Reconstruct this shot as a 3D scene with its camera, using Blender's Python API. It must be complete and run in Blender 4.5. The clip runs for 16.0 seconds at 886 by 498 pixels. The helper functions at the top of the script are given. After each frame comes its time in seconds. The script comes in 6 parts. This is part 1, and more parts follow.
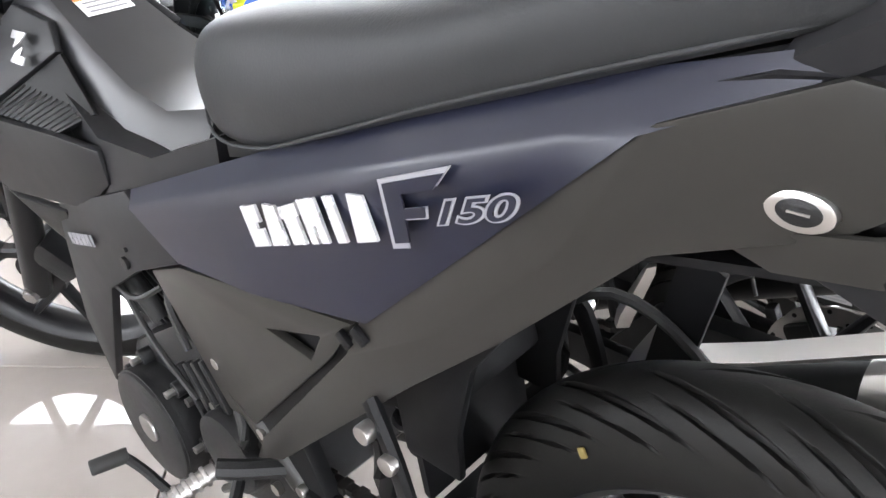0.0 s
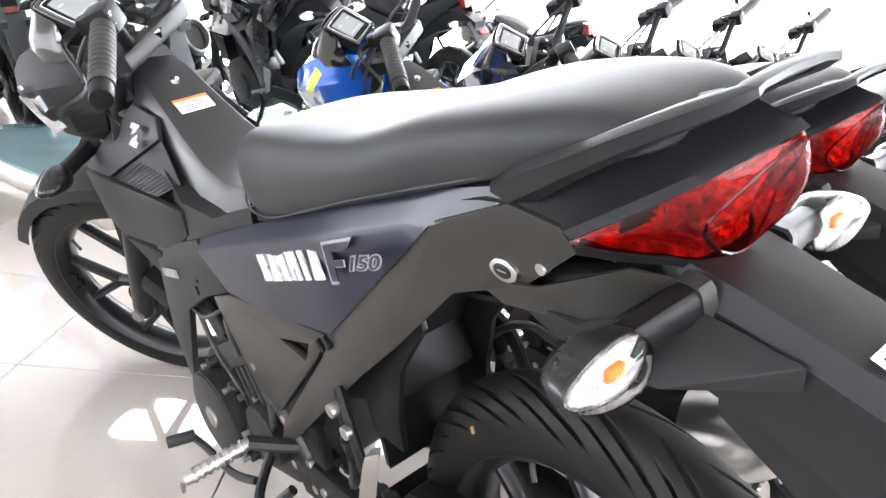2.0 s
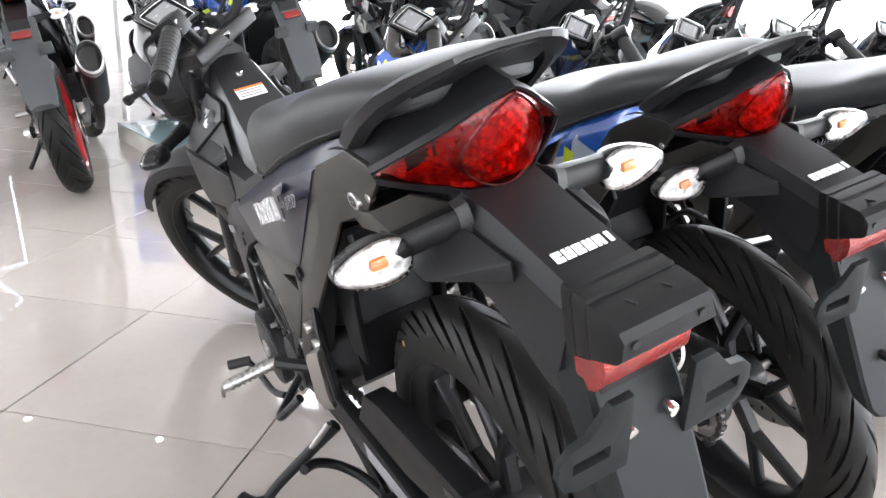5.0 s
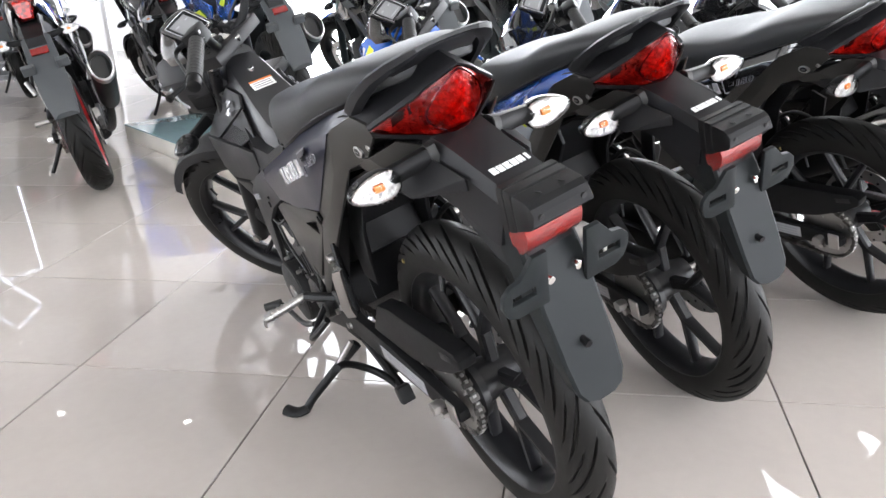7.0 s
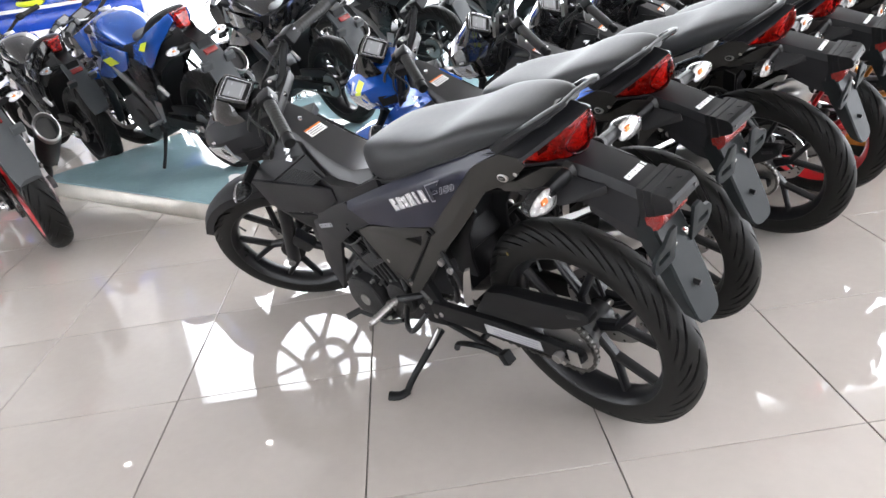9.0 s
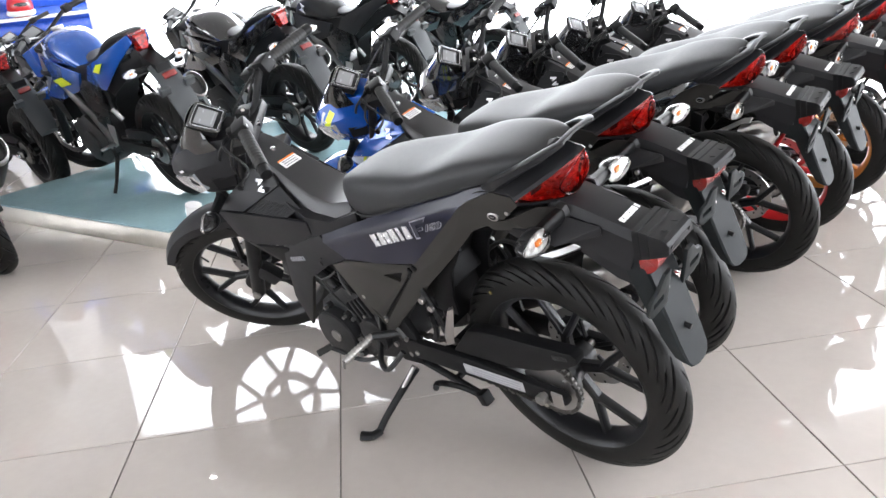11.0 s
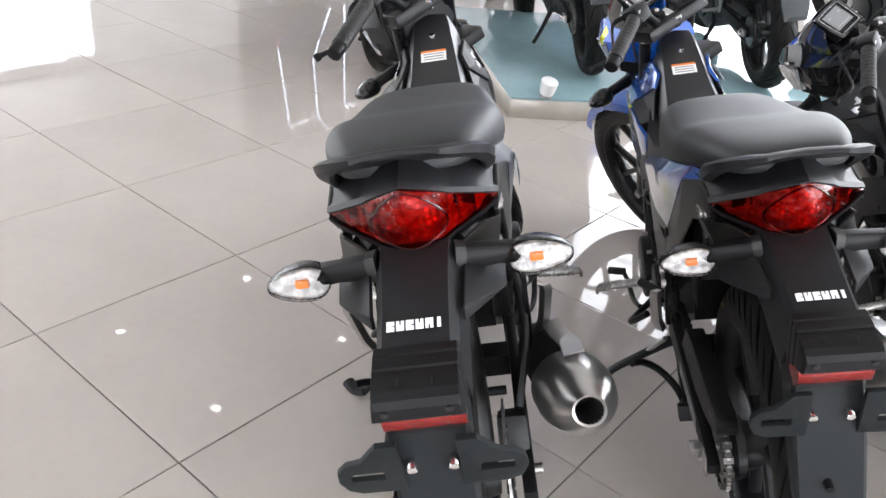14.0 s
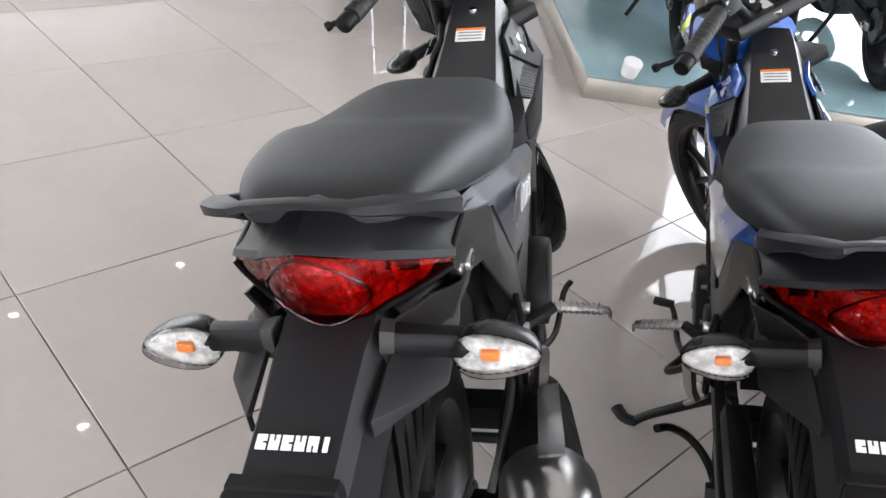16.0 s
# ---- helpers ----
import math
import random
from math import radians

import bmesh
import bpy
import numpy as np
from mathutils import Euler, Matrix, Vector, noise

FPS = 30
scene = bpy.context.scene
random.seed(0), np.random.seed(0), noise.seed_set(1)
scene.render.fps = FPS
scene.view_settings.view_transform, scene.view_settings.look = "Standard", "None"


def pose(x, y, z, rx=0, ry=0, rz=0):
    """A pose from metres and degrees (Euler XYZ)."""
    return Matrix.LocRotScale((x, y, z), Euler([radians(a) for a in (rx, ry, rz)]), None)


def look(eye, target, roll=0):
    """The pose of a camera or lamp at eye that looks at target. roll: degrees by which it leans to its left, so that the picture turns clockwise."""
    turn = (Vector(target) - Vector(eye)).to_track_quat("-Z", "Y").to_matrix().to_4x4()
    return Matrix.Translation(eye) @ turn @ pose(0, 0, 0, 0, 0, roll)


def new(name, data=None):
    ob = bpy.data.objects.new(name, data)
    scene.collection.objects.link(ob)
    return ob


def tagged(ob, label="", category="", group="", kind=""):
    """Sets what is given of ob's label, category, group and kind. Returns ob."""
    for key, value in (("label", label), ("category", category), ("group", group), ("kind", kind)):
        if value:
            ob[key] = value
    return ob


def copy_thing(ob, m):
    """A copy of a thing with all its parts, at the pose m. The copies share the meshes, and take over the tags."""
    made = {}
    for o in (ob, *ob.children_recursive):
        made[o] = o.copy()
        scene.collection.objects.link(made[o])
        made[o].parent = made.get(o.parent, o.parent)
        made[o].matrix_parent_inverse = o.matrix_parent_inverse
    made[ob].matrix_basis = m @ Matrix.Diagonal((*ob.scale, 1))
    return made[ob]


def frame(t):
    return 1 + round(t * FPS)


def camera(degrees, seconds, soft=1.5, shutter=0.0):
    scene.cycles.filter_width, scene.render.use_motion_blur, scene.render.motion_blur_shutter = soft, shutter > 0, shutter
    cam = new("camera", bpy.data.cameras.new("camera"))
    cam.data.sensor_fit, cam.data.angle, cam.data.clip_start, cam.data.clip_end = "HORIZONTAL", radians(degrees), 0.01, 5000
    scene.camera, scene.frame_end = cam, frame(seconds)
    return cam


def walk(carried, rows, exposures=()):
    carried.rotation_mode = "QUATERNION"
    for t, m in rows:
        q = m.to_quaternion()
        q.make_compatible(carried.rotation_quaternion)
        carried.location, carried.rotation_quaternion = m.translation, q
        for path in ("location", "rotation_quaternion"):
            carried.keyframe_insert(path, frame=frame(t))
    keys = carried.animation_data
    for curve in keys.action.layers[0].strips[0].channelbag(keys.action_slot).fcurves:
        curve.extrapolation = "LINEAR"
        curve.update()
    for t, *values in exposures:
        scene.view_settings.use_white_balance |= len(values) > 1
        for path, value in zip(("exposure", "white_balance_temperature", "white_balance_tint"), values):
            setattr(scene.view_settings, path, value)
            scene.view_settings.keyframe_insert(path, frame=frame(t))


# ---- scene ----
cam = camera(59.0, 16.0)
PATH = [
    (0, (1.411, -0.265, 0.806), (1.752, 1.591, 0.144), 6.1),
    (0.5, (1.422, -0.28, 0.81), (1.72, 1.583, 0.147), 5.8),
    (1, (1.431, -0.331, 0.846), (1.657, 1.548, 0.201), 5.0),
    (1.5, (1.472, -0.461, 0.886), (1.654, 1.432, 0.265), 5.3),
    (2, (1.542, -0.55, 0.914), (1.612, 1.363, 0.333), 5.4),
    (2.5, (1.646, -0.586, 0.923), (1.593, 1.329, 0.347), 5.4),
    (3, (1.716, -0.603, 0.933), (1.511, 1.299, 0.35), 5.0),
    (3.5, (1.753, -0.611, 0.942), (1.431, 1.274, 0.356), 3.8),
    (4, (1.781, -0.625, 0.946), (1.412, 1.25, 0.356), 3.7),
    (4.5, (1.818, -0.652, 0.95), (1.405, 1.213, 0.358), 3.6),
    (5, (1.854, -0.739, 0.941), (1.494, 1.126, 0.313), 2.4),
    (5.2, (1.859, -0.799, 0.935), (1.556, 1.069, 0.289), 2.6),
    (7.3, (1.953, -1.128, 1.013), (1.579, 0.705, 0.306), -3.3),
    (7.5, (1.914, -1.157, 1.034), (1.541, 0.67, 0.309), -3.8),
    (8, (1.729, -1.264, 1.101), (1.521, 0.597, 0.397), -5.6),
    (8.5, (1.581, -1.403, 1.155), (1.482, 0.449, 0.408), -7.2),
    (9, (1.461, -1.504, 1.207), (1.472, 0.352, 0.461), -8.7),
    (9.5, (1.323, -1.531, 1.222), (1.431, 0.337, 0.517), -8.3),
    (10, (1.272, -1.515, 1.213), (1.454, 0.355, 0.529), -7.7),
    (10.2, (1.265, -1.513, 1.211), (1.476, 0.359, 0.54), -7.5),
    (12.3, (1.847, -1.045, 1.247), (1.678, 0.785, 0.459), 0.7),
    (12.5, (1.929, -0.946, 1.23), (1.634, 0.861, 0.426), 1.0),
    (13, (2.156, -0.782, 1.224), (1.387, 0.859, 0.376), 0.7),
    (13.5, (2.271, -0.699, 1.225), (1.296, 0.786, 0.308), 4.3),
    (14, (2.281, -0.65, 1.227), (1.246, 0.757, 0.252), 7.1),
    (14.5, (2.281, -0.609, 1.236), (1.228, 0.756, 0.223), 10.7),
    (15, (2.277, -0.563, 1.234), (1.187, 0.744, 0.183), 13.9),
    (15.5, (2.237, -0.472, 1.225), (1.124, 0.789, 0.143), 13.1),
    (16, (2.198, -0.349, 1.221), (1.068, 0.881, 0.12), 10.6),
]
EXPOSURES = [(0.0, 1.42), (1.0, 1.5), (2.0, 1.5), (3.5, 1.42), (4.5, 1.22), (5.0, 1.05), (7.5, 0.8), (8.5, 0.7), (10.0, 0.64), (12.5, 0.86), (13.0, 0.84), (13.5, 0.74), (14.5, 0.50), (16.0, 0.47)]
walk(cam, [(t, look(eye, target, roll)) for t, eye, target, roll in PATH], EXPOSURES)

# ---- light and exposure ----
world = bpy.data.worlds.new("showroom_sky")
scene.world = world
world.use_nodes = True
_sky = world.node_tree.nodes.new("ShaderNodeTexSky")
_sky.sky_type, _sky.sun_disc, _sky.sun_elevation, _sky.sun_rotation = "NISHITA", False, radians(48), radians(20)
world.node_tree.links.new(_sky.outputs[0], world.node_tree.nodes["Background"].inputs[0])
world.node_tree.nodes["Background"].inputs[1].default_value = 0.1
scene.view_settings.exposure = 0.0


def area_lamp(name, eye, target, sx, sy, watts, colour=(1, 1, 1)):
    data = bpy.data.lights.new(name, "AREA")
    data.shape, data.size, data.size_y, data.energy, data.color = "RECTANGLE", sx, sy, watts, colour
    ob = new(name, data)
    ob.matrix_world = look(eye, target)
    return ob


# daylight through the north and east glazed fronts, double-height at the north
area_lamp("daylight_north", (3.4, 9.5, 3.5), (3.4, 0.0, 2.6), 12.0, 6.4, 900, (0.895, 0.93, 1.0))
area_lamp("daylight_east", (9.6, -1.5, 1.75), (0.0, -1.5, 0.9), 10.5, 2.6, 520, (0.895, 0.93, 1.0))
# added fill lamps: no light source is seen on the south and west
area_lamp("daylight_south", (0.0, -6.95, 1.8), (0.0, 2.0, 1.2), 17.0, 2.3, 60, (0.895, 0.93, 1.0))
area_lamp("daylight_west", (-9.95, -0.5, 1.9), (0.0, -0.5, 1.5), 11.5, 2.0, 240, (0.895, 0.93, 1.0))


# ---- materials ----
def material(name, colour, rough=0.5, metal=0.0, vary=0.06, scale=8.0, bump=0.0, bump_scale=200.0, coat=0.0, spec=0.5, trans=0.0, ior=1.45, emit=0.0, rough_vary=0.08):
    """A plain surface with a soft large stain, a fine grain and a small relief."""
    m = bpy.data.materials.new(name)
    m.use_nodes = True
    nt = m.node_tree
    b = nt.nodes["Principled BSDF"]
    b.inputs["Metallic"].default_value = metal
    b.inputs["Coat Weight"].default_value = coat
    b.inputs["Coat Roughness"].default_value = 0.06
    b.inputs["Specular IOR Level"].default_value = spec
    b.inputs["Transmission Weight"].default_value = trans
    b.inputs["IOR"].default_value = ior
    if emit:
        b.inputs["Emission Color"].default_value = (*colour, 1)
        b.inputs["Emission Strength"].default_value = emit
    tc = nt.nodes.new("ShaderNodeTexCoord")
    n1 = nt.nodes.new("ShaderNodeTexNoise")
    n1.inputs["Scale"].default_value, n1.inputs["Detail"].default_value = scale, 6
    n2 = nt.nodes.new("ShaderNodeTexNoise")
    n2.inputs["Scale"].default_value, n2.inputs["Detail"].default_value = scale * 14, 3
    for n in (n1, n2):
        nt.links.new(tc.outputs["Object"], n.inputs["Vector"])
    mix = nt.nodes.new("ShaderNodeMath")
    mix.operation = "MULTIPLY_ADD"
    nt.links.new(n2.outputs[0], mix.inputs[0])
    mix.inputs[1].default_value = 0.35
    nt.links.new(n1.outputs[0], mix.inputs[2])
    ramp = nt.nodes.new("ShaderNodeMapRange")
    ramp.inputs["From Min"].default_value, ramp.inputs["From Max"].default_value = 0.4, 0.95
    ramp.inputs["To Min"].default_value, ramp.inputs["To Max"].default_value = 1 - vary, 1 + vary
    nt.links.new(mix.outputs[0], ramp.inputs["Value"])
    col = nt.nodes.new("ShaderNodeMix")
    col.data_type, col.blend_type = "RGBA", "MULTIPLY"
    col.inputs[0].default_value = 1.0
    col.inputs[6].default_value = (*colour, 1)
    nt.links.new(ramp.outputs[0], col.inputs[7])
    nt.links.new(col.outputs[2], b.inputs["Base Color"])
    rr = nt.nodes.new("ShaderNodeMapRange")
    rr.inputs["From Min"].default_value, rr.inputs["From Max"].default_value = 0.4, 0.95
    rr.inputs["To Min"].default_value, rr.inputs["To Max"].default_value = max(0.0, rough - rough_vary), min(1.0, rough + rough_vary)
    nt.links.new(mix.outputs[0], rr.inputs["Value"])
    nt.links.new(rr.outputs[0], b.inputs["Roughness"])
    if bump:
        n3 = nt.nodes.new("ShaderNodeTexNoise")
        n3.inputs["Scale"].default_value, n3.inputs["Detail"].default_value = bump_scale, 4
        nt.links.new(tc.outputs["Object"], n3.inputs["Vector"])
        bp = nt.nodes.new("ShaderNodeBump")
        bp.inputs["Strength"].default_value, bp.inputs["Distance"].default_value = bump, 0.002
        nt.links.new(n3.outputs[0], bp.inputs["Height"])
        nt.links.new(bp.outputs[0], b.inputs["Normal"])
    return m


def lamp_material(name, colour, metal, facet, coat=1.0, rough=0.12, relief=0.9, deep=None):
    """A lens over small bright facets."""
    m = material(name, colour, rough, metal, 0.25, 60, coat=coat, rough_vary=0.06)
    nt = m.node_tree
    tc = [n for n in nt.nodes if n.type == "TEX_COORD"][0]
    v = nt.nodes.new("ShaderNodeTexVoronoi")
    v.inputs["Scale"].default_value = facet
    nt.links.new(tc.outputs["Object"], v.inputs["Vector"])
    bp = nt.nodes.new("ShaderNodeBump")
    bp.inputs["Strength"].default_value, bp.inputs["Distance"].default_value = relief, 0.004
    nt.links.new(v.outputs["Distance"], bp.inputs["Height"])
    b = nt.nodes["Principled BSDF"]
    nt.links.new(bp.outputs[0], b.inputs["Normal"])
    if deep:
        n = nt.nodes.new("ShaderNodeTexNoise")
        n.inputs["Scale"].default_value, n.inputs["Detail"].default_value = 62, 3
        nt.links.new(tc.outputs["Object"], n.inputs["Vector"])
        r = nt.nodes.new("ShaderNodeValToRGB")
        r.color_ramp.elements[0].position, r.color_ramp.elements[0].color = 0.40, (*deep, 1)
        r.color_ramp.elements[1].position, r.color_ramp.elements[1].color = 0.62, (*colour, 1)
        nt.links.new(n.outputs[0], r.inputs[0])
        nt.links.new(r.outputs[0], b.inputs["Base Color"])
    return m


M = {}
M["matte_black"] = material("matte_black_paint", (0.010, 0.010, 0.0115), 0.48, spec=0.28, vary=0.07, scale=3, rough_vary=0.04)
M["plastic"] = material("grained_black_plastic", (0.006, 0.006, 0.0067), 0.46, spec=0.21, scale=4, rough_vary=0.05, bump=0.05, bump_scale=450)
M["sheen_plastic"] = material("smooth_black_plastic", (0.010, 0.010, 0.011), 0.27, spec=0.42, scale=4, rough_vary=0.04)
M["navy"] = material("satin_dark_navy_paint", (0.009, 0.010, 0.0205), 0.30, spec=0.40, vary=0.05, scale=3, rough_vary=0.03)
M["olive"] = material("satin_dark_grey_paint", (0.018, 0.017, 0.0155), 0.34, spec=0.42, vary=0.05, scale=3, rough_vary=0.03)
M["gloss_black"] = material("gloss_black_paint", (0.010, 0.010, 0.011), 0.08, coat=1.0, rough_vary=0.03)
M["vinyl"] = material("black_seat_vinyl", (0.016, 0.017, 0.0185), 0.54, spec=0.40, scale=4, rough_vary=0.04, bump=0.12, bump_scale=420)
M["rubber"] = material("tyre_rubber", (0.0085, 0.0082, 0.0078), 0.50, spec=0.20, vary=0.22, scale=14, bump=0.08, bump_scale=500)
M["soft_rubber"] = material("grip_rubber", (0.018, 0.018, 0.018), 0.6, vary=0.15, bump=0.2, bump_scale=600)
M["alloy_black"] = material("black_alloy", (0.007, 0.007, 0.008), 0.34, metal=0.0, spec=0.32, bump=0.05, bump_scale=700)
M["alloy_red"] = material("red_alloy", (0.42, 0.012, 0.016), 0.34, coat=0.5)
M["alloy_gold"] = material("gold_alloy", (0.45, 0.17, 0.03), 0.34, metal=0.5, coat=0.3)
M["engine"] = material("cast_engine_black", (0.014, 0.014, 0.015), 0.45, metal=0.3, vary=0.2, bump=0.3, bump_scale=500)
M["steel"] = material("brushed_steel", (0.50, 0.49, 0.48), 0.30, metal=1.0, vary=0.04, scale=5, rough_vary=0.03)
M["dull_steel"] = material("dull_zinc", (0.38, 0.37, 0.36), 0.38, metal=1.0, vary=0.08, scale=8, rough_vary=0.04)
M["chrome"] = material("chrome", (0.8, 0.8, 0.8), 0.08, metal=1.0, rough_vary=0.04)
M["chain"] = material("oiled_chain", (0.10, 0.095, 0.09), 0.36, metal=0.9, vary=0.3, scale=60)
M["red_lens"] = lamp_material("red_lamp_lens", (0.46, 0.008, 0.004), 0.15, 120, 0.7, 0.24, 0.30, (0.09, 0.0015, 0.0015))
def thin_lens(name, tint, ior=1.45):
    """A moulded clear plastic skin: lets tinted light through and shines at a slant."""
    m = bpy.data.materials.new(name)
    m.use_nodes = True
    nt = m.node_tree
    nt.nodes.remove(nt.nodes["Principled BSDF"])
    out = [n for n in nt.nodes if n.type == "OUTPUT_MATERIAL"][0]
    clear, gloss = nt.nodes.new("ShaderNodeBsdfTransparent"), nt.nodes.new("ShaderNodeBsdfGlossy")
    clear.inputs["Color"].default_value = (*tint, 1)
    gloss.inputs["Roughness"].default_value = 0.05
    fr, mix = nt.nodes.new("ShaderNodeFresnel"), nt.nodes.new("ShaderNodeMixShader")
    fr.inputs["IOR"].default_value = ior
    tc, ns, bp = nt.nodes.new("ShaderNodeTexCoord"), nt.nodes.new("ShaderNodeTexNoise"), nt.nodes.new("ShaderNodeBump")
    ns.inputs["Scale"].default_value = 70
    bp.inputs["Strength"].default_value, bp.inputs["Distance"].default_value = 0.06, 0.002
    nt.links.new(tc.outputs["Object"], ns.inputs["Vector"])
    nt.links.new(ns.outputs[0], bp.inputs["Height"])
    nt.links.new(bp.outputs[0], gloss.inputs["Normal"])
    nt.links.new(fr.outputs[0], mix.inputs[0])
    nt.links.new(clear.outputs[0], mix.inputs[1])
    nt.links.new(gloss.outputs[0], mix.inputs[2])
    nt.links.new(mix.outputs[0], out.inputs["Surface"])
    return m


M["muffler_black"] = material("heatproof_black_paint", (0.010, 0.010, 0.0105), 0.62, spec=0.18, vary=0.1, scale=10)
M["cover_paint"] = material("satin_black_cover", (0.018, 0.018, 0.020), 0.40, spec=0.5, vary=0.03, scale=3, rough_vary=0.015)
M["red_skin"] = thin_lens("red_lens_skin", (0.66, 0.034, 0.022))
M["clear_skin"] = thin_lens("clear_lens_skin", (0.96, 0.965, 0.97), 1.30)
M["reflector"] = lamp_material("facetted_reflector", (0.74, 0.73, 0.72), 0.30, 150, 0.0, 0.26, 0.30, (0.42, 0.41, 0.40))
M["clear_lens"] = lamp_material("clear_lamp_lens", (0.40, 0.42, 0.44), 0.6, 420, 1.0, 0.14, 0.30)
M["amber"] = material("amber_bulb", (0.62, 0.16, 0.02), 0.35, coat=0.2)
M["red_reflex"] = lamp_material("red_reflector", (0.20, 0.010, 0.008), 0.1, 420, 0.4, 0.20, 0.5)
M["white_vinyl"] = material("white_print", (0.78, 0.78, 0.78), 0.35)
M["silver_print"] = material("silver_badge", (0.66, 0.66, 0.68), 0.26, metal=0.45)
M["grey_print"] = material("grey_outline_print", (0.22, 0.22, 0.24), 0.4)
M["grey_vinyl"] = material("grey_sticker", (0.30, 0.30, 0.31), 0.35)
M["orange_print"] = material("orange_print", (0.75, 0.20, 0.03), 0.5)
M["yellow_print"] = material("yellow_paint_mark", (0.16, 0.12, 0.035), 0.7)
M["screen"] = material("meter_screen", (0.20, 0.205, 0.21), 0.16, coat=0.5)
M["blue"] = material("metallic_blue_paint", (0.008, 0.075, 0.36), 0.22, metal=0.25, coat=0.9)
def graphic_material(name, base, bands):
    """Gloss paint with slanted printed bands; each band is (x, z, nx, nz, half width, reach, colour)."""
    m = material(name, base, 0.22, metal=0.25, coat=0.9)
    nt = m.node_tree
    b = nt.nodes["Principled BSDF"]
    tc = [n for n in nt.nodes if n.type == "TEX_COORD"][0]
    sp = nt.nodes.new("ShaderNodeSeparateXYZ")
    nt.links.new(tc.outputs["Object"], sp.inputs[0])

    def math_node(op, p, q):
        n = nt.nodes.new("ShaderNodeMath")
        n.operation = op
        for i, v in enumerate((p, q)):
            if isinstance(v, (int, float)):
                n.inputs[i].default_value = v
            else:
                nt.links.new(v, n.inputs[i])
        return n.outputs[0]

    colour = b.inputs["Base Color"].links[0].from_socket
    for x, z, nx, nz, half, reach, ink in bands:
        dx, dz = math_node("SUBTRACT", sp.outputs[0], x), math_node("SUBTRACT", sp.outputs[2], z)
        across = math_node("ABSOLUTE", math_node("ADD", math_node("MULTIPLY", dx, nx), math_node("MULTIPLY", dz, nz)), 0)
        along = math_node("ABSOLUTE", math_node("ADD", math_node("MULTIPLY", dx, -nz), math_node("MULTIPLY", dz, nx)), 0)
        mask = math_node("MULTIPLY", math_node("LESS_THAN", across, half), math_node("LESS_THAN", along, reach))
        mx = nt.nodes.new("ShaderNodeMix")
        mx.data_type = "RGBA"
        nt.links.new(mask, mx.inputs[0])
        nt.links.new(colour, mx.inputs[6])
        mx.inputs[7].default_value = (*ink, 1)
        colour = mx.outputs[2]
    nt.links.new(colour, b.inputs["Base Color"])
    return m


SILVER, LIME = (0.40, 0.45, 0.52), (0.60, 0.70, 0.02)
BLUE = (0.008, 0.075, 0.36)
M["blue_side"] = graphic_material("blue_paint_with_side_graphics", BLUE, [(0.50, 0.640, 0.28, 0.96, 0.055, 0.30, SILVER), (0.255, 0.765, 0.87, 0.5, 0.030, 0.022, SILVER), (0.310, 0.742, 0.87, 0.5, 0.011, 0.030, LIME)])
M["blue_shroud"] = graphic_material("blue_paint_with_shroud_graphics", BLUE, [(0.98, 0.600, -0.20, 0.98, 0.040, 0.30, SILVER), (1.09, 0.610, 0.80, 0.60, 0.020, 0.055, LIME), (1.16, 0.615, 0.80, 0.60, 0.008, 0.055, LIME)])
M["blue_cowl"] = graphic_material("blue_paint_with_cowl_graphics", BLUE, [(1.20, 0.800, 0.80, 0.60, 0.012, 0.060, LIME), (1.235, 0.80, 0.80, 0.60, 0.006, 0.060, SILVER)])
M["lime"] = material("lime_print", (0.55, 0.65, 0.02), 0.35)
M["grey_plastic"] = material("grey_plastic", (0.010, 0.012, 0.013), 0.52, spec=0.18, scale=4)
M["mudguard_grey"] = material("grey_mudguard_plastic", (0.055, 0.060, 0.064), 0.42, spec=0.35, scale=4, rough_vary=0.04)
M["stage_dark"] = material("dark_stage_panel", (0.10, 0.10, 0.105), 0.4, vary=0.1, scale=2)
M["frame_grey"] = material("frame_grey_paint", (0.10, 0.10, 0.10), 0.4, metal=0.4)
M["grout"] = material("grey_grout", (0.17, 0.155, 0.14), 0.9, vary=0.4, scale=12)
M["wall"] = material("white_wall_paint", (0.80, 0.80, 0.79), 0.6, vary=0.03, scale=1.5, bump=0.1, bump_scale=120)
M["dim_wall"] = material("grey_wall_paint", (0.74, 0.73, 0.72), 0.6, vary=0.06, scale=1.5)
M["ceiling"] = material("ceiling_paint", (0.62, 0.61, 0.59), 0.7, vary=0.04, scale=1.5)
M["counter_blue"] = material("blue_laminate", (0.010, 0.07, 0.48), 0.25, coat=0.4, vary=0.05)
M["glass_top"] = material("frosted_green_glass", (0.27, 0.41, 0.44), 0.09, spec=0.32, vary=0.12, scale=3)
M["platform_side"] = material("brushed_steel_skirt", (0.52, 0.49, 0.44), 0.35, metal=0.7, vary=0.15, scale=6)
M["lamp_glow"] = material("lamp_glow", (1.0, 0.98, 0.95), 0.5, emit=32.0)
M["led_glow"] = material("led_glow", (0.80, 0.86, 1.0), 0.5, emit=2.2)
M["day_glow"] = material("daylight_backdrop", (0.95, 0.97, 1.0), 0.9, emit=2.2, vary=0.02)
M["window_frame"] = material("white_window_frame", (0.7, 0.7, 0.7), 0.4)


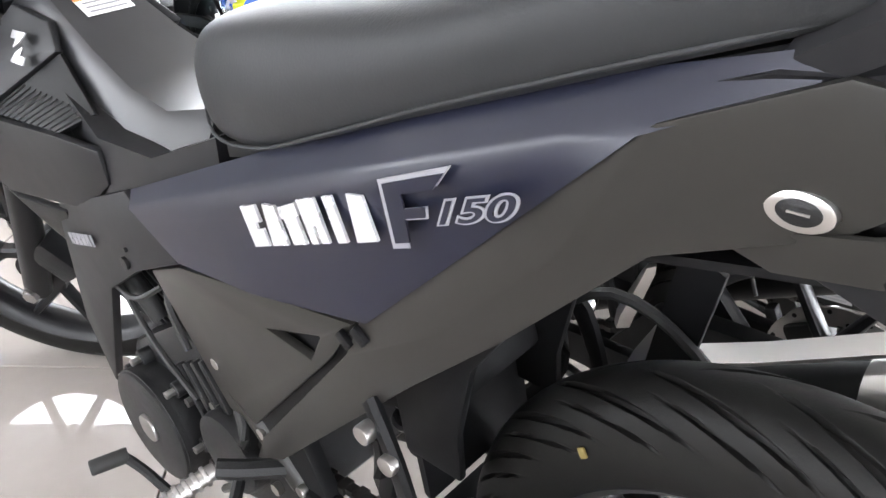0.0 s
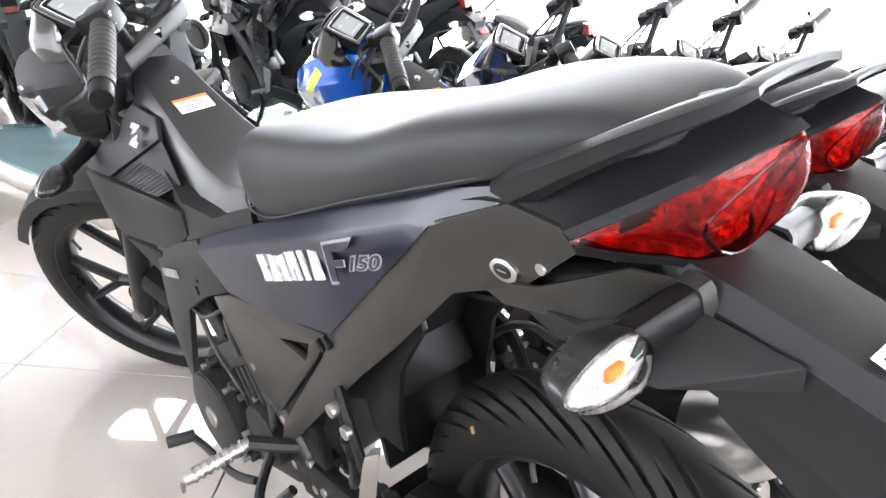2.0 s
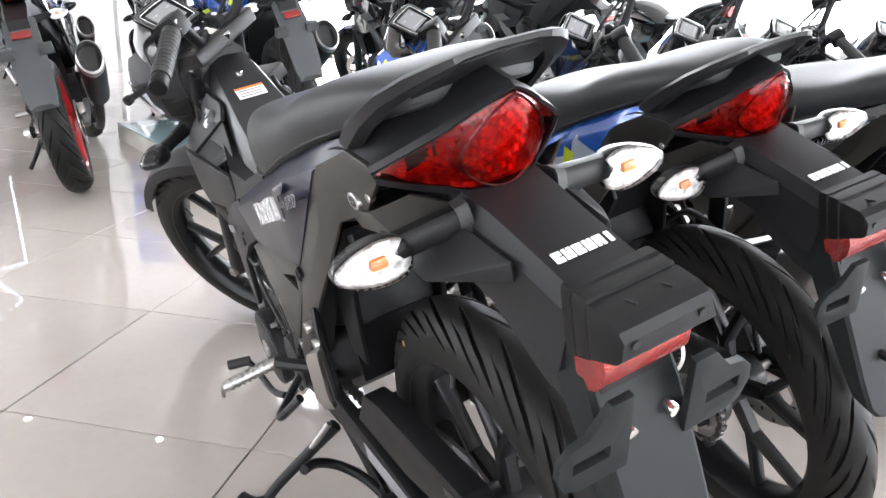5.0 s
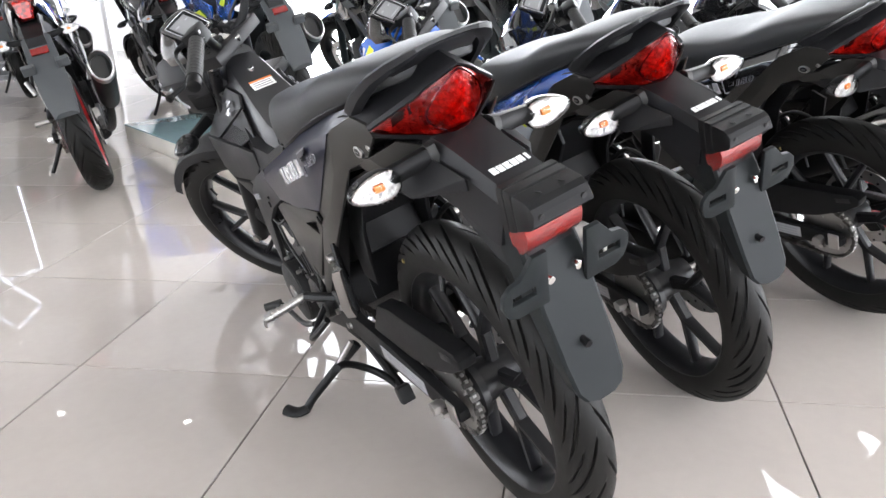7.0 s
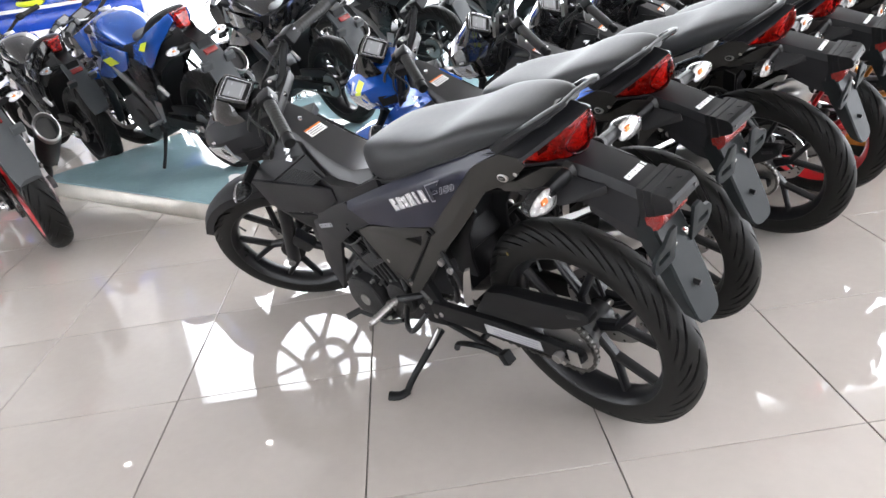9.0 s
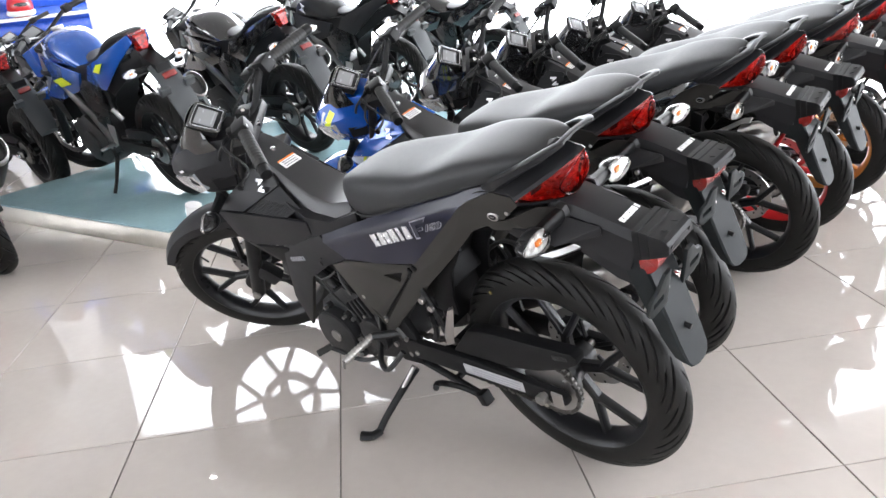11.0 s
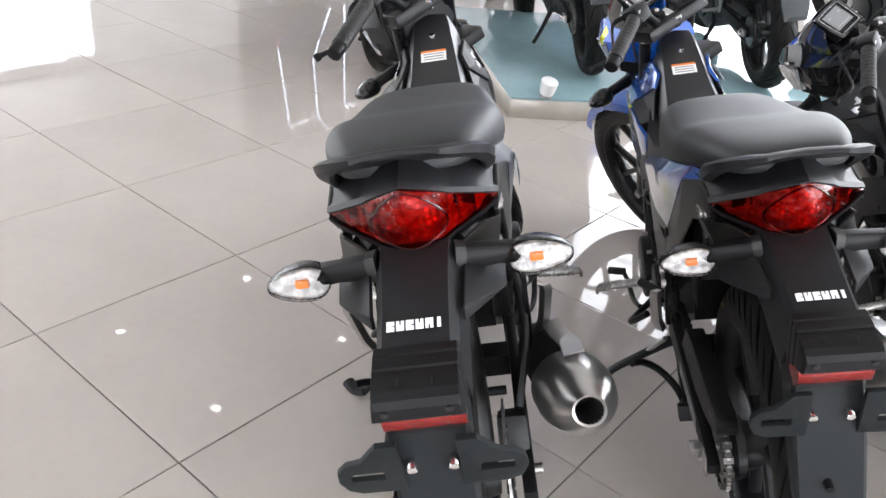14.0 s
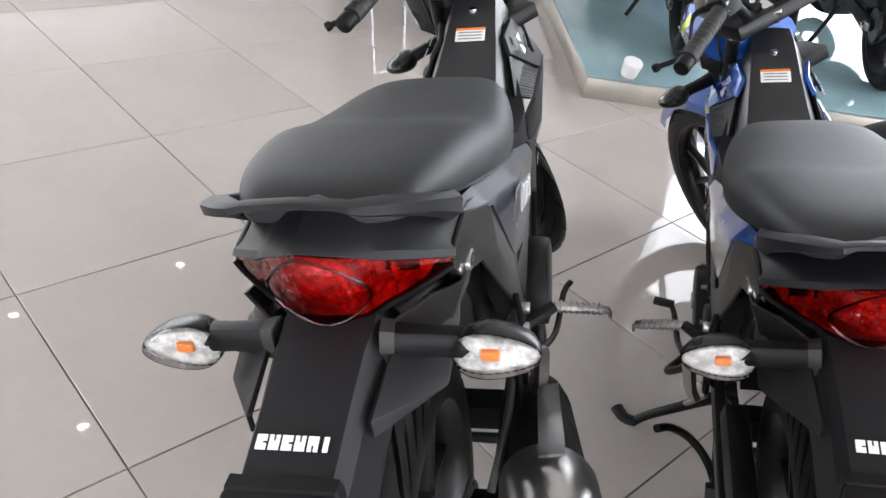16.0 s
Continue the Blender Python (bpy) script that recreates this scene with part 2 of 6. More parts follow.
def tile_material():
    """Polished cream porcelain, a little different from tile to tile."""
    m = material("polished_porcelain", (0.455, 0.414, 0.383), 0.024, vary=0.06, scale=2.2, spec=0.42, rough_vary=0.02)
    nt = m.node_tree
    b = nt.nodes["Principled BSDF"]
    info = nt.nodes.new("ShaderNodeObjectInfo")
    rg = nt.nodes.new("ShaderNodeMapRange")
    rg.inputs["To Min"].default_value, rg.inputs["To Max"].default_value = 0.965, 1.03
    nt.links.new(info.outputs["Random"], rg.inputs["Value"])
    src = b.inputs["Base Color"].links[0].from_socket
    mx = nt.nodes.new("ShaderNodeMix")
    mx.data_type, mx.blend_type = "RGBA", "MULTIPLY"
    mx.inputs[0].default_value = 1.0
    nt.links.new(src, mx.inputs[6])
    nt.links.new(rg.outputs[0], mx.inputs[7])
    nt.links.new(mx.outputs[2], b.inputs["Base Color"])
    return m


M["tile"] = tile_material()


# ---- mesh helpers ----
def part(name, bm, mat, parent=None, label="", matrix=None, sharp=38):
    """Links a bmesh as one mesh object under a thing or a part."""
    if matrix is not None:
        bmesh.ops.transform(bm, matrix=matrix, verts=bm.verts)
    bmesh.ops.recalc_face_normals(bm, faces=bm.faces)
    me = bpy.data.meshes.new(name)
    bm.to_mesh(me)
    bm.free()
    me.materials.append(M[mat] if isinstance(mat, str) else mat)
    me.polygons.foreach_set("use_smooth", [True] * len(me.polygons))
    me.set_sharp_from_angle(angle=radians(sharp))
    ob = new(name, me)
    if parent is not None:
        ob.parent = parent
    if label:
        tagged(ob, label)
    return ob


def mirrored(bm):
    bmesh.ops.scale(bm, vec=(1, -1, 1), verts=bm.verts)
    bmesh.ops.reverse_faces(bm, faces=bm.faces)
    return bm


def bevelled(bm, width, segments=2, limit=25):
    edges = [e for e in bm.edges if len(e.link_faces) == 2 and e.calc_face_angle(0) > radians(limit)]
    if edges and width > 0:
        bmesh.ops.bevel(bm, geom=edges, offset=width, segments=segments, affect="EDGES", profile=0.6, clamp_overlap=True)
    return bm


def box(size, at=(0, 0, 0), bevel=0.003, rot=(0, 0, 0), bm=None):
    b = bm if bm is not None else bmesh.new()
    made = bmesh.ops.create_cube(b, size=1.0)["verts"]
    bmesh.ops.scale(b, vec=size, verts=made)
    if bevel and bm is None:
        bevelled(b, bevel)
        made = b.verts
    bmesh.ops.transform(b, matrix=pose(*at, *rot), verts=list(made))
    return b


def shell(verts, faces, thick=0.004, bevel=0.0015, crease=20):
    """A thin moulded panel from a few corners; the thickness goes inwards."""
    b = bmesh.new()
    vs = [b.verts.new(v) for v in verts]
    for f in faces:
        b.faces.new([vs[i] for i in f])
    bmesh.ops.recalc_face_normals(b, faces=b.faces)
    bmesh.ops.solidify(b, geom=list(b.faces), thickness=thick)
    bmesh.ops.recalc_face_normals(b, faces=b.faces)
    return bevelled(b, bevel, 2, crease)


def slab(outline, y0, y1, bevel=0.002):
    """An outline in x, z between two depths y0 and y1."""
    b = bmesh.new()
    a = [b.verts.new((x, y0, z)) for x, z in outline]
    c = [b.verts.new((x, y1, z)) for x, z in outline]
    b.faces.new(a)
    b.faces.new(c[::-1])
    n = len(outline)
    for i in range(n):
        b.faces.new((a[i], a[(i + 1) % n], c[(i + 1) % n], c[i]))
    bmesh.ops.recalc_face_normals(b, faces=b.faces)
    return bevelled(b, bevel)


def loft(rings, caps=True, bm=None, closed=True):
    b = bm if bm is not None else bmesh.new()
    rows = [[b.verts.new(p) for p in r] for r in rings]
    n = len(rings[0])
    for r, s in zip(rows, rows[1:]):
        for i in range(n if closed else n - 1):
            j = (i + 1) % n
            b.faces.new((r[i], r[j], s[j], s[i]))
    if caps and closed:
        b.faces.new(rows[0][::-1])
        b.faces.new(rows[-1])
    return b


def smooth_path(points, steps=6):
    p = [Vector(q) for q in points]
    if len(p) < 3:
        return p
    out = []
    for i in range(len(p) - 1):
        a, b, c, d = p[max(i - 1, 0)], p[i], p[i + 1], p[min(i + 2, len(p) - 1)]
        for k in range(steps):
            t = k / steps
            out.append(0.5 * ((2 * b) + (c - a) * t + (2 * a - 5 * b + 4 * c - d) * t * t + (3 * b - a - 3 * c + d) * t ** 3))
    return out + [p[-1]]


def tube(points, radius, sides=10, steps=5, flat=1.0, up=(0, 0, 1), bm=None, power=1.0):
    """A bar swept along a smooth path; radius may be a list, flat squeezes it across."""
    path = smooth_path(points, steps)
    n = len(path)
    rs = radius if isinstance(radius, (list, tuple)) else [radius] * 2
    rings = []
    for i, q in enumerate(path):
        d = (path[min(i + 1, n - 1)] - path[max(i - 1, 0)]).normalized()
        u = Vector(up) - d * Vector(up).dot(d)
        u = u.normalized() if u.length > 1e-4 else d.orthogonal().normalized()
        w = d.cross(u)
        f = i / (n - 1) * (len(rs) - 1)
        k = min(int(f), len(rs) - 2)
        r = rs[k] + (rs[k + 1] - rs[k]) * (f - k)
        ring = []
        for s in range(sides):
            a = 2 * math.pi * s / sides
            ca, sa = math.cos(a), math.sin(a)
            ca, sa = math.copysign(abs(ca) ** power, ca), math.copysign(abs(sa) ** power, sa)
            ring.append(q + u * (r * sa) + w * (r * flat * ca))
        rings.append(ring)
    return loft(rings, True, bm)


def rod(a, b, r, sides=14, bevel=0.0, r2=None):
    bm = bmesh.new()
    a, b = Vector(a), Vector(b)
    bmesh.ops.create_cone(bm, cap_ends=True, segments=sides, radius1=r, radius2=r if r2 is None else r2, depth=(b - a).length)
    if bevel:
        bevelled(bm, bevel, 2, 50)
    bmesh.ops.transform(bm, matrix=Matrix.Translation((a + b) / 2) @ (b - a).to_track_quat("Z", "Y").to_matrix().to_4x4(), verts=bm.verts)
    return bm


def revolve(profile, at, n=48, closed=True, bm=None):
    """A profile of (radius, y) turned about the y axis through at."""
    b = bm if bm is not None else bmesh.new()
    rings = []
    for k in range(n):
        a = 2 * math.pi * k / n
        rings.append([Vector((at[0] + r * math.cos(a), at[1] + y, at[2] + r * math.sin(a))) for r, y in profile])
    rows = [[b.verts.new(p) for p in r] for r in rings]
    m = len(profile)
    for k in range(n):
        r, s = rows[k], rows[(k + 1) % n]
        for i in range(m if closed else m - 1):
            j = (i + 1) % m
            b.faces.new((r[i], r[j], s[j], s[i]))
    return b


def text_mesh(text, size, depth, outline=0.0, spacing=1.0, shear=0.0):
    """Lettering as a bmesh lying in x, y, centred."""
    cu = bpy.data.curves.new("lettering", "FONT")
    cu.body, cu.size, cu.extrude, cu.align_x, cu.align_y = text, size, depth, "CENTER", "CENTER"
    cu.space_character, cu.shear, cu.offset = spacing, shear, outline
    ob = bpy.data.objects.new("lettering", cu)
    scene.collection.objects.link(ob)
    me = bpy.data.meshes.new_from_object(ob.evaluated_get(bpy.context.evaluated_depsgraph_get()))
    bm = bmesh.new()
    bm.from_mesh(me)
    bpy.data.objects.remove(ob)
    bpy.data.curves.remove(cu)
    bpy.data.meshes.remove(me)
    return bm


def place_on(origin, right, up, sx=1.0, sy=1.0):
    """The frame for flat lettering: origin, the reading direction and the upward direction."""
    r = Vector(right).normalized()
    n = r.cross(Vector(up)).normalized()
    u = n.cross(r)
    m = Matrix((r * sx, u * sy, n)).transposed().to_4x4()
    m.translation = Vector(origin)
    return m


# ---- wheels, shared by all the machines ----
def tyre(at, radius, rim, half, blocks=20, around=880, across=41, slant=0.80, depth=0.007):
    """A tyre with slanted grooves cut into its tread."""
    h = (radius - rim) / 1.42
    rc = radius - h
    top = radians(115)
    th = np.linspace(0, 2 * math.pi, around, endpoint=False)[:, None]
    ph = np.linspace(-top, top, across)[None, :]
    s = np.abs(ph) / top
    step = 2 * math.pi / blocks
    turned = th + slant * s
    cut = np.zeros((around, across))
    for shift, s0, s1, lean in ((0.0, 0.06, 0.62, slant), (0.5, 0.34, 0.70, slant)):
        ang = th - np.where(ph > 0, 0.5 * step, 0.0) - shift * step
        off = np.abs((ang / step + 0.5) % 1.0 - 0.5) * step * radius
        inside = np.clip((s - s0) / 0.06, 0, 1) * np.clip((s1 - s) / 0.08, 0, 1)
        width = (0.0085 if shift == 0.0 else 0.0058) * (0.25 + 0.85 * np.sin(np.clip((s - s0) / (s1 - s0), 0, 1) * math.pi) ** 0.6)
        cut = np.maximum(cut, np.clip((width - off) / 0.0016, 0, 1) * inside)
    wear = 0.0008 * (np.abs(s - 0.70) < 0.02)
    r = rc + (h - depth * cut - wear) * np.sign(np.cos(ph)) * np.abs(np.cos(ph)) ** 0.9
    y = (half - depth * cut) * np.sin(ph)
    x, y, z = at[0] + r * np.cos(turned), at[1] + y + 0 * th, at[2] + r * np.sin(turned)
    verts = np.stack([x, y, z], -1).reshape(-1, 3)
    me = bpy.data.meshes.new("tyre")
    i, j = np.meshgrid(np.arange(around), np.arange(across - 1), indexing="ij")
    n = (i + 1) % around
    faces = np.stack([i * across + j, i * across + j + 1, n * across + j + 1, n * across + j], -1).reshape(-1, 4)
    me.from_pydata(verts.tolist(), [], faces.tolist())
    bm = bmesh.new()
    bm.from_mesh(me)
    bpy.data.meshes.remove(me)
    return bm


def spoke(at, a, r0, r1, r2, y, w, spread=0.30):
    """One forked spoke of a cast wheel."""
    bm = bmesh.new()

    def pt(r, b, v):
        return Vector((at[0] + r * math.cos(b), at[1] + v, at[2] + r * math.sin(b)))

    def arm(ra, ba, rb, bb, wa, wb):
        d = (pt(rb, bb, 0) - pt(ra, ba, 0)).normalized()
        n = Vector((-d.z, 0, d.x))
        rings = []
        for p, q in ((pt(ra, ba, 0), wa), (pt(rb, bb, 0), wb)):
            rings.append([p + n * q + Vector((0, y * 0.6, 0)), p + n * q * 0.6 + Vector((0, y, 0)), p - n * q * 0.6 + Vector((0, y, 0)), p - n * q + Vector((0, y * 0.6, 0)),
                          p - n * q + Vector((0, -y * 0.6, 0)), p - n * q * 0.6 - Vector((0, y, 0)), p + n * q * 0.6 - Vector((0, y, 0)), p + n * q - Vector((0, y * 0.6, 0))])
        loft(rings, True, bm)

    arm(r0, a, r1, a, w * 1.5, w * 1.15)
    arm(r1 - 0.012, a, r2, a - spread, w * 0.95, w * 0.7)
    arm(r1 - 0.012, a, r2, a + spread, w * 0.95, w * 0.7)
    return bm


def drilled_disc(at, y, r0, r1, mat, parent, name="brake_disc", waves=10, matrix=None):
    """A wavy drilled brake disc: ring, dark plugs standing for the shaded holes, and a carrier."""
    bm = bmesh.new()
    n = 180
    rows = []
    for yy in (y - 0.002, y + 0.002):
        for k in range(n):
            a = 2 * math.pi * k / n
            ro = r1 * (1 + 0.028 * math.copysign(abs(math.sin(waves * a / 2)) ** 0.5, 1) - 0.02)
            rows.append((Vector((at[0] + ro * math.cos(a), yy, at[2] + ro * math.sin(a))), Vector((at[0] + r0 * math.cos(a), yy, at[2] + r0 * math.sin(a)))))
    v = [(bm.verts.new(p), bm.verts.new(q)) for p, q in rows]
    for k in range(n):
        m = (k + 1) % n
        bm.faces.new((v[k][0], v[m][0], v[m][1], v[k][1]))
        bm.faces.new((v[n + k][1], v[n + m][1], v[n + m][0], v[n + k][0]))
        bm.faces.new((v[k][0], v[n + k][0], v[n + m][0], v[m][0]))
        bm.faces.new((v[k][1], v[m][1], v[n + m][1], v[n + k][1]))
    disc = part(name, bm, mat, parent, "drilled steel brake disc", matrix)
    for k in range(24):
        a = 2 * math.pi * k / 24
        r = (r0 + r1) / 2 + (0.009 if k % 2 else -0.007)
        p = Vector((at[0] + r * math.cos(a), y, at[2] + r * math.sin(a)))
        part("disc_hole", rod(p - Vector((0, 0.0027, 0)), p + Vector((0, 0.0027, 0)), 0.0038, 8), "engine", disc, "", matrix)
    for k in range(5):
        a = 2 * math.pi * k / 5 + 0.2
        part("disc_carrier", rod((at[0] + 0.03 * math.cos(a), y, at[2] + 0.03 * math.sin(a)), (at[0] + (r0 + 0.004) * math.cos(a), y, at[2] + (r0 + 0.004) * math.sin(a)), 0.006, 8), "alloy_black", disc, "", matrix)
    return disc


def wheel(name, at, radius, rim, half, parent, alloy="alloy_black", n=5, turn=0.3, matrix=None, fine=True, side="left", disc_y=0.06, disc_r=0.10):
    """Tyre, rim, hub, forked spokes, valve and brake disc."""
    top = new(name)
    top.parent = parent
    part("tyre", tyre(at, radius, rim, half, around=880 if fine else 360, across=41 if fine else 25), "rubber", top, "black rubber tyre with slanted grooves", matrix, sharp=50)
    w = half * 0.86
    part("rim", revolve([(rim + 0.004, -w), (rim + 0.006, w), (rim - 0.004, w + 0.002), (rim - 0.014, w * 0.8), (rim - 0.022, w * 0.35), (rim - 0.022, -w * 0.35), (rim - 0.014, -w * 0.8), (rim - 0.004, -w - 0.002)], at, 72), alloy, top, "", matrix)
    part("hub", revolve([(0.012, -0.055), (0.034, -0.055), (0.040, -0.03), (0.036, 0.0), (0.044, 0.03), (0.044, 0.05), (0.012, 0.05)], at, 28), alloy, top, "", matrix)
    for k in range(n):
        part("spoke", spoke(at, turn + 2 * math.pi * k / n, 0.035, 0.105, rim - 0.014, 0.012, 0.010), alloy, top, "", matrix)
    va = turn + 0.62
    part("valve", rod((at[0] + (rim - 0.022) * math.cos(va), at[1], at[2] + (rim - 0.022) * math.sin(va)), (at[0] + (rim - 0.05) * math.cos(va), at[1] + 0.012, at[2] + (rim - 0.05) * math.sin(va)), 0.0035, 8), "soft_rubber", top, "", matrix)
    drilled_disc(at, disc_y, disc_r * 0.72, disc_r, "steel", top, matrix=matrix)
    return top


def half_ball(centre, size, keep, cut=0.0, n=20, squash=None):
    """An ellipsoid cut by a plane; keep is the side that stays (x: -1 rear, 1 front)."""
    bm = bmesh.new()
    bmesh.ops.create_uvsphere(bm, u_segments=n, v_segments=n // 2 + 2, radius=1.0)
    bmesh.ops.bisect_plane(bm, geom=list(bm.verts) + list(bm.edges) + list(bm.faces), plane_co=(cut, 0, 0), plane_no=(keep, 0, 0), clear_inner=True)
    edge = [e for e in bm.edges if len(e.link_faces) == 1]
    bmesh.ops.holes_fill(bm, edges=edge)
    if squash:
        for v in bm.verts:
            v.co.z *= 1 - squash * v.co.y
            v.co.x *= 1 - squash * 0.6 * v.co.y
    bmesh.ops.scale(bm, vec=size, verts=bm.verts)
    bmesh.ops.translate(bm, vec=centre, verts=bm.verts)
    return bm


def turn_signal(parent, root, centre, side, matrix=None, facing=-1, length=0.039):
    """A teardrop turn signal on a short stalk: housing, ribbed reflector, clear skin and amber bulb."""
    top = new("turn_signal")
    top.parent = parent

    def teardrop(stations, n=36, rib=0.0, caps=True):
        rings = []
        for d, k in stations:
            ring = []
            for i in range(n):
                a = 2 * math.pi * i / n
                kk = k * (1 - rib * (i % 2))
                ring.append((d * facing, length * math.cos(a) * kk + 0.004 * (1 - k), 0.0290 * math.copysign(abs(math.sin(a)) ** 0.85, math.sin(a)) * (0.74 - 0.22 * math.cos(a)) * kk))
            rings.append(ring)
        return loft(rings, caps)

    m = Matrix.Translation(centre) @ Matrix.Diagonal((1, side, 1, 1))
    mm = m if matrix is None else matrix @ m
    part("housing", teardrop([(0.000, 1.0), (-0.001, 1.015), (-0.004, 1.02), (-0.014, 0.97), (-0.026, 0.80), (-0.034, 0.52), (-0.037, 0.2)]), "sheen_plastic", top, "black plastic housing", mm, sharp=50)
    part("reflector_bowl", teardrop([(0.0015, 0.99), (-0.003, 0.88), (-0.007, 0.70), (-0.009, 0.45), (-0.0095, 0.12)], 60, 0.025), "reflector", top, "ribbed bright reflector", mm, sharp=20)
    skin = part("lens", teardrop([(0.0005, 1.0), (0.006, 0.985), (0.0115, 0.90), (0.0155, 0.72), (0.0180, 0.45), (0.0187, 0.15)]), "clear_skin", top, "clear moulded lens", mm, sharp=60)
    part("bulb", box((0.011, 0.017, 0.011), (0.001 * facing, -0.005, 0.001), 0.003), "amber", skin, "amber bulb behind the lens", mm)
    away = Vector((0.010 * -facing, -side * length * 0.62, 0.003))
    part("stalk", tube([root, (Vector(root) + Vector(centre)) / 2 + Vector((0.006 * -facing, 0, 0.002)), Vector(centre) + away], [0.0165, 0.0135, 0.0145], 12, 4, 0.8, (0, 0, 1), None, 0.6), "plastic", top, "", matrix, sharp=40)
    part("stalk_boot", tube([root, Vector(root).lerp(Vector(centre) + away, 0.16)], [0.0195, 0.0180], 12, 2, 0.8, (0, 0, 1), None, 0.6), "soft_rubber", top, "black rubber boot", matrix, sharp=40)
    return top


# ---- the small sporty motorcycle on its side stand, x ahead, y to its left ----
HEAD = Vector((1.075, 0, 0.815))
AXIS = Vector((-math.sin(radians(28)), 0, math.cos(radians(28))))


def steer(degrees):
    return Matrix.Translation(HEAD) @ Matrix.Rotation(radians(degrees), 4, AXIS) @ Matrix.Translation(-HEAD)


def both(name, bm_maker, mat, parent, label="", matrix=None):
    """A left part and its mirrored right twin."""
    a = part(name, bm_maker(), mat, parent, label, matrix)
    b = part(name, mirrored(bm_maker()), mat, parent, label, matrix)
    return a, b


def seat_mesh():
    rows = [(0.640, 0.760, 0.785, 0.045), (0.620, 0.742, 0.806, 0.080), (0.568, 0.724, 0.827, 0.106), (0.490, 0.734, 0.843, 0.118), (0.395, 0.768, 0.856, 0.124),
            (0.305, 0.803, 0.872, 0.126), (0.245, 0.824, 0.892, 0.125), (0.200, 0.840, 0.909, 0.122), (0.120, 0.866, 0.923, 0.110), (0.060, 0.885, 0.930, 0.094), (0.014, 0.896, 0.929, 0.076), (-0.010, 0.902, 0.917, 0.058)]
    half = [(0.90, -0.04), (1.0, 0.05), (1.04, 0.30), (1.03, 0.62), (0.93, 0.85), (0.80, 0.945), (0.58, 0.985), (0.30, 1.0)]
    rings = []
    for x, zb, zt, w in rows:
        left = [(x, w * a, zb + (zt - zb) * b) for a, b in half]
        rings.append(left + [(x, 0, zt)] + [(p[0], -p[1], p[2]) for p in reversed(left)] + [(x, 0, zb)])
    return loft(rings)


LAMP_HALF = 0.106


def lamp_edges(u):
    """Lower and upper edge of the tail lamp across its width, u from -1 to 1."""
    a = abs(u)
    round_part = math.sqrt(max(0.0, 1 - (a / 0.46) ** 2))
    lo = (-0.026 + 0.057 * a ** 1.5 - 0.004 * round_part, 0.815 + 0.025 * a ** 1.7 - 0.004 * round_part)
    hi = (-0.068 + 0.104 * a ** 1.25, 0.907 - 0.064 * a ** 1.12 + 0.004 * round_part)
    return lo, hi, round_part


def lamp_grid(nu=60, nv=14):
    rings = []
    for i in range(nu + 1):
        u = -1 + 2 * i / nu
        lo, hi, rp = lamp_edges(u)
        row = []
        for j in range(nv + 1):
            v = j / nv
            k = math.sin(math.pi * v ** 1.25)
            bulge = 0.008 * (1 - u * u) * k + 0.011 * rp * k ** 0.7
            row.append((lo[0] + (hi[0] - lo[0]) * v - bulge, LAMP_HALF * u, lo[1] + (hi[1] - lo[1]) * v))
        rings.append(row)
    return loft(rings, False, None, False)


def blade_rail():
    """Two broad wings beside the seat, joined behind it by a thin arched bar; sections are a bevelled blade."""
    # centre line, half height, half width, lean of the blade
    side = [(0.126, 0.097, 0.842, 0.005, 0.004), (0.108, 0.0990, 0.856, 0.0140, 0.007), (0.080, 0.1000, 0.873, 0.0150, 0.009), (0.040, 0.0990, 0.895, 0.0115, 0.0110), (0.000, 0.0910, 0.917, 0.0095, 0.0130),
            (-0.030, 0.074, 0.932, 0.0085, 0.0140), (-0.050, 0.056, 0.941, 0.0070, 0.0125), (-0.056, 0.047, 0.9445, 0.0055, 0.0095), (-0.054, 0.038, 0.9460, 0.0045, 0.0080), (-0.052, 0.0, 0.9470, 0.0045, 0.0080)]
    rows = side + [(x, -y, z, h, w) for x, y, z, h, w in reversed(side[:-1])]
    pts = [Vector(r[:3]) for r in rows]
    rings = []
    for i, (x, y, z, h, w) in enumerate(rows):
        d = (pts[min(i + 1, len(pts) - 1)] - pts[max(i - 1, 0)]).normalized()
        up = Vector((0.25, 0, 1))
        up = (up - d * up.dot(d)).normalized()
        out = up.cross(d).normalized()
        if out.dot(Vector((-0.2 if abs(y) < 0.05 else 0.0, y, 0))) < 0:
            out = -out
        p = pts[i]
        rings.append([p + up * h * 0.55 + out * w, p + up * h + out * w * 0.35, p + up * h * 0.95 - out * w * 0.8, p + up * h * 0.5 - out * w, p - up * h * 0.8 - out * w * 0.8, p - up * h - out * w * 0.2, p - up * h * 0.5 + out * w * 0.85])
    return loft(rings)


def disc_teeth(at, y, r, teeth, thick, depth=0.005):
    bm = bmesh.new()
    n = teeth * 4
    for yy in (y - thick / 2, y + thick / 2):
        for k in range(n):
            a = 2 * math.pi * k / n
            rr = r if k % 4 in (1, 2) else r - depth
            bm.verts.new((at[0] + rr * math.cos(a), yy, at[2] + rr * math.sin(a)))
    bm.verts.ensure_lookup_table()
    v = bm.verts
    bm.faces.new([v[i] for i in range(n)])
    bm.faces.new([v[n + i] for i in range(n)][::-1])
    for k in range(n):
        m = (k + 1) % n
        bm.faces.new((v[k], v[n + k], v[n + m], v[m]))
    return bm


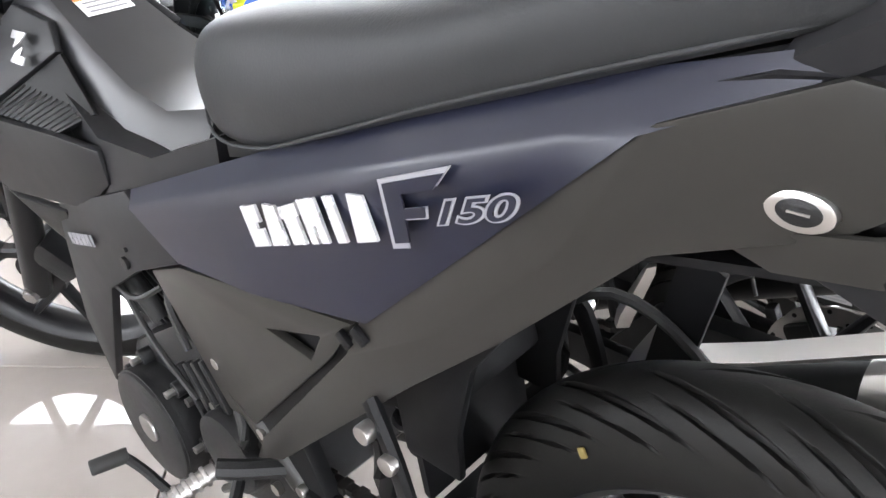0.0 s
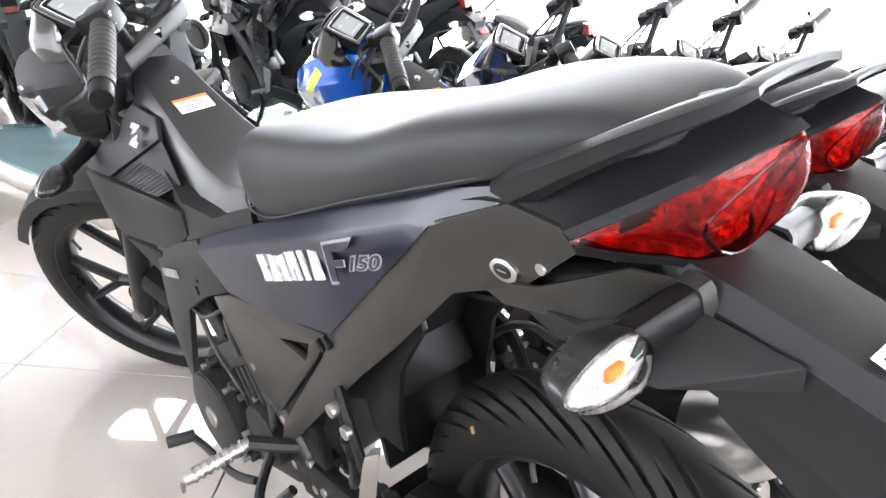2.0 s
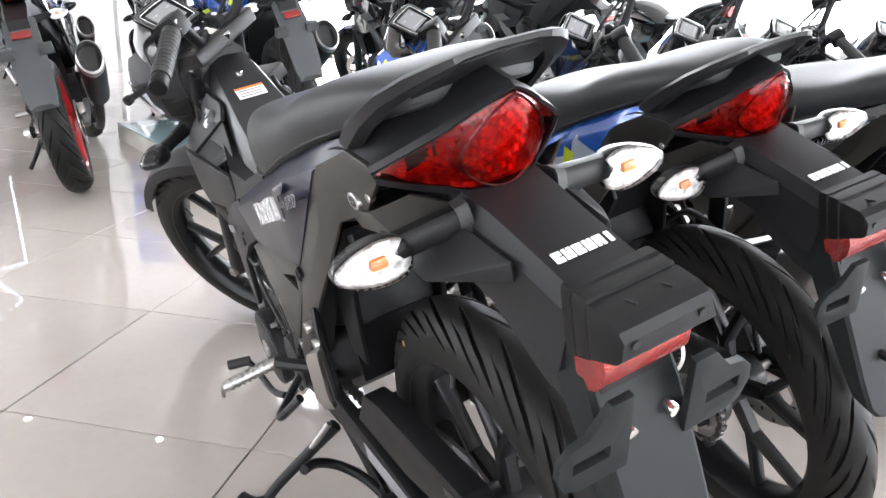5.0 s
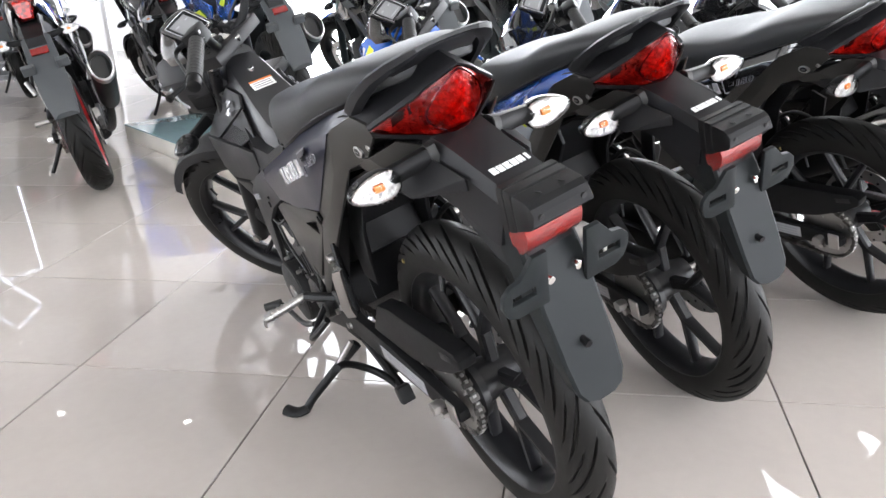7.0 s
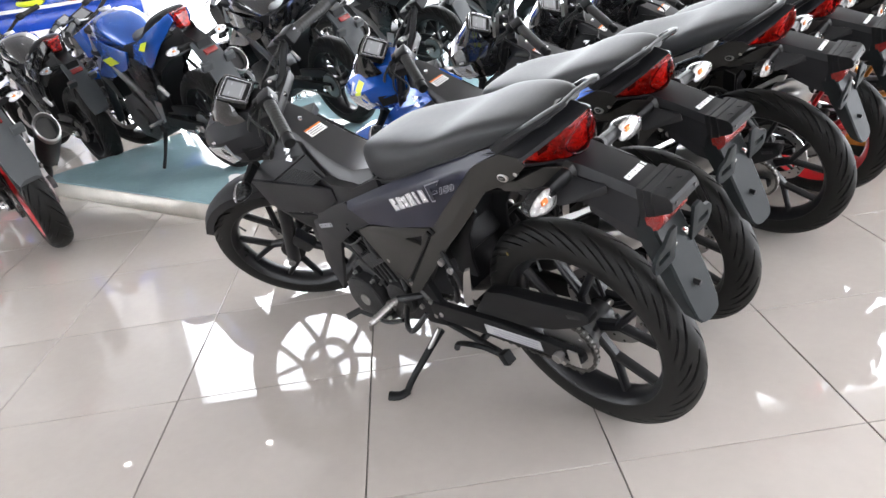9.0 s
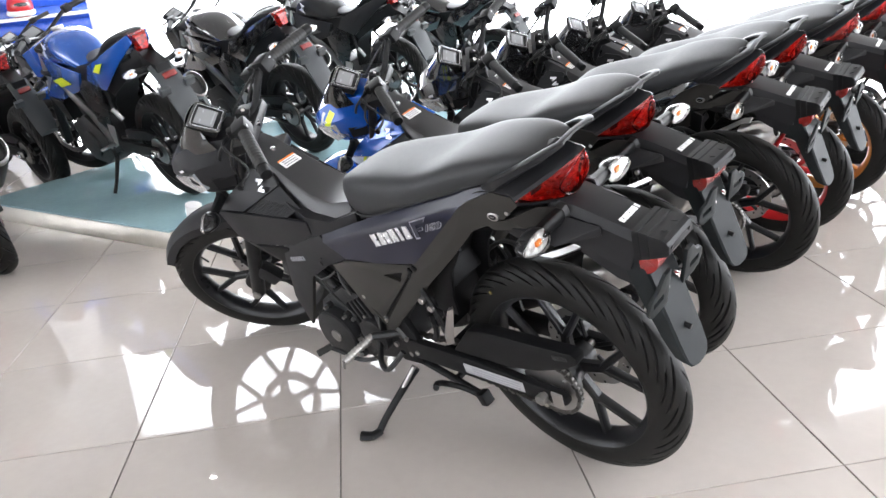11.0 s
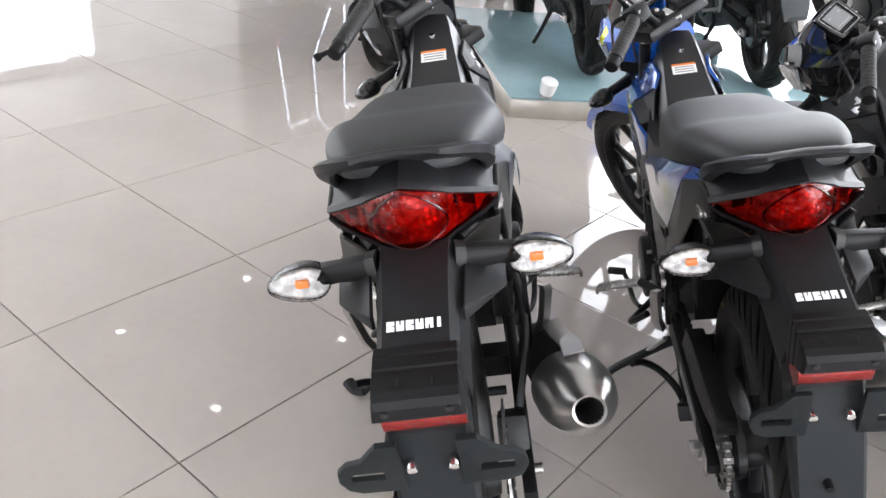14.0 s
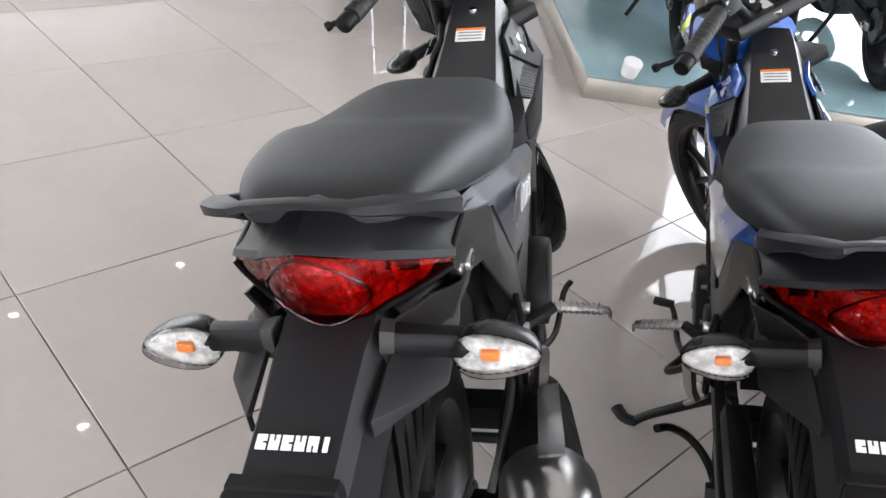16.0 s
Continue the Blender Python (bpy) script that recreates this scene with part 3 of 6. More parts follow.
def chain_mesh(c0, r0, c1, r1, y, pitch=0.0127):
    """Links along both runs and round both sprockets."""
    pts = []
    a, b = Vector((c0[0], y, c0[2])), Vector((c1[0], y, c1[2]))
    d = (b - a).normalized()
    n = Vector((-d.z, 0, d.x))
    base = math.atan2(n.z, n.x)
    for k in range(13):
        t = base + math.pi * k / 12
        pts.append(a + Vector((math.cos(t), 0, math.sin(t))) * r0)
    for k in range(9):
        t = base + math.pi + math.pi * k / 8
        pts.append(b + Vector((math.cos(t), 0, math.sin(t))) * r1)
    pts.append(pts[0])
    out, carry = [], 0.0
    for p, q in zip(pts, pts[1:]):
        seg = (q - p).length
        s = carry
        while s < seg:
            out.append((p + (q - p) * (s / seg), (q - p).normalized()))
            s += pitch
        carry = s - seg
    bm = bmesh.new()
    for i, (p, t) in enumerate(out):
        w = 0.0085 if i % 2 else 0.0058
        made = bmesh.ops.create_cube(bm, size=1.0)["verts"]
        ang = math.atan2(t.z, t.x)
        bmesh.ops.transform(bm, matrix=Matrix.Translation(p) @ Matrix.Rotation(-ang, 4, "Y") @ Matrix.Diagonal((0.0118, 2 * w, 0.0085, 1)), verts=made)
    return bm


def plate_shapes(shapes, width, height, depth, origin, right, up, mat, parent, name, label="", grow=0.0):
    """A row of small plain plates; each shape is an outline in a unit box, the row fills width by height."""
    bm = bmesh.new()
    n = len(shapes)
    for k, shape in enumerate(shapes):
        cx, cy = sum(p[0] for p in shape) / len(shape), sum(p[1] for p in shape) / len(shape)
        flat = []
        for u, v in shape:
            u, v = u + (u - cx) * grow, v + (v - cy) * grow
            flat.append((((k + 0.09 + 0.81 * u) / n - 0.5) * width, (v - 0.5) * height))
        rings = [[(x, y, z) for x, y in flat] for z in (-depth, depth)]
        loft(rings, True, bm)
    bmesh.ops.recalc_face_normals(bm, faces=bm.faces)
    return part(name, bm, mat, parent, label, place_on(origin, right, up), sharp=30)


# plain stand-in plates: blocks with one small nick, slim blocks and a flash
NICK_A = [(0.0, 0.0), (1.0, 0.0), (1.0, 0.42), (0.62, 0.42), (0.62, 0.58), (1.0, 0.58), (1.0, 1.0), (0.0, 1.0)]
NICK_B = [(0.0, 0.0), (1.0, 0.0), (1.0, 1.0), (0.60, 1.0), (0.60, 0.60), (0.40, 0.60), (0.40, 1.0), (0.0, 1.0)]
NICK_C = [(0.0, 0.0), (0.40, 0.0), (0.40, 0.40), (0.60, 0.40), (0.60, 0.0), (1.0, 0.0), (1.0, 1.0), (0.0, 1.0)]
SLIM = [(0.25, 0.0), (0.72, 0.0), (0.72, 1.0), (0.25, 1.0)]
LEAN_A = [(0.0, 0.0), (1.0, 0.0), (1.0, 0.92), (0.30, 1.0)]
LEAN_B = [(0.12, 0.0), (0.90, 0.0), (0.90, 0.62), (1.06, 0.66), (1.06, 0.94), (-0.04, 0.88), (-0.04, 0.62), (0.12, 0.60)]
FLASH = [(0.0, 0.0), (0.24, 0.0), (0.30, 0.38), (0.62, 0.38), (0.66, 0.54), (0.34, 0.54), (0.36, 0.76), (0.86, 0.78), (1.1, 1.0), (0.12, 0.96)]
MAKER_ROW = [NICK_A, NICK_B, NICK_A, NICK_B, NICK_C, SLIM]
MODEL_ROW = [NICK_A, LEAN_A, LEAN_B, NICK_C, SLIM, LEAN_A]


def flat_letters(text, size, depth, origin, right, up, mat, parent, name="lettering", label="", sx=1.0, shear=0.0, outline=0.0, sy=1.0, spacing=1.0):
    return part(name, text_mesh(text, size, depth, outline, spacing, shear), mat, parent, label, place_on(origin, right, up, sx, sy), sharp=30)


def make_underbone(pose_matrix, label, wheels="alloy_black", upper="navy", shroud="matte_black", side_text=True, steered=37.0, fine=True):
    """The whole machine under one empty at its rear contact."""
    top = new("motorcycle")
    top.matrix_world = pose_matrix
    tagged(top, label, "motorcycle", "row of small sport motorcycles")
    S = steer(steered)

    # wheels
    rear = (0.088, 0, 0.3205)
    front = (1.386, 0, 0.3012)
    rw = wheel("rear_wheel", rear, 0.3000, 0.224, 0.043, top, wheels, 5, 0.35, fine=fine, disc_y=-0.072, disc_r=0.115)
    wheel("front_wheel", front, 0.2960, 0.228, 0.038, top, wheels, 5, 0.1, matrix=S, fine=fine, disc_y=-0.055, disc_r=0.115)
    part("paint_mark", box((0.006, 0.003, 0.009), (rear[0] + 0.155, 0.0455, rear[2] + 0.205), 0.001, (12, 35, 0)), "yellow_print", rw, "yellow paint mark on the tyre wall")
    # final drive
    part("sprocket", disc_teeth(rear, 0.080, 0.080, 36, 0.006), "dull_steel", rw, "steel rear sprocket")
    part("sprocket_carrier", revolve([(0.014, 0.045), (0.058, 0.045), (0.062, 0.060), (0.045, 0.076), (0.014, 0.076)], rear, 28), wheels, rw)
    for k in range(5):
        a = 2 * math.pi * k / 5
        part("sprocket_bolt", rod((rear[0] + 0.05 * math.cos(a), 0.080, rear[2] + 0.05 * math.sin(a)), (rear[0] + 0.05 * math.cos(a), 0.088, rear[2] + 0.05 * math.sin(a)), 0.006, 6), "dull_steel", rw)
    tagged(part("chain", chain_mesh(rear, 0.074, (0.585, 0, 0.300), 0.030, 0.080), "chain", top, "dark oiled drive chain"))
    part("axle", rod((rear[0], -0.125, rear[2]), (rear[0], 0.130, rear[2]), 0.009, 12), "dull_steel", top)
    part("axle_nut", rod((rear[0], 0.118, rear[2]), (rear[0], 0.136, rear[2]), 0.014, 6, 0.001), "dull_steel", top)

    # swing arm and chain guard
    def arm():
        b = slab([(0.555, 0.278), (0.555, 0.336), (0.30, 0.346), (0.050, 0.336), (0.030, 0.328), (0.030, 0.308), (0.048, 0.300), (0.30, 0.284)], 0.090, 0.112, 0.005)
        return b
    both("swing_arm", arm, "plastic", top)
    part("swing_arm_bridge", box((0.05, 0.19, 0.05), (0.40, 0, 0.31), 0.008), "plastic", top)
    part("adjuster_plate", box((0.03, 0.004, 0.045), (0.052, 0.1145, 0.319), 0.002), "steel", top, "bright chain adjuster plate")
    part("adjuster_bolt", rod((0.085, 0.112, 0.300), (0.085, 0.122, 0.300), 0.008, 6), "steel", top)
    part("arm_sticker", box((0.19, 0.001, 0.030), (0.245, 0.1135, 0.316), 0.0, (0, 2, 0)), "grey_vinyl", top, "pale warning sticker on the swing arm")
    for k in range(3):
        part("sticker_line", box((0.15, 0.0006, 0.003), (0.235, 0.1145, 0.324 - 0.008 * k), 0.0, (0, 2, 0)), "grey_print", top)
    part("chain_guard", slab([(0.372, 0.352), (0.300, 0.438), (0.240, 0.452), (0.110, 0.460), (-0.006, 0.468), (-0.020, 0.458), (-0.018, 0.440), (0.022, 0.414), (0.100, 0.382), (0.190, 0.362)], 0.070, 0.106, 0.006), "plastic", top, "matt black chain guard")
    part("guard_slot", slab([(0.045, 0.450), (0.006, 0.456), (0.004, 0.445), (0.042, 0.438)], 0.1055, 0.1072, 0.001), "engine", top)

    # inner mudguard, shock, rear frame
    part("inner_mudguard", loft([[(x, 0.074, z), (x, -0.074, z), (x + 0.008, -0.074, z + 0.004), (x + 0.008, 0.074, z + 0.004)] for x, z in ((0.385, 0.40), (0.395, 0.48), (0.385, 0.56), (0.350, 0.63), (0.285, 0.69), (0.20, 0.725), (0.10, 0.745), (0.0, 0.765))]), "plastic", top, "black inner mudguard over the rear tyre")
    both("mudguard_flange", lambda: slab([(0.41, 0.45), (0.42, 0.54), (0.36, 0.63), (0.28, 0.69), (0.27, 0.655), (0.325, 0.58), (0.345, 0.50), (0.345, 0.45)], 0.066, 0.075, 0.003), "plastic", top)
    part("rear_shock", rod((0.47, 0.0, 0.36), (0.43, 0.0, 0.62), 0.018, 14, 0.003), "engine", top)
    spring = [(0.468 - 0.04 * k / 60 + 0.028 * math.cos(k * 0.75), 0.028 * math.sin(k * 0.75), 0.40 + 0.22 * k / 60) for k in range(61)]
    part("shock_spring", tube(spring, 0.005, 6, 2), "engine", top)
    both("subframe_tube", lambda: tube([(0.60, 0.075, 0.60), (0.35, 0.082, 0.70), (0.10, 0.075, 0.78), (0.0, 0.05, 0.80)], 0.012, 10), "engine", top)
    both("frame_rail", lambda: tube([(0.98, 0.06, 0.70), (0.80, 0.085, 0.58), (0.66, 0.098, 0.44), (0.555, 0.098, 0.33)], [0.024, 0.018, 0.016], 12, 5, 1.0), "olive", top, "dark grey frame rail")
    both("hanger_plate", lambda: slab([(0.60, 0.40), (0.535, 0.40), (0.50, 0.31), (0.52, 0.25), (0.60, 0.24), (0.64, 0.33)], 0.085, 0.105, 0.004), "plastic", top)
    for x, z in ((0.585, 0.375), (0.60, 0.30), (0.545, 0.285)):
        part("frame_bolt", rod((x, 0.104, z), (x, 0.113, z), 0.008, 6), "steel", top)
    part("battery_box", box((0.20, 0.13, 0.20), (0.49, 0, 0.56), 0.012, (0, 25, 0)), "plastic", top)

    # seat
    seat = part("seat", seat_mesh(), "vinyl", top, "smooth black vinyl seat", sharp=80)
    md = seat.modifiers.new("soft", "SUBSURF")
    md.levels = md.render_levels = 2
    part("seat_base", loft([[(x, w, z), (x, -w, z), (x, -w, z - 0.014), (x, w, z - 0.014)] for x, z, w in ((0.610, 0.742, 0.068), (0.56, 0.724, 0.100), (0.395, 0.767, 0.116), (0.20, 0.839, 0.113), (0.08, 0.876, 0.088), (0.025, 0.890, 0.06))]), "plastic", top)

    edge = [(0.622, 0.075, 0.748), (0.568, 0.105, 0.731), (0.490, 0.117, 0.740), (0.395, 0.1235, 0.774), (0.305, 0.1255, 0.809), (0.200, 0.1215, 0.846), (0.130, 0.1095, 0.868), (0.080, 0.0955, 0.884)]
    both("seat_welt", lambda: tube(edge, 0.0016, 8, 4), "vinyl", seat)

    # side covers
    T = [(0.732, 0.118, 0.640), (0.515, 0.112, 0.726), (0.325, 0.117, 0.800), (0.165, 0.110, 0.852), (0.098, 0.102, 0.868)]
    Q = [(0.726, 0.128, 0.624), (0.512, 0.131, 0.704), (0.325, 0.142, 0.770), (0.168, 0.127, 0.824), (0.102, 0.108, 0.852)]
    B = [(0.655, 0.126, 0.585), (0.520, 0.130, 0.604), (0.380, 0.124, 0.630)]
    pn = T + Q + B

    def side_cover():
        b = bmesh.new()
        vs = [b.verts.new(v) for v in pn]
        for f in ((0, 1, 6, 5), (1, 2, 7, 6), (2, 3, 8, 7), (3, 4, 9, 8), (5, 6, 11, 10), (6, 7, 12, 11), (7, 8, 12)):
            b.faces.new([vs[i] for i in f])
        bmesh.ops.subdivide_edges(b, edges=list(b.edges), cuts=3, use_grid_fill=True, smooth=0.35)
        bmesh.ops.recalc_face_normals(b, faces=b.faces)
        bmesh.ops.solidify(b, geom=list(b.faces), thickness=0.004)
        return b
    for bm_side in (side_cover(), mirrored(side_cover())):
        part("side_cover", bm_side, upper, top, "satin dark navy side cover", sharp=75)

    def tail_strut():
        v = [(0.162, 0.1245, 0.830), (0.090, 0.1105, 0.858), (0.042, 0.1080, 0.852), (0.029, 0.1065, 0.835), (0.085, 0.104, 0.788), (0.165, 0.112, 0.756), (0.262, 0.116, 0.660),
             (0.350, 0.117, 0.580), (0.562, 0.116, 0.373), (0.618, 0.114, 0.340), (0.384, 0.1225, 0.638), (0.414, 0.1215, 0.584), (0.592, 0.116, 0.386), (0.115, 0.113, 0.812), (0.215, 0.1235, 0.742), (0.310, 0.1240, 0.650)]
        b = shell(v, [(0, 1, 13), (1, 2, 3, 4, 13), (0, 13, 14), (13, 4, 5, 14), (0, 14, 15, 10), (14, 5, 6, 15), (10, 15, 11), (15, 6, 7, 11), (11, 7, 8, 9, 12)], 0.006, 0.0018, 9)
        return b
    both("tail_strut", tail_strut, "olive", top, "satin dark grey strut panel")

    def knee_panel():
        v = [(0.735, 0.121, 0.545), (0.665, 0.122, 0.574), (0.402, 0.119, 0.617), (0.440, 0.117, 0.566), (0.603, 0.114, 0.397), (0.652, 0.114, 0.392), (0.520, 0.124, 0.564), (0.446, 0.121, 0.587), (0.470, 0.118, 0.550)]
        return shell(v, [(1, 2, 7, 6), (2, 3, 7), (3, 8, 7), (3, 4, 8), (4, 5, 8), (5, 0, 6, 8), (0, 1, 6)], 0.010, 0.0025, 10)
    both("knee_panel", knee_panel, "olive", top, "satin grey lower cover with a triangular opening")
    both("inner_frame", lambda: slab([(0.74, 0.53), (0.65, 0.56), (0.40, 0.615), (0.37, 0.60), (0.56, 0.37), (0.66, 0.38)], 0.070, 0.107, 0.004), "plastic", top)
    for x, y, z in ((0.388, 0.125, 0.616), (0.410, 0.123, 0.602)):
        part("panel_clip", box((0.016, 0.006, 0.010), (x, y, z), 0.002, (0, -40, 0)), "plastic", top)

    def leg_shield():
        v = [(0.968, 0.117, 0.553), (0.745, 0.121, 0.636), (0.653, 0.127, 0.584), (0.757, 0.127, 0.538), (0.861, 0.123, 0.474), (0.965, 0.112, 0.315), (1.020, 0.104, 0.238), (1.047, 0.105, 0.345), (0.988, 0.115, 0.492)]
        return shell(v, [(1, 2, 3), (0, 1, 3, 4), (0, 4, 8), (8, 4, 5, 7), (7, 5, 6)], 0.012, 0.003, 10)
    both("leg_shield", leg_shield, "matte_black", top, "matt black leg shield")
    for x, y, z, r in ((0.782, 0.1275, 0.540, 0.008), (0.772, 0.1265, 0.560, 0.003)):
        part("shield_plug", rod((x, y - 0.004, z), (x, y + 0.002, z), r, 14), "engine", top)

    def shroud_low():
        v = [(1.258, 0.122, 0.630), (1.095, 0.129, 0.650), (0.865, 0.129, 0.672), (0.786, 0.119, 0.668), (0.784, 0.118, 0.630), (0.868, 0.118, 0.576), (1.105, 0.124, 0.538), (1.200, 0.120, 0.546)]
        return shell(v, [(0, 1, 6, 7), (1, 2, 5, 6), (2, 3, 4, 5)], 0.010, 0.003, 8)
    both("front_shroud", shroud_low, shroud, top, "matt black front shroud" if shroud == "matte_black" else "blue front shroud")

    def shroud_top():
        v = [(1.260, 0.118, 0.634), (1.170, 0.104, 0.692), (1.020, 0.074, 0.784), (0.950, 0.064, 0.770), (0.915, 0.080, 0.744), (1.095, 0.124, 0.654)]
        return shell(v, [(0, 1, 5), (1, 2, 3, 4), (1, 4, 5)], 0.010, 0.003, 8)
    both("upper_shroud", shroud_top, shroud, top)
    both("shroud_vent", lambda: shell([(1.090, 0.118, 0.652), (0.916, 0.076, 0.741), (0.830, 0.092, 0.692), (0.868, 0.121, 0.672)], [(0, 1, 2, 3)], 0.006, 0.001), "plastic", top, "black mesh vent")
    for k in range(12):
        f = (k + 0.5) / 12
        a = Vector((1.090, 0.119, 0.652)).lerp(Vector((0.868, 0.122, 0.672)), f)
        c = Vector((1.00, 0.097, 0.697)).lerp(Vector((0.835, 0.095, 0.692)), f)
        part("vent_rib", rod(a, c, 0.0009, 6), "engine", top)
        part("vent_rib", rod(Vector((a.x, -a.y, a.z)), Vector((c.x, -c.y, c.z)), 0.0009, 6), "engine", top)
    both("shroud_scoop", lambda: shell([(1.18, 0.112, 0.548), (1.08, 0.116, 0.540), (0.93, 0.112, 0.560), (0.97, 0.090, 0.470), (1.06, 0.090, 0.480), (1.13, 0.095, 0.505)], [(0, 1, 4, 5), (1, 2, 3, 4)], 0.010, 0.003, 8), "plastic", top)
    part("radiator", box((0.03, 0.15, 0.16), (1.07, 0, 0.47), 0.004, (0, -20, 0)), "engine", top)

    # centre cover between seat and steering head
    rows = [(1.085, 0.834, 0.042), (1.045, 0.821, 0.048), (1.000, 0.800, 0.052), (0.953, 0.778, 0.056), (0.880, 0.745, 0.063), (0.800, 0.717, 0.070), (0.720, 0.708, 0.076), (0.620, 0.730, 0.074)]
    part("centre_cover", loft([[(x, w * 0.86, z), (x, 0, z + 0.004), (x, -w * 0.86, z), (x, -w, z - 0.010), (x + 0.01, -w - 0.022, z - 0.062), (x + 0.01, 0, z - 0.07), (x + 0.01, w + 0.022, z - 0.062), (x, w, z - 0.010)] for x, z, w in rows]), "cover_paint", top, "satin black centre cover", sharp=30)
    part("cover_skirt", loft([[(x, w, z), (x, -w, z), (x, -w - 0.006, z - 0.085), (x, w + 0.006, z - 0.085)] for x, z, w in ((1.03, 0.755, 0.064), (0.90, 0.704, 0.090), (0.79, 0.680, 0.112), (0.69, 0.680, 0.108), (0.58, 0.722, 0.098))]), "matte_black", top, sharp=25)
    lab = part("warning_label", box((0.034, 0.058, 0.0012), (0.940, 0.0, 0.7765), 0.0, (0, -24.5, 0)), "white_vinyl", top, "white printed warning label")
    part("label_band", box((0.007, 0.058, 0.0008), (0.955, 0.0, 0.7838), 0.0, (0, -24.5, 0)), "orange_print", lab, "orange band of the label")
    for k in range(3):
        part("label_line", box((0.003, 0.046, 0.0008), (0.946 - 0.008 * k, 0.0, 0.7800 - 0.0036 * k), 0.0, (0, -24.5, 0)), "grey_print", lab)
    part("cover_bolt", rod((1.006, 0, 0.792), (1.002, 0, 0.811), 0.008, 12, 0.001), "chrome", top)

    # tail cowl, lamp and grab rail
    part("tail_cowl", loft([[(x, w, z0), (x, w * 1.04, (z0 + z1) / 2), (x, w * 0.84, z1 - 0.004), (x, w * 0.4, z1), (x, -w * 0.4, z1), (x, -w * 0.84, z1 - 0.004), (x, -w * 1.04, (z0 + z1) / 2), (x, -w, z0)] for x, z0, z1, w in
         ((0.20, 0.790, 0.820, 0.096), (0.10, 0.800, 0.845, 0.097), (0.050, 0.825, 0.862, 0.092), (0.020, 0.840, 0.872, 0.080), (-0.005, 0.855, 0.880, 0.060))]), "matte_black", top, "matt black tail cowl", sharp=32)

    def cowl_skin():
        """The cowl edge over the lamp, its lip, crest and top, running forward under the seat."""
        stations = ((0.000, 0.000, -0.001, 1.00), (-0.004, 0.003, 0.003, 1.02), (0.003, 0.008, 0.007, 1.02), (0.016, 0.010, 0.006, 1.01), (0.034, 0.016, 0.010, 0.99), (0.055, 0.020, 0.014, 1.00), (0.085, 0.010, 0.012, 1.04), (0.140, -0.020, -0.004, 1.08))
        rings = []
        for i in range(49):
            u = -1 + i / 24
            lo, (x, z), rp = lamp_edges(u)
            a = u * u
            rings.append([(x + dx, LAMP_HALF * u * ys, z + d0 + (d1 - d0) * a) for dx, d0, d1, ys in stations])
        bm = loft(rings, False, None, False)
        bmesh.ops.recalc_face_normals(bm, faces=bm.faces)
        bmesh.ops.solidify(bm, geom=list(bm.faces), thickness=0.004)
        return bm
    part("lamp_visor", cowl_skin(), "matte_black", top, "matt black cowl edge over the lamp", sharp=24)
    bm = lamp_grid()
    bmesh.ops.solidify(bm, geom=list(bm.faces), thickness=0.002)
    lamp = part("tail_lamp", bm, "red_skin", top, "clear red tail lamp lens", sharp=60)

    def lens_point(u, v):
        lo, hi, rp = lamp_edges(u)
        k = math.sin(math.pi * min(1.0, max(0.0, v)) ** 1.25)
        return (lo[0] + (hi[0] - lo[0]) * v - 0.008 * (1 - u * u) * k - 0.011 * rp * max(k, 0.0) ** 0.7 - 0.0004, LAMP_HALF * u, lo[1] + (hi[1] - lo[1]) * v)

    def lamp_bowl():
        """Stepped cells behind the lens: a round bowl in the middle, slanted cells at the sides."""
        rings = []
        for i in range(53):
            u = -0.97 + 1.94 * i / 52
            row = []
            for j in range(15):
                v = 0.03 + 0.94 * j / 14
                x, y, z = lens_point(u, v)
                r = math.hypot(u / 0.42, (v - 0.5) / 0.46)
                deep = 0.016 * (1 - min(r, 1.0) ** 2) + 0.010 if r < 1 else 0.004 + 0.013 * ((abs(u) * 5.5) % 1.0)
                deep += (0.0035 if 0.35 < r < 0.75 else 0.002) * ((i // 2 + j) % 2) + (0.012 if 0.86 < r < 1.06 else 0.0)
                edge = min(1.0, min(j, 14 - j) / 2.0, min(i, 52 - i) / 2.0)
                row.append((x + 0.004 + deep * edge, y, z))
            rings.append(row)
        return loft(rings, False, None, False)
    part("lamp_bowl", lamp_bowl(), "reflector", lamp, "facetted reflector behind the red lens", sharp=12)

    part("lens_step", tube([lens_point(0.43 * math.cos(radians(15 * k)), 0.5 + 0.46 * math.sin(radians(15 * k))) for k in range(25)], 0.0014, 6, 2), "red_skin", lamp, "moulded step round the middle of the lens")

    def under_lip():
        rings = []
        for i in range(41):
            u = -1 + i / 20
            (x, z), hi, rp = lamp_edges(u)
            rings.append([(x - 0.004, 0.107 * u, z + 0.001), (x + 0.008 + 0.04 * (1 - abs(u)), 0.100 * u, z + 0.003), (x + 0.008 + 0.04 * (1 - abs(u)), 0.098 * u, z - 0.012), (x - 0.002, 0.105 * u, z - 0.006)])
        return loft(rings)
    part("lamp_lip", under_lip(), "plastic", top)
    rail = part("grab_rail", blade_rail(), "matte_black", top, "matt black moulded grab rail", sharp=28)
    part("rail_bridge", shell([(0.002, 0.066, 0.914), (0.002, 0.0, 0.916), (0.002, -0.066, 0.914), (-0.028, -0.064, 0.930), (-0.050, -0.044, 0.9435), (-0.050, 0.0, 0.945), (-0.050, 0.044, 0.9435), (-0.028, 0.064, 0.930)], [(0, 1, 5, 6, 7), (1, 2, 3, 4, 5)], 0.004, 0.0012, 8), "matte_black", rail, "black plate between rail and seat")
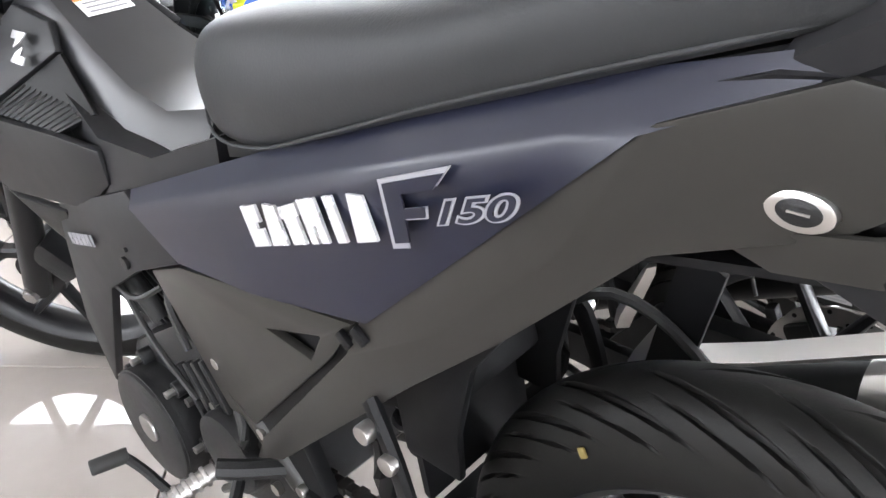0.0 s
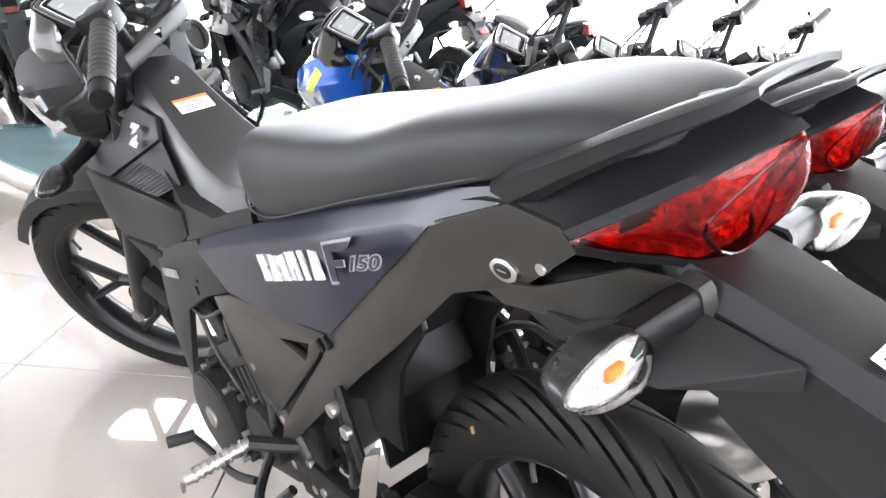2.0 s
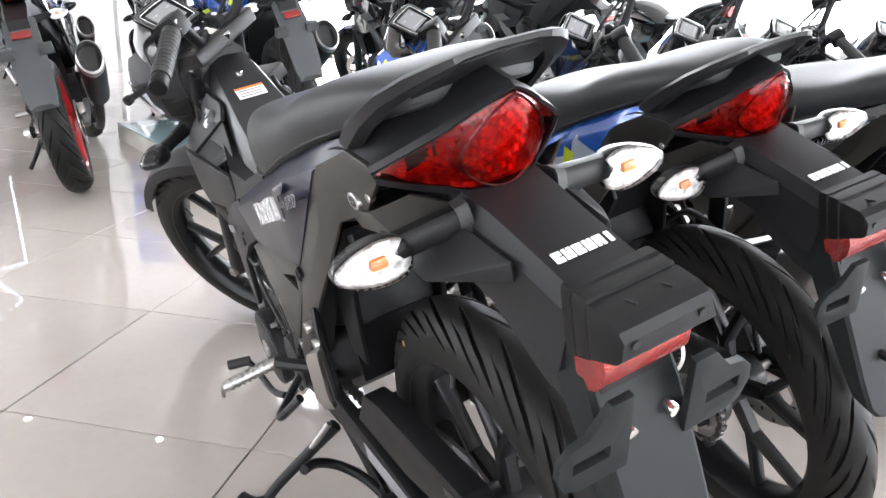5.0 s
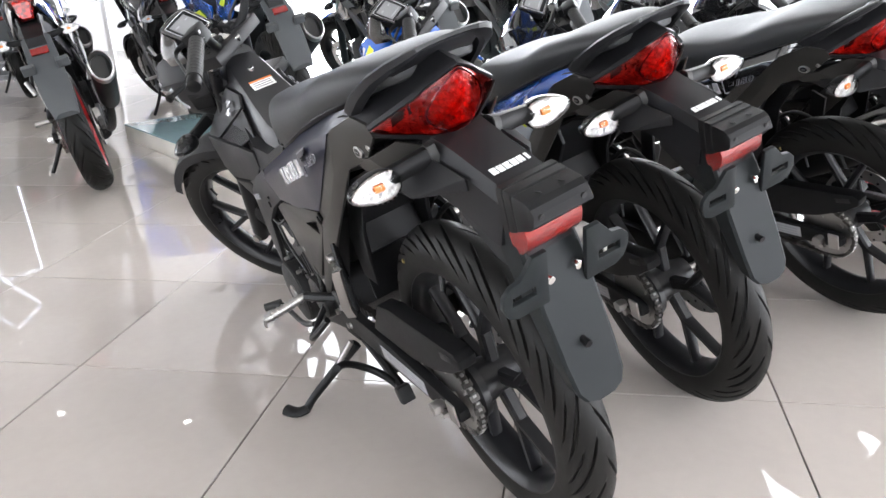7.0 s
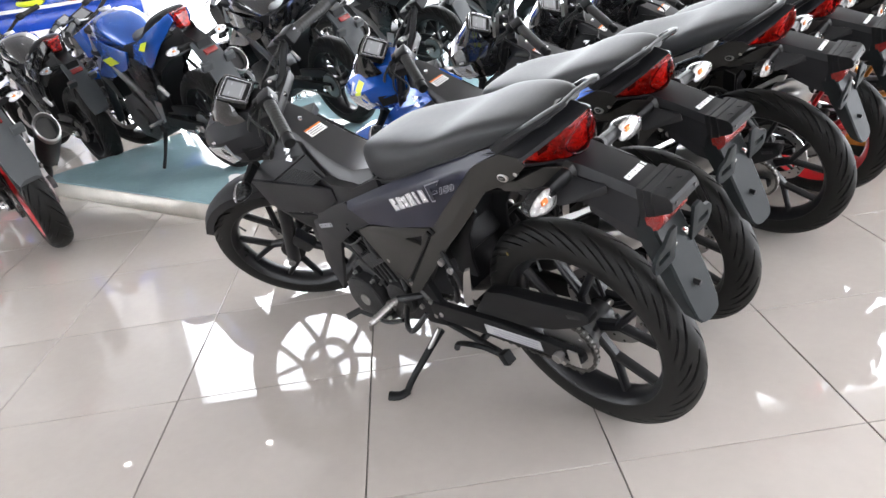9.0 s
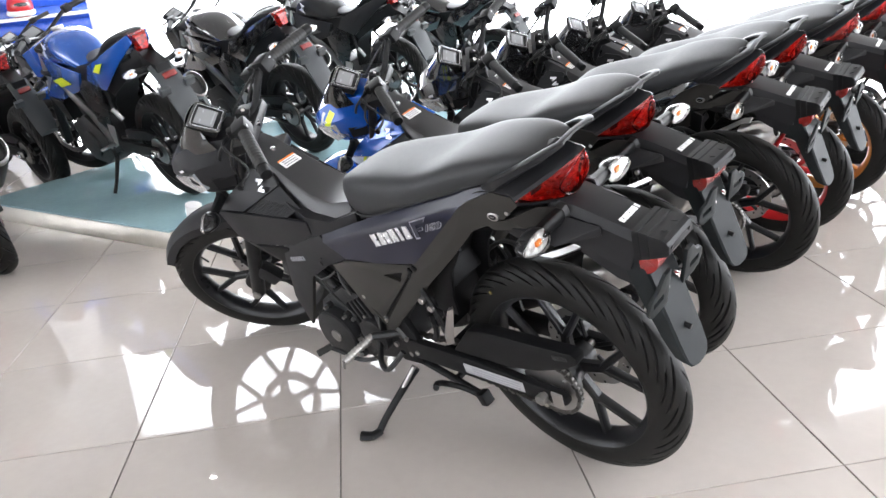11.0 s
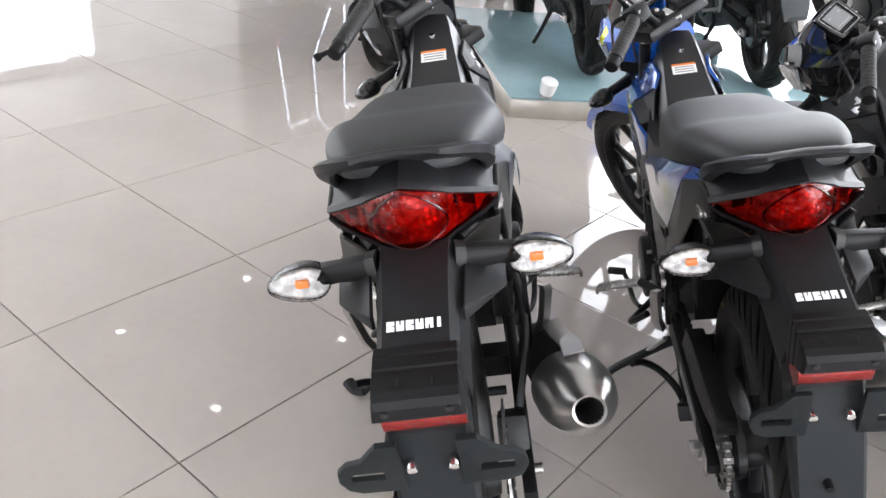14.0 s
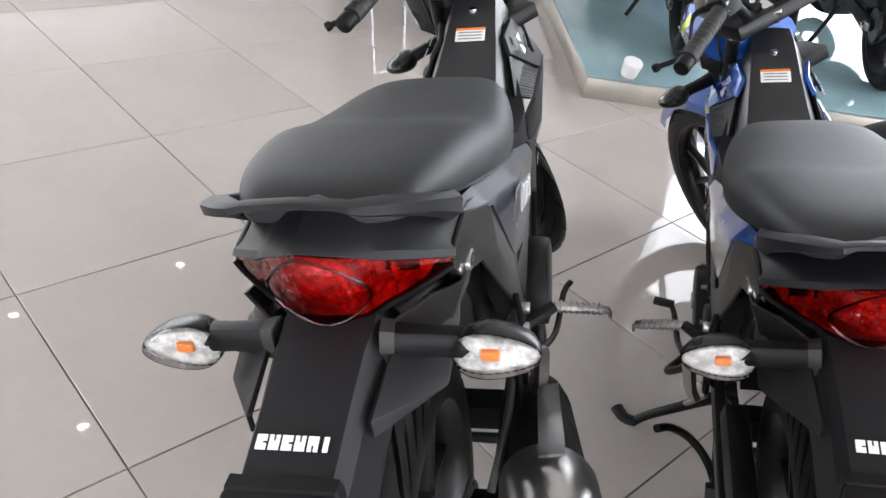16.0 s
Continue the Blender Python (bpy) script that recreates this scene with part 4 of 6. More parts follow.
    for s in (1, -1):
        lock_at = Matrix.Translation((0.100, s * 0.108, 0.800)) @ Matrix.Diagonal((0.80, s, 0.50, 1))
        lk = part("seat_lock", rod((0, -0.006, 0), (0, 0.0035, 0), 0.0190, 32, 0.002), "steel", top, "bright steel seat lock", lock_at)
        part("lock_core", rod((0, 0.002, 0), (0, 0.0040, 0), 0.0125, 24, 0.001), "engine", lk, "", lock_at)
        part("lock_slot", box((0.012, 0.001, 0.002), (0, 0.0042, 0), 0), "steel", lk, "", lock_at)
        part("cowl_screw", rod((0.064, s * 0.099, 0.812), (0.064, s * 0.1075, 0.811), 0.0052, 16, 0.0015), "steel", top)

    # long rear mudguard with plate holder
    part("rear_mudguard", loft([[(x, w, z1 - 0.014), (x, w * 0.80, z1 + 0.0045), (x, 0, z1 + 0.0075), (x, -w * 0.80, z1 + 0.0045), (x, -w, z1 - 0.014), (x + dx, -w - 0.006, z0), (x + dx, w + 0.006, z0)] for x, z1, z0, w, dx in
         ((0.04, 0.816, 0.760, 0.053, 0.02), (-0.02, 0.812, 0.742, 0.052, 0.02), (-0.06, 0.802, 0.730, 0.049, 0.02), (-0.10, 0.789, 0.718, 0.047, 0.02), (-0.168, 0.768, 0.690, 0.046, 0.02), (-0.180, 0.764, 0.690, 0.045, 0.02))]), "matte_black", top, "matt black rear mudguard", sharp=22)
    part("mudguard_side", loft([[(x, w, z1), (x, -w, z1), (x, -w, z0), (x, w, z0)] for x, z1, z0, w in ((-0.045, 0.75, 0.70, 0.040), (-0.12, 0.73, 0.655, 0.041), (-0.175, 0.70, 0.640, 0.040), (-0.196, 0.71, 0.63, 0.036))]), "matte_black", top, sharp=22)
    hug = part("plate_lamp_cover", loft([[(x, w * 0.96, z1), (x, -w * 0.96, z1), (x, -w, z1 - 0.006), (x, -w - 0.002, z0), (x, w + 0.002, z0), (x, w, z1 - 0.006)] for x, z1, z0, w in
         ((-0.172, 0.7775, 0.712, 0.0462), (-0.184, 0.7768, 0.716, 0.0464), (-0.186, 0.7750, 0.717, 0.0455), (-0.189, 0.7755, 0.718, 0.0464), (-0.202, 0.7735, 0.721, 0.0464), (-0.204, 0.7710, 0.722, 0.0455), (-0.207, 0.7715, 0.724, 0.0464), (-0.232, 0.7670, 0.732, 0.0464), (-0.240, 0.7610, 0.735, 0.0462), (-0.244, 0.7530, 0.739, 0.0450))]), "plastic", top, "ribbed black number plate lamp cover", sharp=25)
    for s in (1, -1):
        part("cover_screw", rod((-0.236, s * 0.033, 0.750), (-0.2455, s * 0.033, 0.748), 0.0042, 12), "engine", hug)
        part("rib", box((0.024, 0.0016, 0.002), (-0.219, s * 0.018, 0.7695), 0.0005, (0, 10, 0)), "plastic", hug)
    part("reflector", loft([[(x, 0.0455, z1), (x, -0.0455, z1), (x, -0.0445, z0), (x, 0.0445, z0)] for x, z1, z0 in ((-0.178, 0.716, 0.680), (-0.200, 0.723, 0.687), (-0.213, 0.727, 0.699), (-0.218, 0.729, 0.715))]), "red_reflex", top, "red rear reflector")
    flap = ((-0.180, 0.728, 0.043, 0.050), (-0.2015, 0.660, 0.0465, 0.052), (-0.2165, 0.600, 0.0465, 0.046), (-0.2365, 0.520, 0.045, 0.036), (-0.2470, 0.478, 0.042, 0.028), (-0.2515, 0.463, 0.033, 0.022), (-0.2530, 0.457, 0.018, 0.018))
    holder = part("plate_holder", loft([[(x + 0.004, w, z), (x, w - 0.005, z), (x, -w + 0.005, z), (x + 0.004, -w, z), (x + d, -w, z + 0.25 * d), (x + d, w, z + 0.25 * d)] for x, z, w, d in flap]), "grey_plastic", top, "grey plastic plate holder and flap", sharp=35)
    for s in (1, -1):
        def bracket():
            b = bmesh.new()
            out = [(0.034, 0.052), (0.034, -0.034), (0.088, -0.034), (0.104, -0.026), (0.112, -0.008), (0.110, 0.010), (0.098, 0.022), (0.080, 0.026), (0.058, 0.052)]
            hole = [(0.056, -0.009), (0.096, -0.009), (0.096, 0.005), (0.056, 0.005)]
            vs = [b.verts.new((-0.0, y, z)) for y, z in out]
            hs = [b.verts.new((-0.0, y, z)) for y, z in hole]
            for f in ((vs[0], vs[1], hs[0], hs[3]), (vs[1], vs[2], hs[1], hs[0]), (vs[2], vs[3], vs[4], hs[1]), (vs[4], vs[5], vs[6], hs[2], hs[1]), (vs[6], vs[7], hs[2]), (vs[7], vs[8], hs[3], hs[2]), (vs[8], vs[0], hs[3])):
                b.faces.new(f)
            bmesh.ops.recalc_face_normals(b, faces=b.faces)
            bmesh.ops.solidify(b, geom=list(b.faces), thickness=0.008)
            bevelled(b, 0.002, 2, 40)
            bmesh.ops.transform(b, matrix=Matrix.Translation((-0.2160, 0, 0.649)) @ Matrix.Diagonal((1, 0.93, 1, 1)) @ Matrix.Rotation(radians(-14), 4, "Y"), verts=b.verts)
            return b if s > 0 else mirrored(b)
        part("plate_bracket", bracket(), "grey_plastic", holder, "grey slotted plate bracket")
        part("plate_bolt", rod((-0.204, s * 0.023, 0.645), (-0.2175, s * 0.023, 0.642), 0.0062, 12, 0.0015), "chrome", holder, "chrome plate bolt")
    part("flap_rivet", rod((-0.226, 0.004, 0.545), (-0.242, 0.004, 0.541), 0.006, 10), "plastic", holder)
    both("side_fin", lambda: shell([(0.118, 0.094, 0.770), (0.030, 0.107, 0.777), (-0.036, 0.104, 0.752), (-0.112, 0.054, 0.779), (-0.112, 0.054, 0.760), (-0.010, 0.060, 0.800), (0.060, 0.100, 0.752)], [(0, 1, 5), (1, 2, 3, 5), (2, 4, 3), (0, 6, 1), (1, 6, 2)], 0.005, 0.0012, 8), "matte_black", top, "folded black fin beside the mudguard")
    both("tail_infill", lambda: shell([(0.150, 0.102, 0.778), (0.070, 0.104, 0.795), (0.000, 0.085, 0.826), (-0.020, 0.056, 0.812), (0.020, 0.095, 0.776), (0.110, 0.100, 0.764)], [(0, 1, 4, 5), (1, 2, 3, 4)], 0.004, 0.001, 8), "olive", top, "satin grey infill panel under the lamp")
    both("under_tail", lambda: shell([(0.12, 0.09, 0.79), (-0.03, 0.06, 0.80), (-0.03, 0.055, 0.75), (0.10, 0.085, 0.755)], [(0, 1, 2, 3)], 0.006, 0.001), "plastic", top)
    for s in (1, -1):
        turn_signal(top, (-0.030, s * 0.046, 0.797), (-0.030, s * 0.148, 0.785), s)

    # badges and lettering
    plate_shapes(MAKER_ROW, 0.064, 0.0125, 0.0006, (-0.145, 0, 0.7848), (0, -1, 0), (1, 0, 0.38), "white_vinyl", top, "maker_badge", "white raised maker badge on the mudguard")
    if side_text:
        for s in (1, -1):
            right = (-0.180 * s, 0.0, 0.065 * s)
            up = (0.25, 0, 1)
            plate_shapes(MODEL_ROW if s > 0 else MODEL_ROW[::-1], 0.158, 0.033, 0.0012, (0.410, s * 0.1412, 0.7130), right, up, "silver_print", top, "model_badge", "raised silver model badge")
            plate_shapes([FLASH], 0.074, 0.042, 0.0004, (0.296, s * 0.1415, 0.7560), right, up, "grey_print", top, "model_print", "thin grey outlined print", 0.10)
            plate_shapes([FLASH], 0.074, 0.042, 0.0006, (0.296, s * 0.1419, 0.7560), right, up, upper, top, "model_print_fill", "", -0.06)
            flat_letters("150", 0.030, 0.0004, (0.258, s * 0.1415, 0.7660), right, up, "grey_print", top, "model_print", "thin grey outlined number", 1.40, 0.40, 0.0018, 0.64, 1.0)
            flat_letters("150", 0.030, 0.0006, (0.258, s * 0.1419, 0.7660), right, up, upper, top, "model_print_fill", "", 1.40, 0.40, 0.0002, 0.64, 1.0)
            plate_shapes(MAKER_ROW, 0.088, 0.0150, 0.0004, (0.895, s * 0.1255, 0.532), (-0.96 * s, 0.03, 0.27 * s), (0.2, 0, 1), "grey_print", top, "maker_print", "grey maker print on the leg shield")

            def emblem():
                b = slab([(-0.020, 0.010), (0.010, 0.026), (0.016, 0.018), (0.004, 0.012), (0.012, 0.004), (-0.006, 0.004)], -0.0012, 0.0012, 0.0005)
                twin = slab([(0.020, -0.010), (-0.010, -0.026), (-0.016, -0.018), (-0.004, -0.012), (-0.012, -0.004), (0.006, -0.004)], -0.0012, 0.0012, 0.0005)
                scrap = bpy.data.meshes.new("scrap")
                twin.to_mesh(scrap)
                twin.free()
                b.from_mesh(scrap)
                bpy.data.meshes.remove(scrap)
                bmesh.ops.transform(b, matrix=Matrix.Translation((0.985, 0.0935, 0.742)) @ Matrix.Rotation(radians(28), 4, "X") @ Matrix.Rotation(radians(28), 4, "Y"), verts=b.verts)
                return b if s > 0 else mirrored(b)
            part("emblem", emblem(), "silver_print", top, "silver emblem on the shroud")

    # engine
    part("crankcase", slab([(0.915, 0.360), (0.960, 0.275), (0.925, 0.190), (0.795, 0.180), (0.635, 0.225), (0.540, 0.310), (0.575, 0.390), (0.675, 0.430), (0.785, 0.440)], -0.100, 0.100, 0.018), "engine", top)
    part("alternator_cover", rod((0.840, 0.095, 0.275), (0.840, 0.140, 0.275), 0.082, 36, 0.012), "engine", top)
    part("alternator_cap", rod((0.835, 0.139, 0.280), (0.835, 0.1455, 0.280), 0.020, 20, 0.003), "dull_steel", top)
    part("clutch_cover", rod((0.795, -0.095, 0.30), (0.795, -0.150, 0.30), 0.092, 36, 0.014), "engine", top)
    part("sprocket_cover", rod((0.675, 0.090, 0.315), (0.675, 0.125, 0.315), 0.055, 28, 0.010), "engine", top)
    part("cylinder", box((0.185, 0.13, 0.15), (0.880, 0, 0.430), 0.012, (0, -25, 0)), "engine", top)
    for k in range(6):
        part("fin", box((0.200, 0.150, 0.005), (0.822 + 0.009 * k, 0, 0.372 + 0.021 * k), 0.001, (0, -25, 0)), "engine", top)
    for x, z in ((0.770, 0.335), (0.750, 0.245), (0.920, 0.235), (0.880, 0.350), (0.703, 0.365), (0.635, 0.290)):
        part("engine_bolt", rod((x, 0.098, z), (x, 0.112, z), 0.0065, 6), "dull_steel", top)
    part("coolant_hose", tube([(1.015, 0.06, 0.52), (0.935, 0.09, 0.50), (0.865, 0.09, 0.46), (0.835, 0.085, 0.42)], 0.012, 10), "soft_rubber", top)
    part("cover_lip", revolve([(0.074, 0.126), (0.083, 0.126), (0.083, 0.134), (0.074, 0.134)], (0.840, 0.0, 0.275), 36), "engine", top)
    for k in range(7):
        a = 0.4 + 2 * math.pi * k / 7
        x, z = 0.840 + 0.090 * math.cos(a), 0.275 + 0.090 * math.sin(a)
        part("cover_bolt", rod((x, 0.108, z), (x, 0.128, z), 0.0055, 6, 0.001), "dull_steel", top)
        part("bolt_boss", rod((x, 0.090, z), (x, 0.116, z), 0.011, 12, 0.002), "engine", top)
    for k in range(4):
        part("case_rib", box((0.010, 0.012, 0.075), (0.690 + 0.022 * k, 0.104, 0.395 - 0.012 * k), 0.002, (0, 30, 0)), "engine", top)
    part("cylinder_head", box((0.130, 0.140, 0.085), (0.945, 0, 0.520), 0.014, (0, -25, 0)), "engine", top)
    for x, z in ((0.915, 0.545), (0.985, 0.515), (0.900, 0.490)):
        part("head_bolt", rod((x, 0.066, z), (x, 0.078, z), 0.006, 6, 0.001), "steel", top)
    for x, y, z in ((0.655, 0.115, 0.455), (0.600, 0.112, 0.385), (0.545, 0.112, 0.335), (0.515, 0.113, 0.300)):
        part("frame_plug", rod((x, y - 0.006, z), (x, y + 0.003, z), 0.007, 12, 0.0015), "steel", top)
    part("ht_lead", tube([(0.925, 0.07, 0.53), (0.90, 0.11, 0.50), (0.83, 0.115, 0.47), (0.77, 0.10, 0.50)], 0.0038, 6), "soft_rubber", top)
    part("fuel_hose", tube([(0.74, 0.06, 0.56), (0.76, 0.10, 0.50), (0.72, 0.112, 0.44)], 0.0045, 6), "soft_rubber", top)
    part("throttle_body", rod((0.775, 0.03, 0.52), (0.695, 0.03, 0.56), 0.030, 18, 0.004), "dull_steel", top)
    part("engine_cable", tube([(0.985, 0.05, 0.62), (0.895, 0.10, 0.52), (0.815, 0.115, 0.43), (0.735, 0.112, 0.36)], 0.004, 6), "soft_rubber", top)
    part("breather_hose", tube([(0.665, 0.10, 0.43), (0.635, 0.115, 0.36), (0.665, 0.12, 0.28), (0.715, 0.118, 0.23)], 0.006, 8), "soft_rubber", top)

    # pegs, pedals, stands
    for s in (1, -1):
        root, tip = Vector((0.612, s * 0.165, 0.368)), Vector((0.630, s * 0.262, 0.350))
        peg = part("foot_peg", rod(root, tip, 0.0095, 12, 0.002), "dull_steel", top, "ribbed alloy foot peg")
        for k in range(8):
            part("peg_rib", rod(root.lerp(tip, 0.10 + 0.105 * k), root.lerp(tip, 0.15 + 0.105 * k), 0.0118, 12, 0.001), "dull_steel", peg)
        part("peg_end", tube([tip, tip + Vector((0.002, s * 0.004, -0.008)), tip + Vector((0.003, s * 0.005, -0.020))], [0.006, 0.003], 8), "dull_steel", peg)
        part("peg_bracket", tube([(0.570, s * 0.10, 0.345), (0.592, s * 0.14, 0.360), tuple(root)], 0.011, 8), "engine", top)
        hang = part("passenger_hanger", tube([(0.395, s * 0.118, 0.545), (0.360, s * 0.130, 0.510), (0.335, s * 0.134, 0.430)], [0.013, 0.010], 8, 4, 0.6), "plastic", top)
        part("hanger_arm", tube([(0.382, s * 0.124, 0.525), (0.385, s * 0.124, 0.430), (0.42, s * 0.112, 0.380)], [0.012, 0.010], 8, 4, 0.6), "plastic", hang)
        part("passenger_peg", loft([[(x - w, s * y, z), (x, s * (y + 0.013), z), (x + w, s * y, z), (x, s * (y - 0.008), z)] for x, y, z, w in ((0.256, 0.162, 0.562, 0.006), (0.260, 0.164, 0.550, 0.010), (0.300, 0.158, 0.465, 0.015), (0.312, 0.150, 0.435, 0.013))]), "steel", top, "folded bright passenger peg")
        for x, z in ((0.360, 0.512), (0.385, 0.530)):
            part("hanger_bolt", rod((x, s * 0.128, z), (x, s * 0.142, z), 0.009, 14, 0.002), "steel", hang)
    part("shift_lever", tube([(0.628, 0.165, 0.285), (0.70, 0.175, 0.262), (0.78, 0.182, 0.272), (0.815, 0.192, 0.284)], 0.0065, 8), "engine", top)
    part("shift_toe", rod((0.808, 0.185, 0.283), (0.822, 0.228, 0.284), 0.010, 12, 0.002), "soft_rubber", top)
    part("brake_pedal", tube([(0.60, -0.125, 0.26), (0.72, -0.160, 0.22), (0.82, -0.175, 0.25), (0.85, -0.19, 0.26)], 0.0065, 8), "engine", top)
    part("engine_guard", tube([(0.655, 0.120, 0.300), (0.610, 0.170, 0.280), (0.545, 0.195, 0.300), (0.505, 0.160, 0.345)], 0.008, 8), "engine", top)
    st = part("side_stand", tube([(0.560, 0.105, 0.225), (0.575, 0.150, 0.190), (0.598, 0.232, 0.130), (0.606, 0.264, 0.100)], [0.013, 0.011, 0.010, 0.010], 10), "plastic", top, "black steel side stand, folded out")
    part("stand_foot", tube([(0.600, 0.258, 0.106), (0.612, 0.284, 0.1035), (0.638, 0.302, 0.1080)], [0.010, 0.011, 0.012], 10, 4, 1.3), "plastic", st)
    part("stand_spring", rod((0.545, 0.118, 0.245), (0.588, 0.175, 0.165), 0.006, 10), "dull_steel", st)
    cs = part("centre_stand", tube([(0.305, 0.100, 0.205), (0.360, 0.118, 0.238), (0.385, 0.150, 0.272), (0.372, 0.186, 0.308), (0.347, 0.212, 0.326)], 0.008, 10), "plastic", top, "black tubular centre stand, folded up")
    part("stand_pad", box((0.026, 0.03, 0.036), (0.303, 0.110, 0.222), 0.004, (0, 20, 0)), "plastic", cs)
    part("stand_tube", tube([(0.55, 0.09, 0.25), (0.42, 0.098, 0.235), (0.303, 0.108, 0.222)], 0.010, 8), "plastic", cs)
    part("stand_cross", rod((0.47, -0.075, 0.172), (0.47, 0.075, 0.172), 0.010, 10), "plastic", cs)

    # exhaust
    part("header_pipe", tube([(0.93, -0.03, 0.42), (0.99, -0.05, 0.33), (0.95, -0.09, 0.22), (0.78, -0.12, 0.17), (0.60, -0.135, 0.20), (0.46, -0.145, 0.30)], 0.019, 14), "engine", top)
    mf = part("muffler", loft([[Vector((x, y, z)) + Vector((0.22, 0, 0.97)) * (r * math.sin(a)) + Vector((0, 1, 0)) * (r * 0.9 * math.cos(a)) for a in [2 * math.pi * k / 24 for k in range(24)]] for x, y, z, r in
              ((0.48, -0.145, 0.295, 0.024), (0.42, -0.150, 0.325, 0.042), (0.36, -0.155, 0.350, 0.052), (0.10, -0.180, 0.472, 0.056), (0.09, -0.181, 0.476, 0.058))]), "muffler_black", top, "black muffler with a bare steel end cap")
    part("muffler_cap", loft([[Vector((x, y, z)) + Vector((0.30, 0, 0.95)) * (r * math.sin(a)) + Vector((0, 1, 0)) * (r * math.cos(a)) for a in [2 * math.pi * k / 28 for k in range(28)]] for x, y, z, r in
          ((0.095, -0.180, 0.475, 0.060), (0.060, -0.184, 0.489, 0.060), (0.030, -0.188, 0.501, 0.053), (0.008, -0.191, 0.510, 0.042), (-0.002, -0.193, 0.514, 0.031), (-0.010, -0.195, 0.517, 0.0268), (-0.013, -0.195, 0.5185, 0.0240), (-0.011, -0.195, 0.5176, 0.0205), (0.02, -0.19, 0.506, 0.019))], False), "steel", mf, "brushed steel end cap", sharp=30)
    # black lining: the shade inside the bore is put into its colour
    part("muffler_bore", loft([[Vector((x, y, z)) + Vector((0.30, 0, 0.95)) * (r * math.sin(a)) + Vector((0, 1, 0)) * (r * math.cos(a)) for a in [2 * math.pi * k / 20 for k in range(20)]] for x, y, z, r in ((-0.0105, -0.195, 0.5174, 0.0206), (0.010, -0.1918, 0.509, 0.0180), (0.060, -0.185, 0.489, 0.0180), (0.061, -0.185, 0.489, 0.002))], False), "soft_rubber", mf, "black lining that darkens the exhaust bore like shade")
    part("heat_shield", loft([[(x, -0.180 + dy, z + 0.006), (x, -0.150 + dy, z), (x, -0.150 + dy, z - 0.004), (x, -0.180 + dy, z + 0.002)] for x, z, dy in ((0.30, 0.455, -0.005), (0.20, 0.500, -0.012), (0.10, 0.552, -0.020), (0.07, 0.556, -0.022))]), "steel", mf, "bright heat shield")
    part("muffler_bracket", slab([(0.30, 0.42), (0.26, 0.42), (0.22, 0.60), (0.26, 0.62)], -0.135, -0.128, 0.001), "plastic", mf)
    part("rear_caliper", box((0.07, 0.05, 0.06), (0.135, -0.085, 0.365), 0.010, (0, 30, 0)), "engine", top)
    part("brake_hose", tube([(0.15, -0.10, 0.40), (0.22, -0.125, 0.50), (0.32, -0.12, 0.55), (0.42, -0.11, 0.48)], 0.006, 8), "soft_rubber", top)

    # fork, front mudguard
    for s in (1, -1):
        up = HEAD + AXIS * 0.05
        foot = Vector((front[0] - 0.005, 0, front[2]))
        part("fork_tube", rod(up + Vector((0.035, s * 0.078, 0.0)), HEAD - AXIS * 0.27 + Vector((0.035, s * 0.078, 0)), 0.0155, 16), "steel" if s > 2 else "alloy_black", top, "", S)
        part("fork_leg", rod(HEAD - AXIS * 0.20 + Vector((0.035, s * 0.078, 0)), Vector((front[0] + 0.004, s * 0.072, front[2] - 0.02)), 0.023, 18, 0.004), "alloy_black", top, "", S)
    part("front_axle", rod((front[0], -0.10, front[2]), (front[0], 0.10, front[2]), 0.008, 12), "dull_steel", top, "", S)
    part("axle_cap", rod((front[0], 0.092, front[2] - 0.01), (front[0], 0.102, front[2] - 0.01), 0.013, 6), "dull_steel", top, "", S)
    part("front_caliper", box((0.05, 0.045, 0.085), (front[0] - 0.085, 0.070, front[2] + 0.06), 0.010, (0, 25, 0)), "engine", top, "", S)
    for z in (0.06, -0.075):
        part("fork_clamp", slab([(1.115, 0.02), (1.03, 0.02), (1.03, -0.012), (1.115, -0.012)], -0.098, 0.098, 0.006), "alloy_black", top, "", S @ Matrix.Translation((0, 0, HEAD.z + z)))
    rings = []
    for k in range(15):
        a = radians(34 + 106 * k / 14)
        r = 0.318
        w = 0.058 * (1 - 0.35 * abs(k - 7) / 7)
        c = Vector((front[0], 0, front[2]))
        d = Vector((math.cos(a), 0, math.sin(a)))
        rings.append([c + d * (r - 0.035) + Vector((0, w, 0)), c + d * (r - 0.008) + Vector((0, w * 0.96, 0)), c + d * r + Vector((0, w * 0.5, 0)), c + d * (r + 0.006), c + d * r - Vector((0, w * 0.5, 0)), c + d * (r - 0.008) - Vector((0, w * 0.96, 0)), c + d * (r - 0.035) - Vector((0, w, 0)),
                      c + d * (r - 0.012) - Vector((0, w * 0.8, 0)), c + d * (r - 0.006), c + d * (r - 0.012) + Vector((0, w * 0.8, 0))])
    part("front_mudguard", loft(rings), "matte_black" if upper == "navy" else shroud, top, "smooth front mudguard", S, sharp=50)

    # headlamp cowl, meter and bars, all turned with the fork
    c0 = HEAD.copy()
    cb = HEAD + Vector((-0.028, 0, 0.0))
    cowl_rows = ((0.020, 0.070, 0.070, -0.045), (0.085, 0.094, 0.094, -0.085), (0.150, 0.101, 0.100, -0.104), (0.205, 0.092, 0.086, -0.100), (0.250, 0.066, 0.058, -0.078), (0.280, 0.032, 0.022, -0.052))
    cowl_mat = "matte_black" if upper == "navy" else shroud

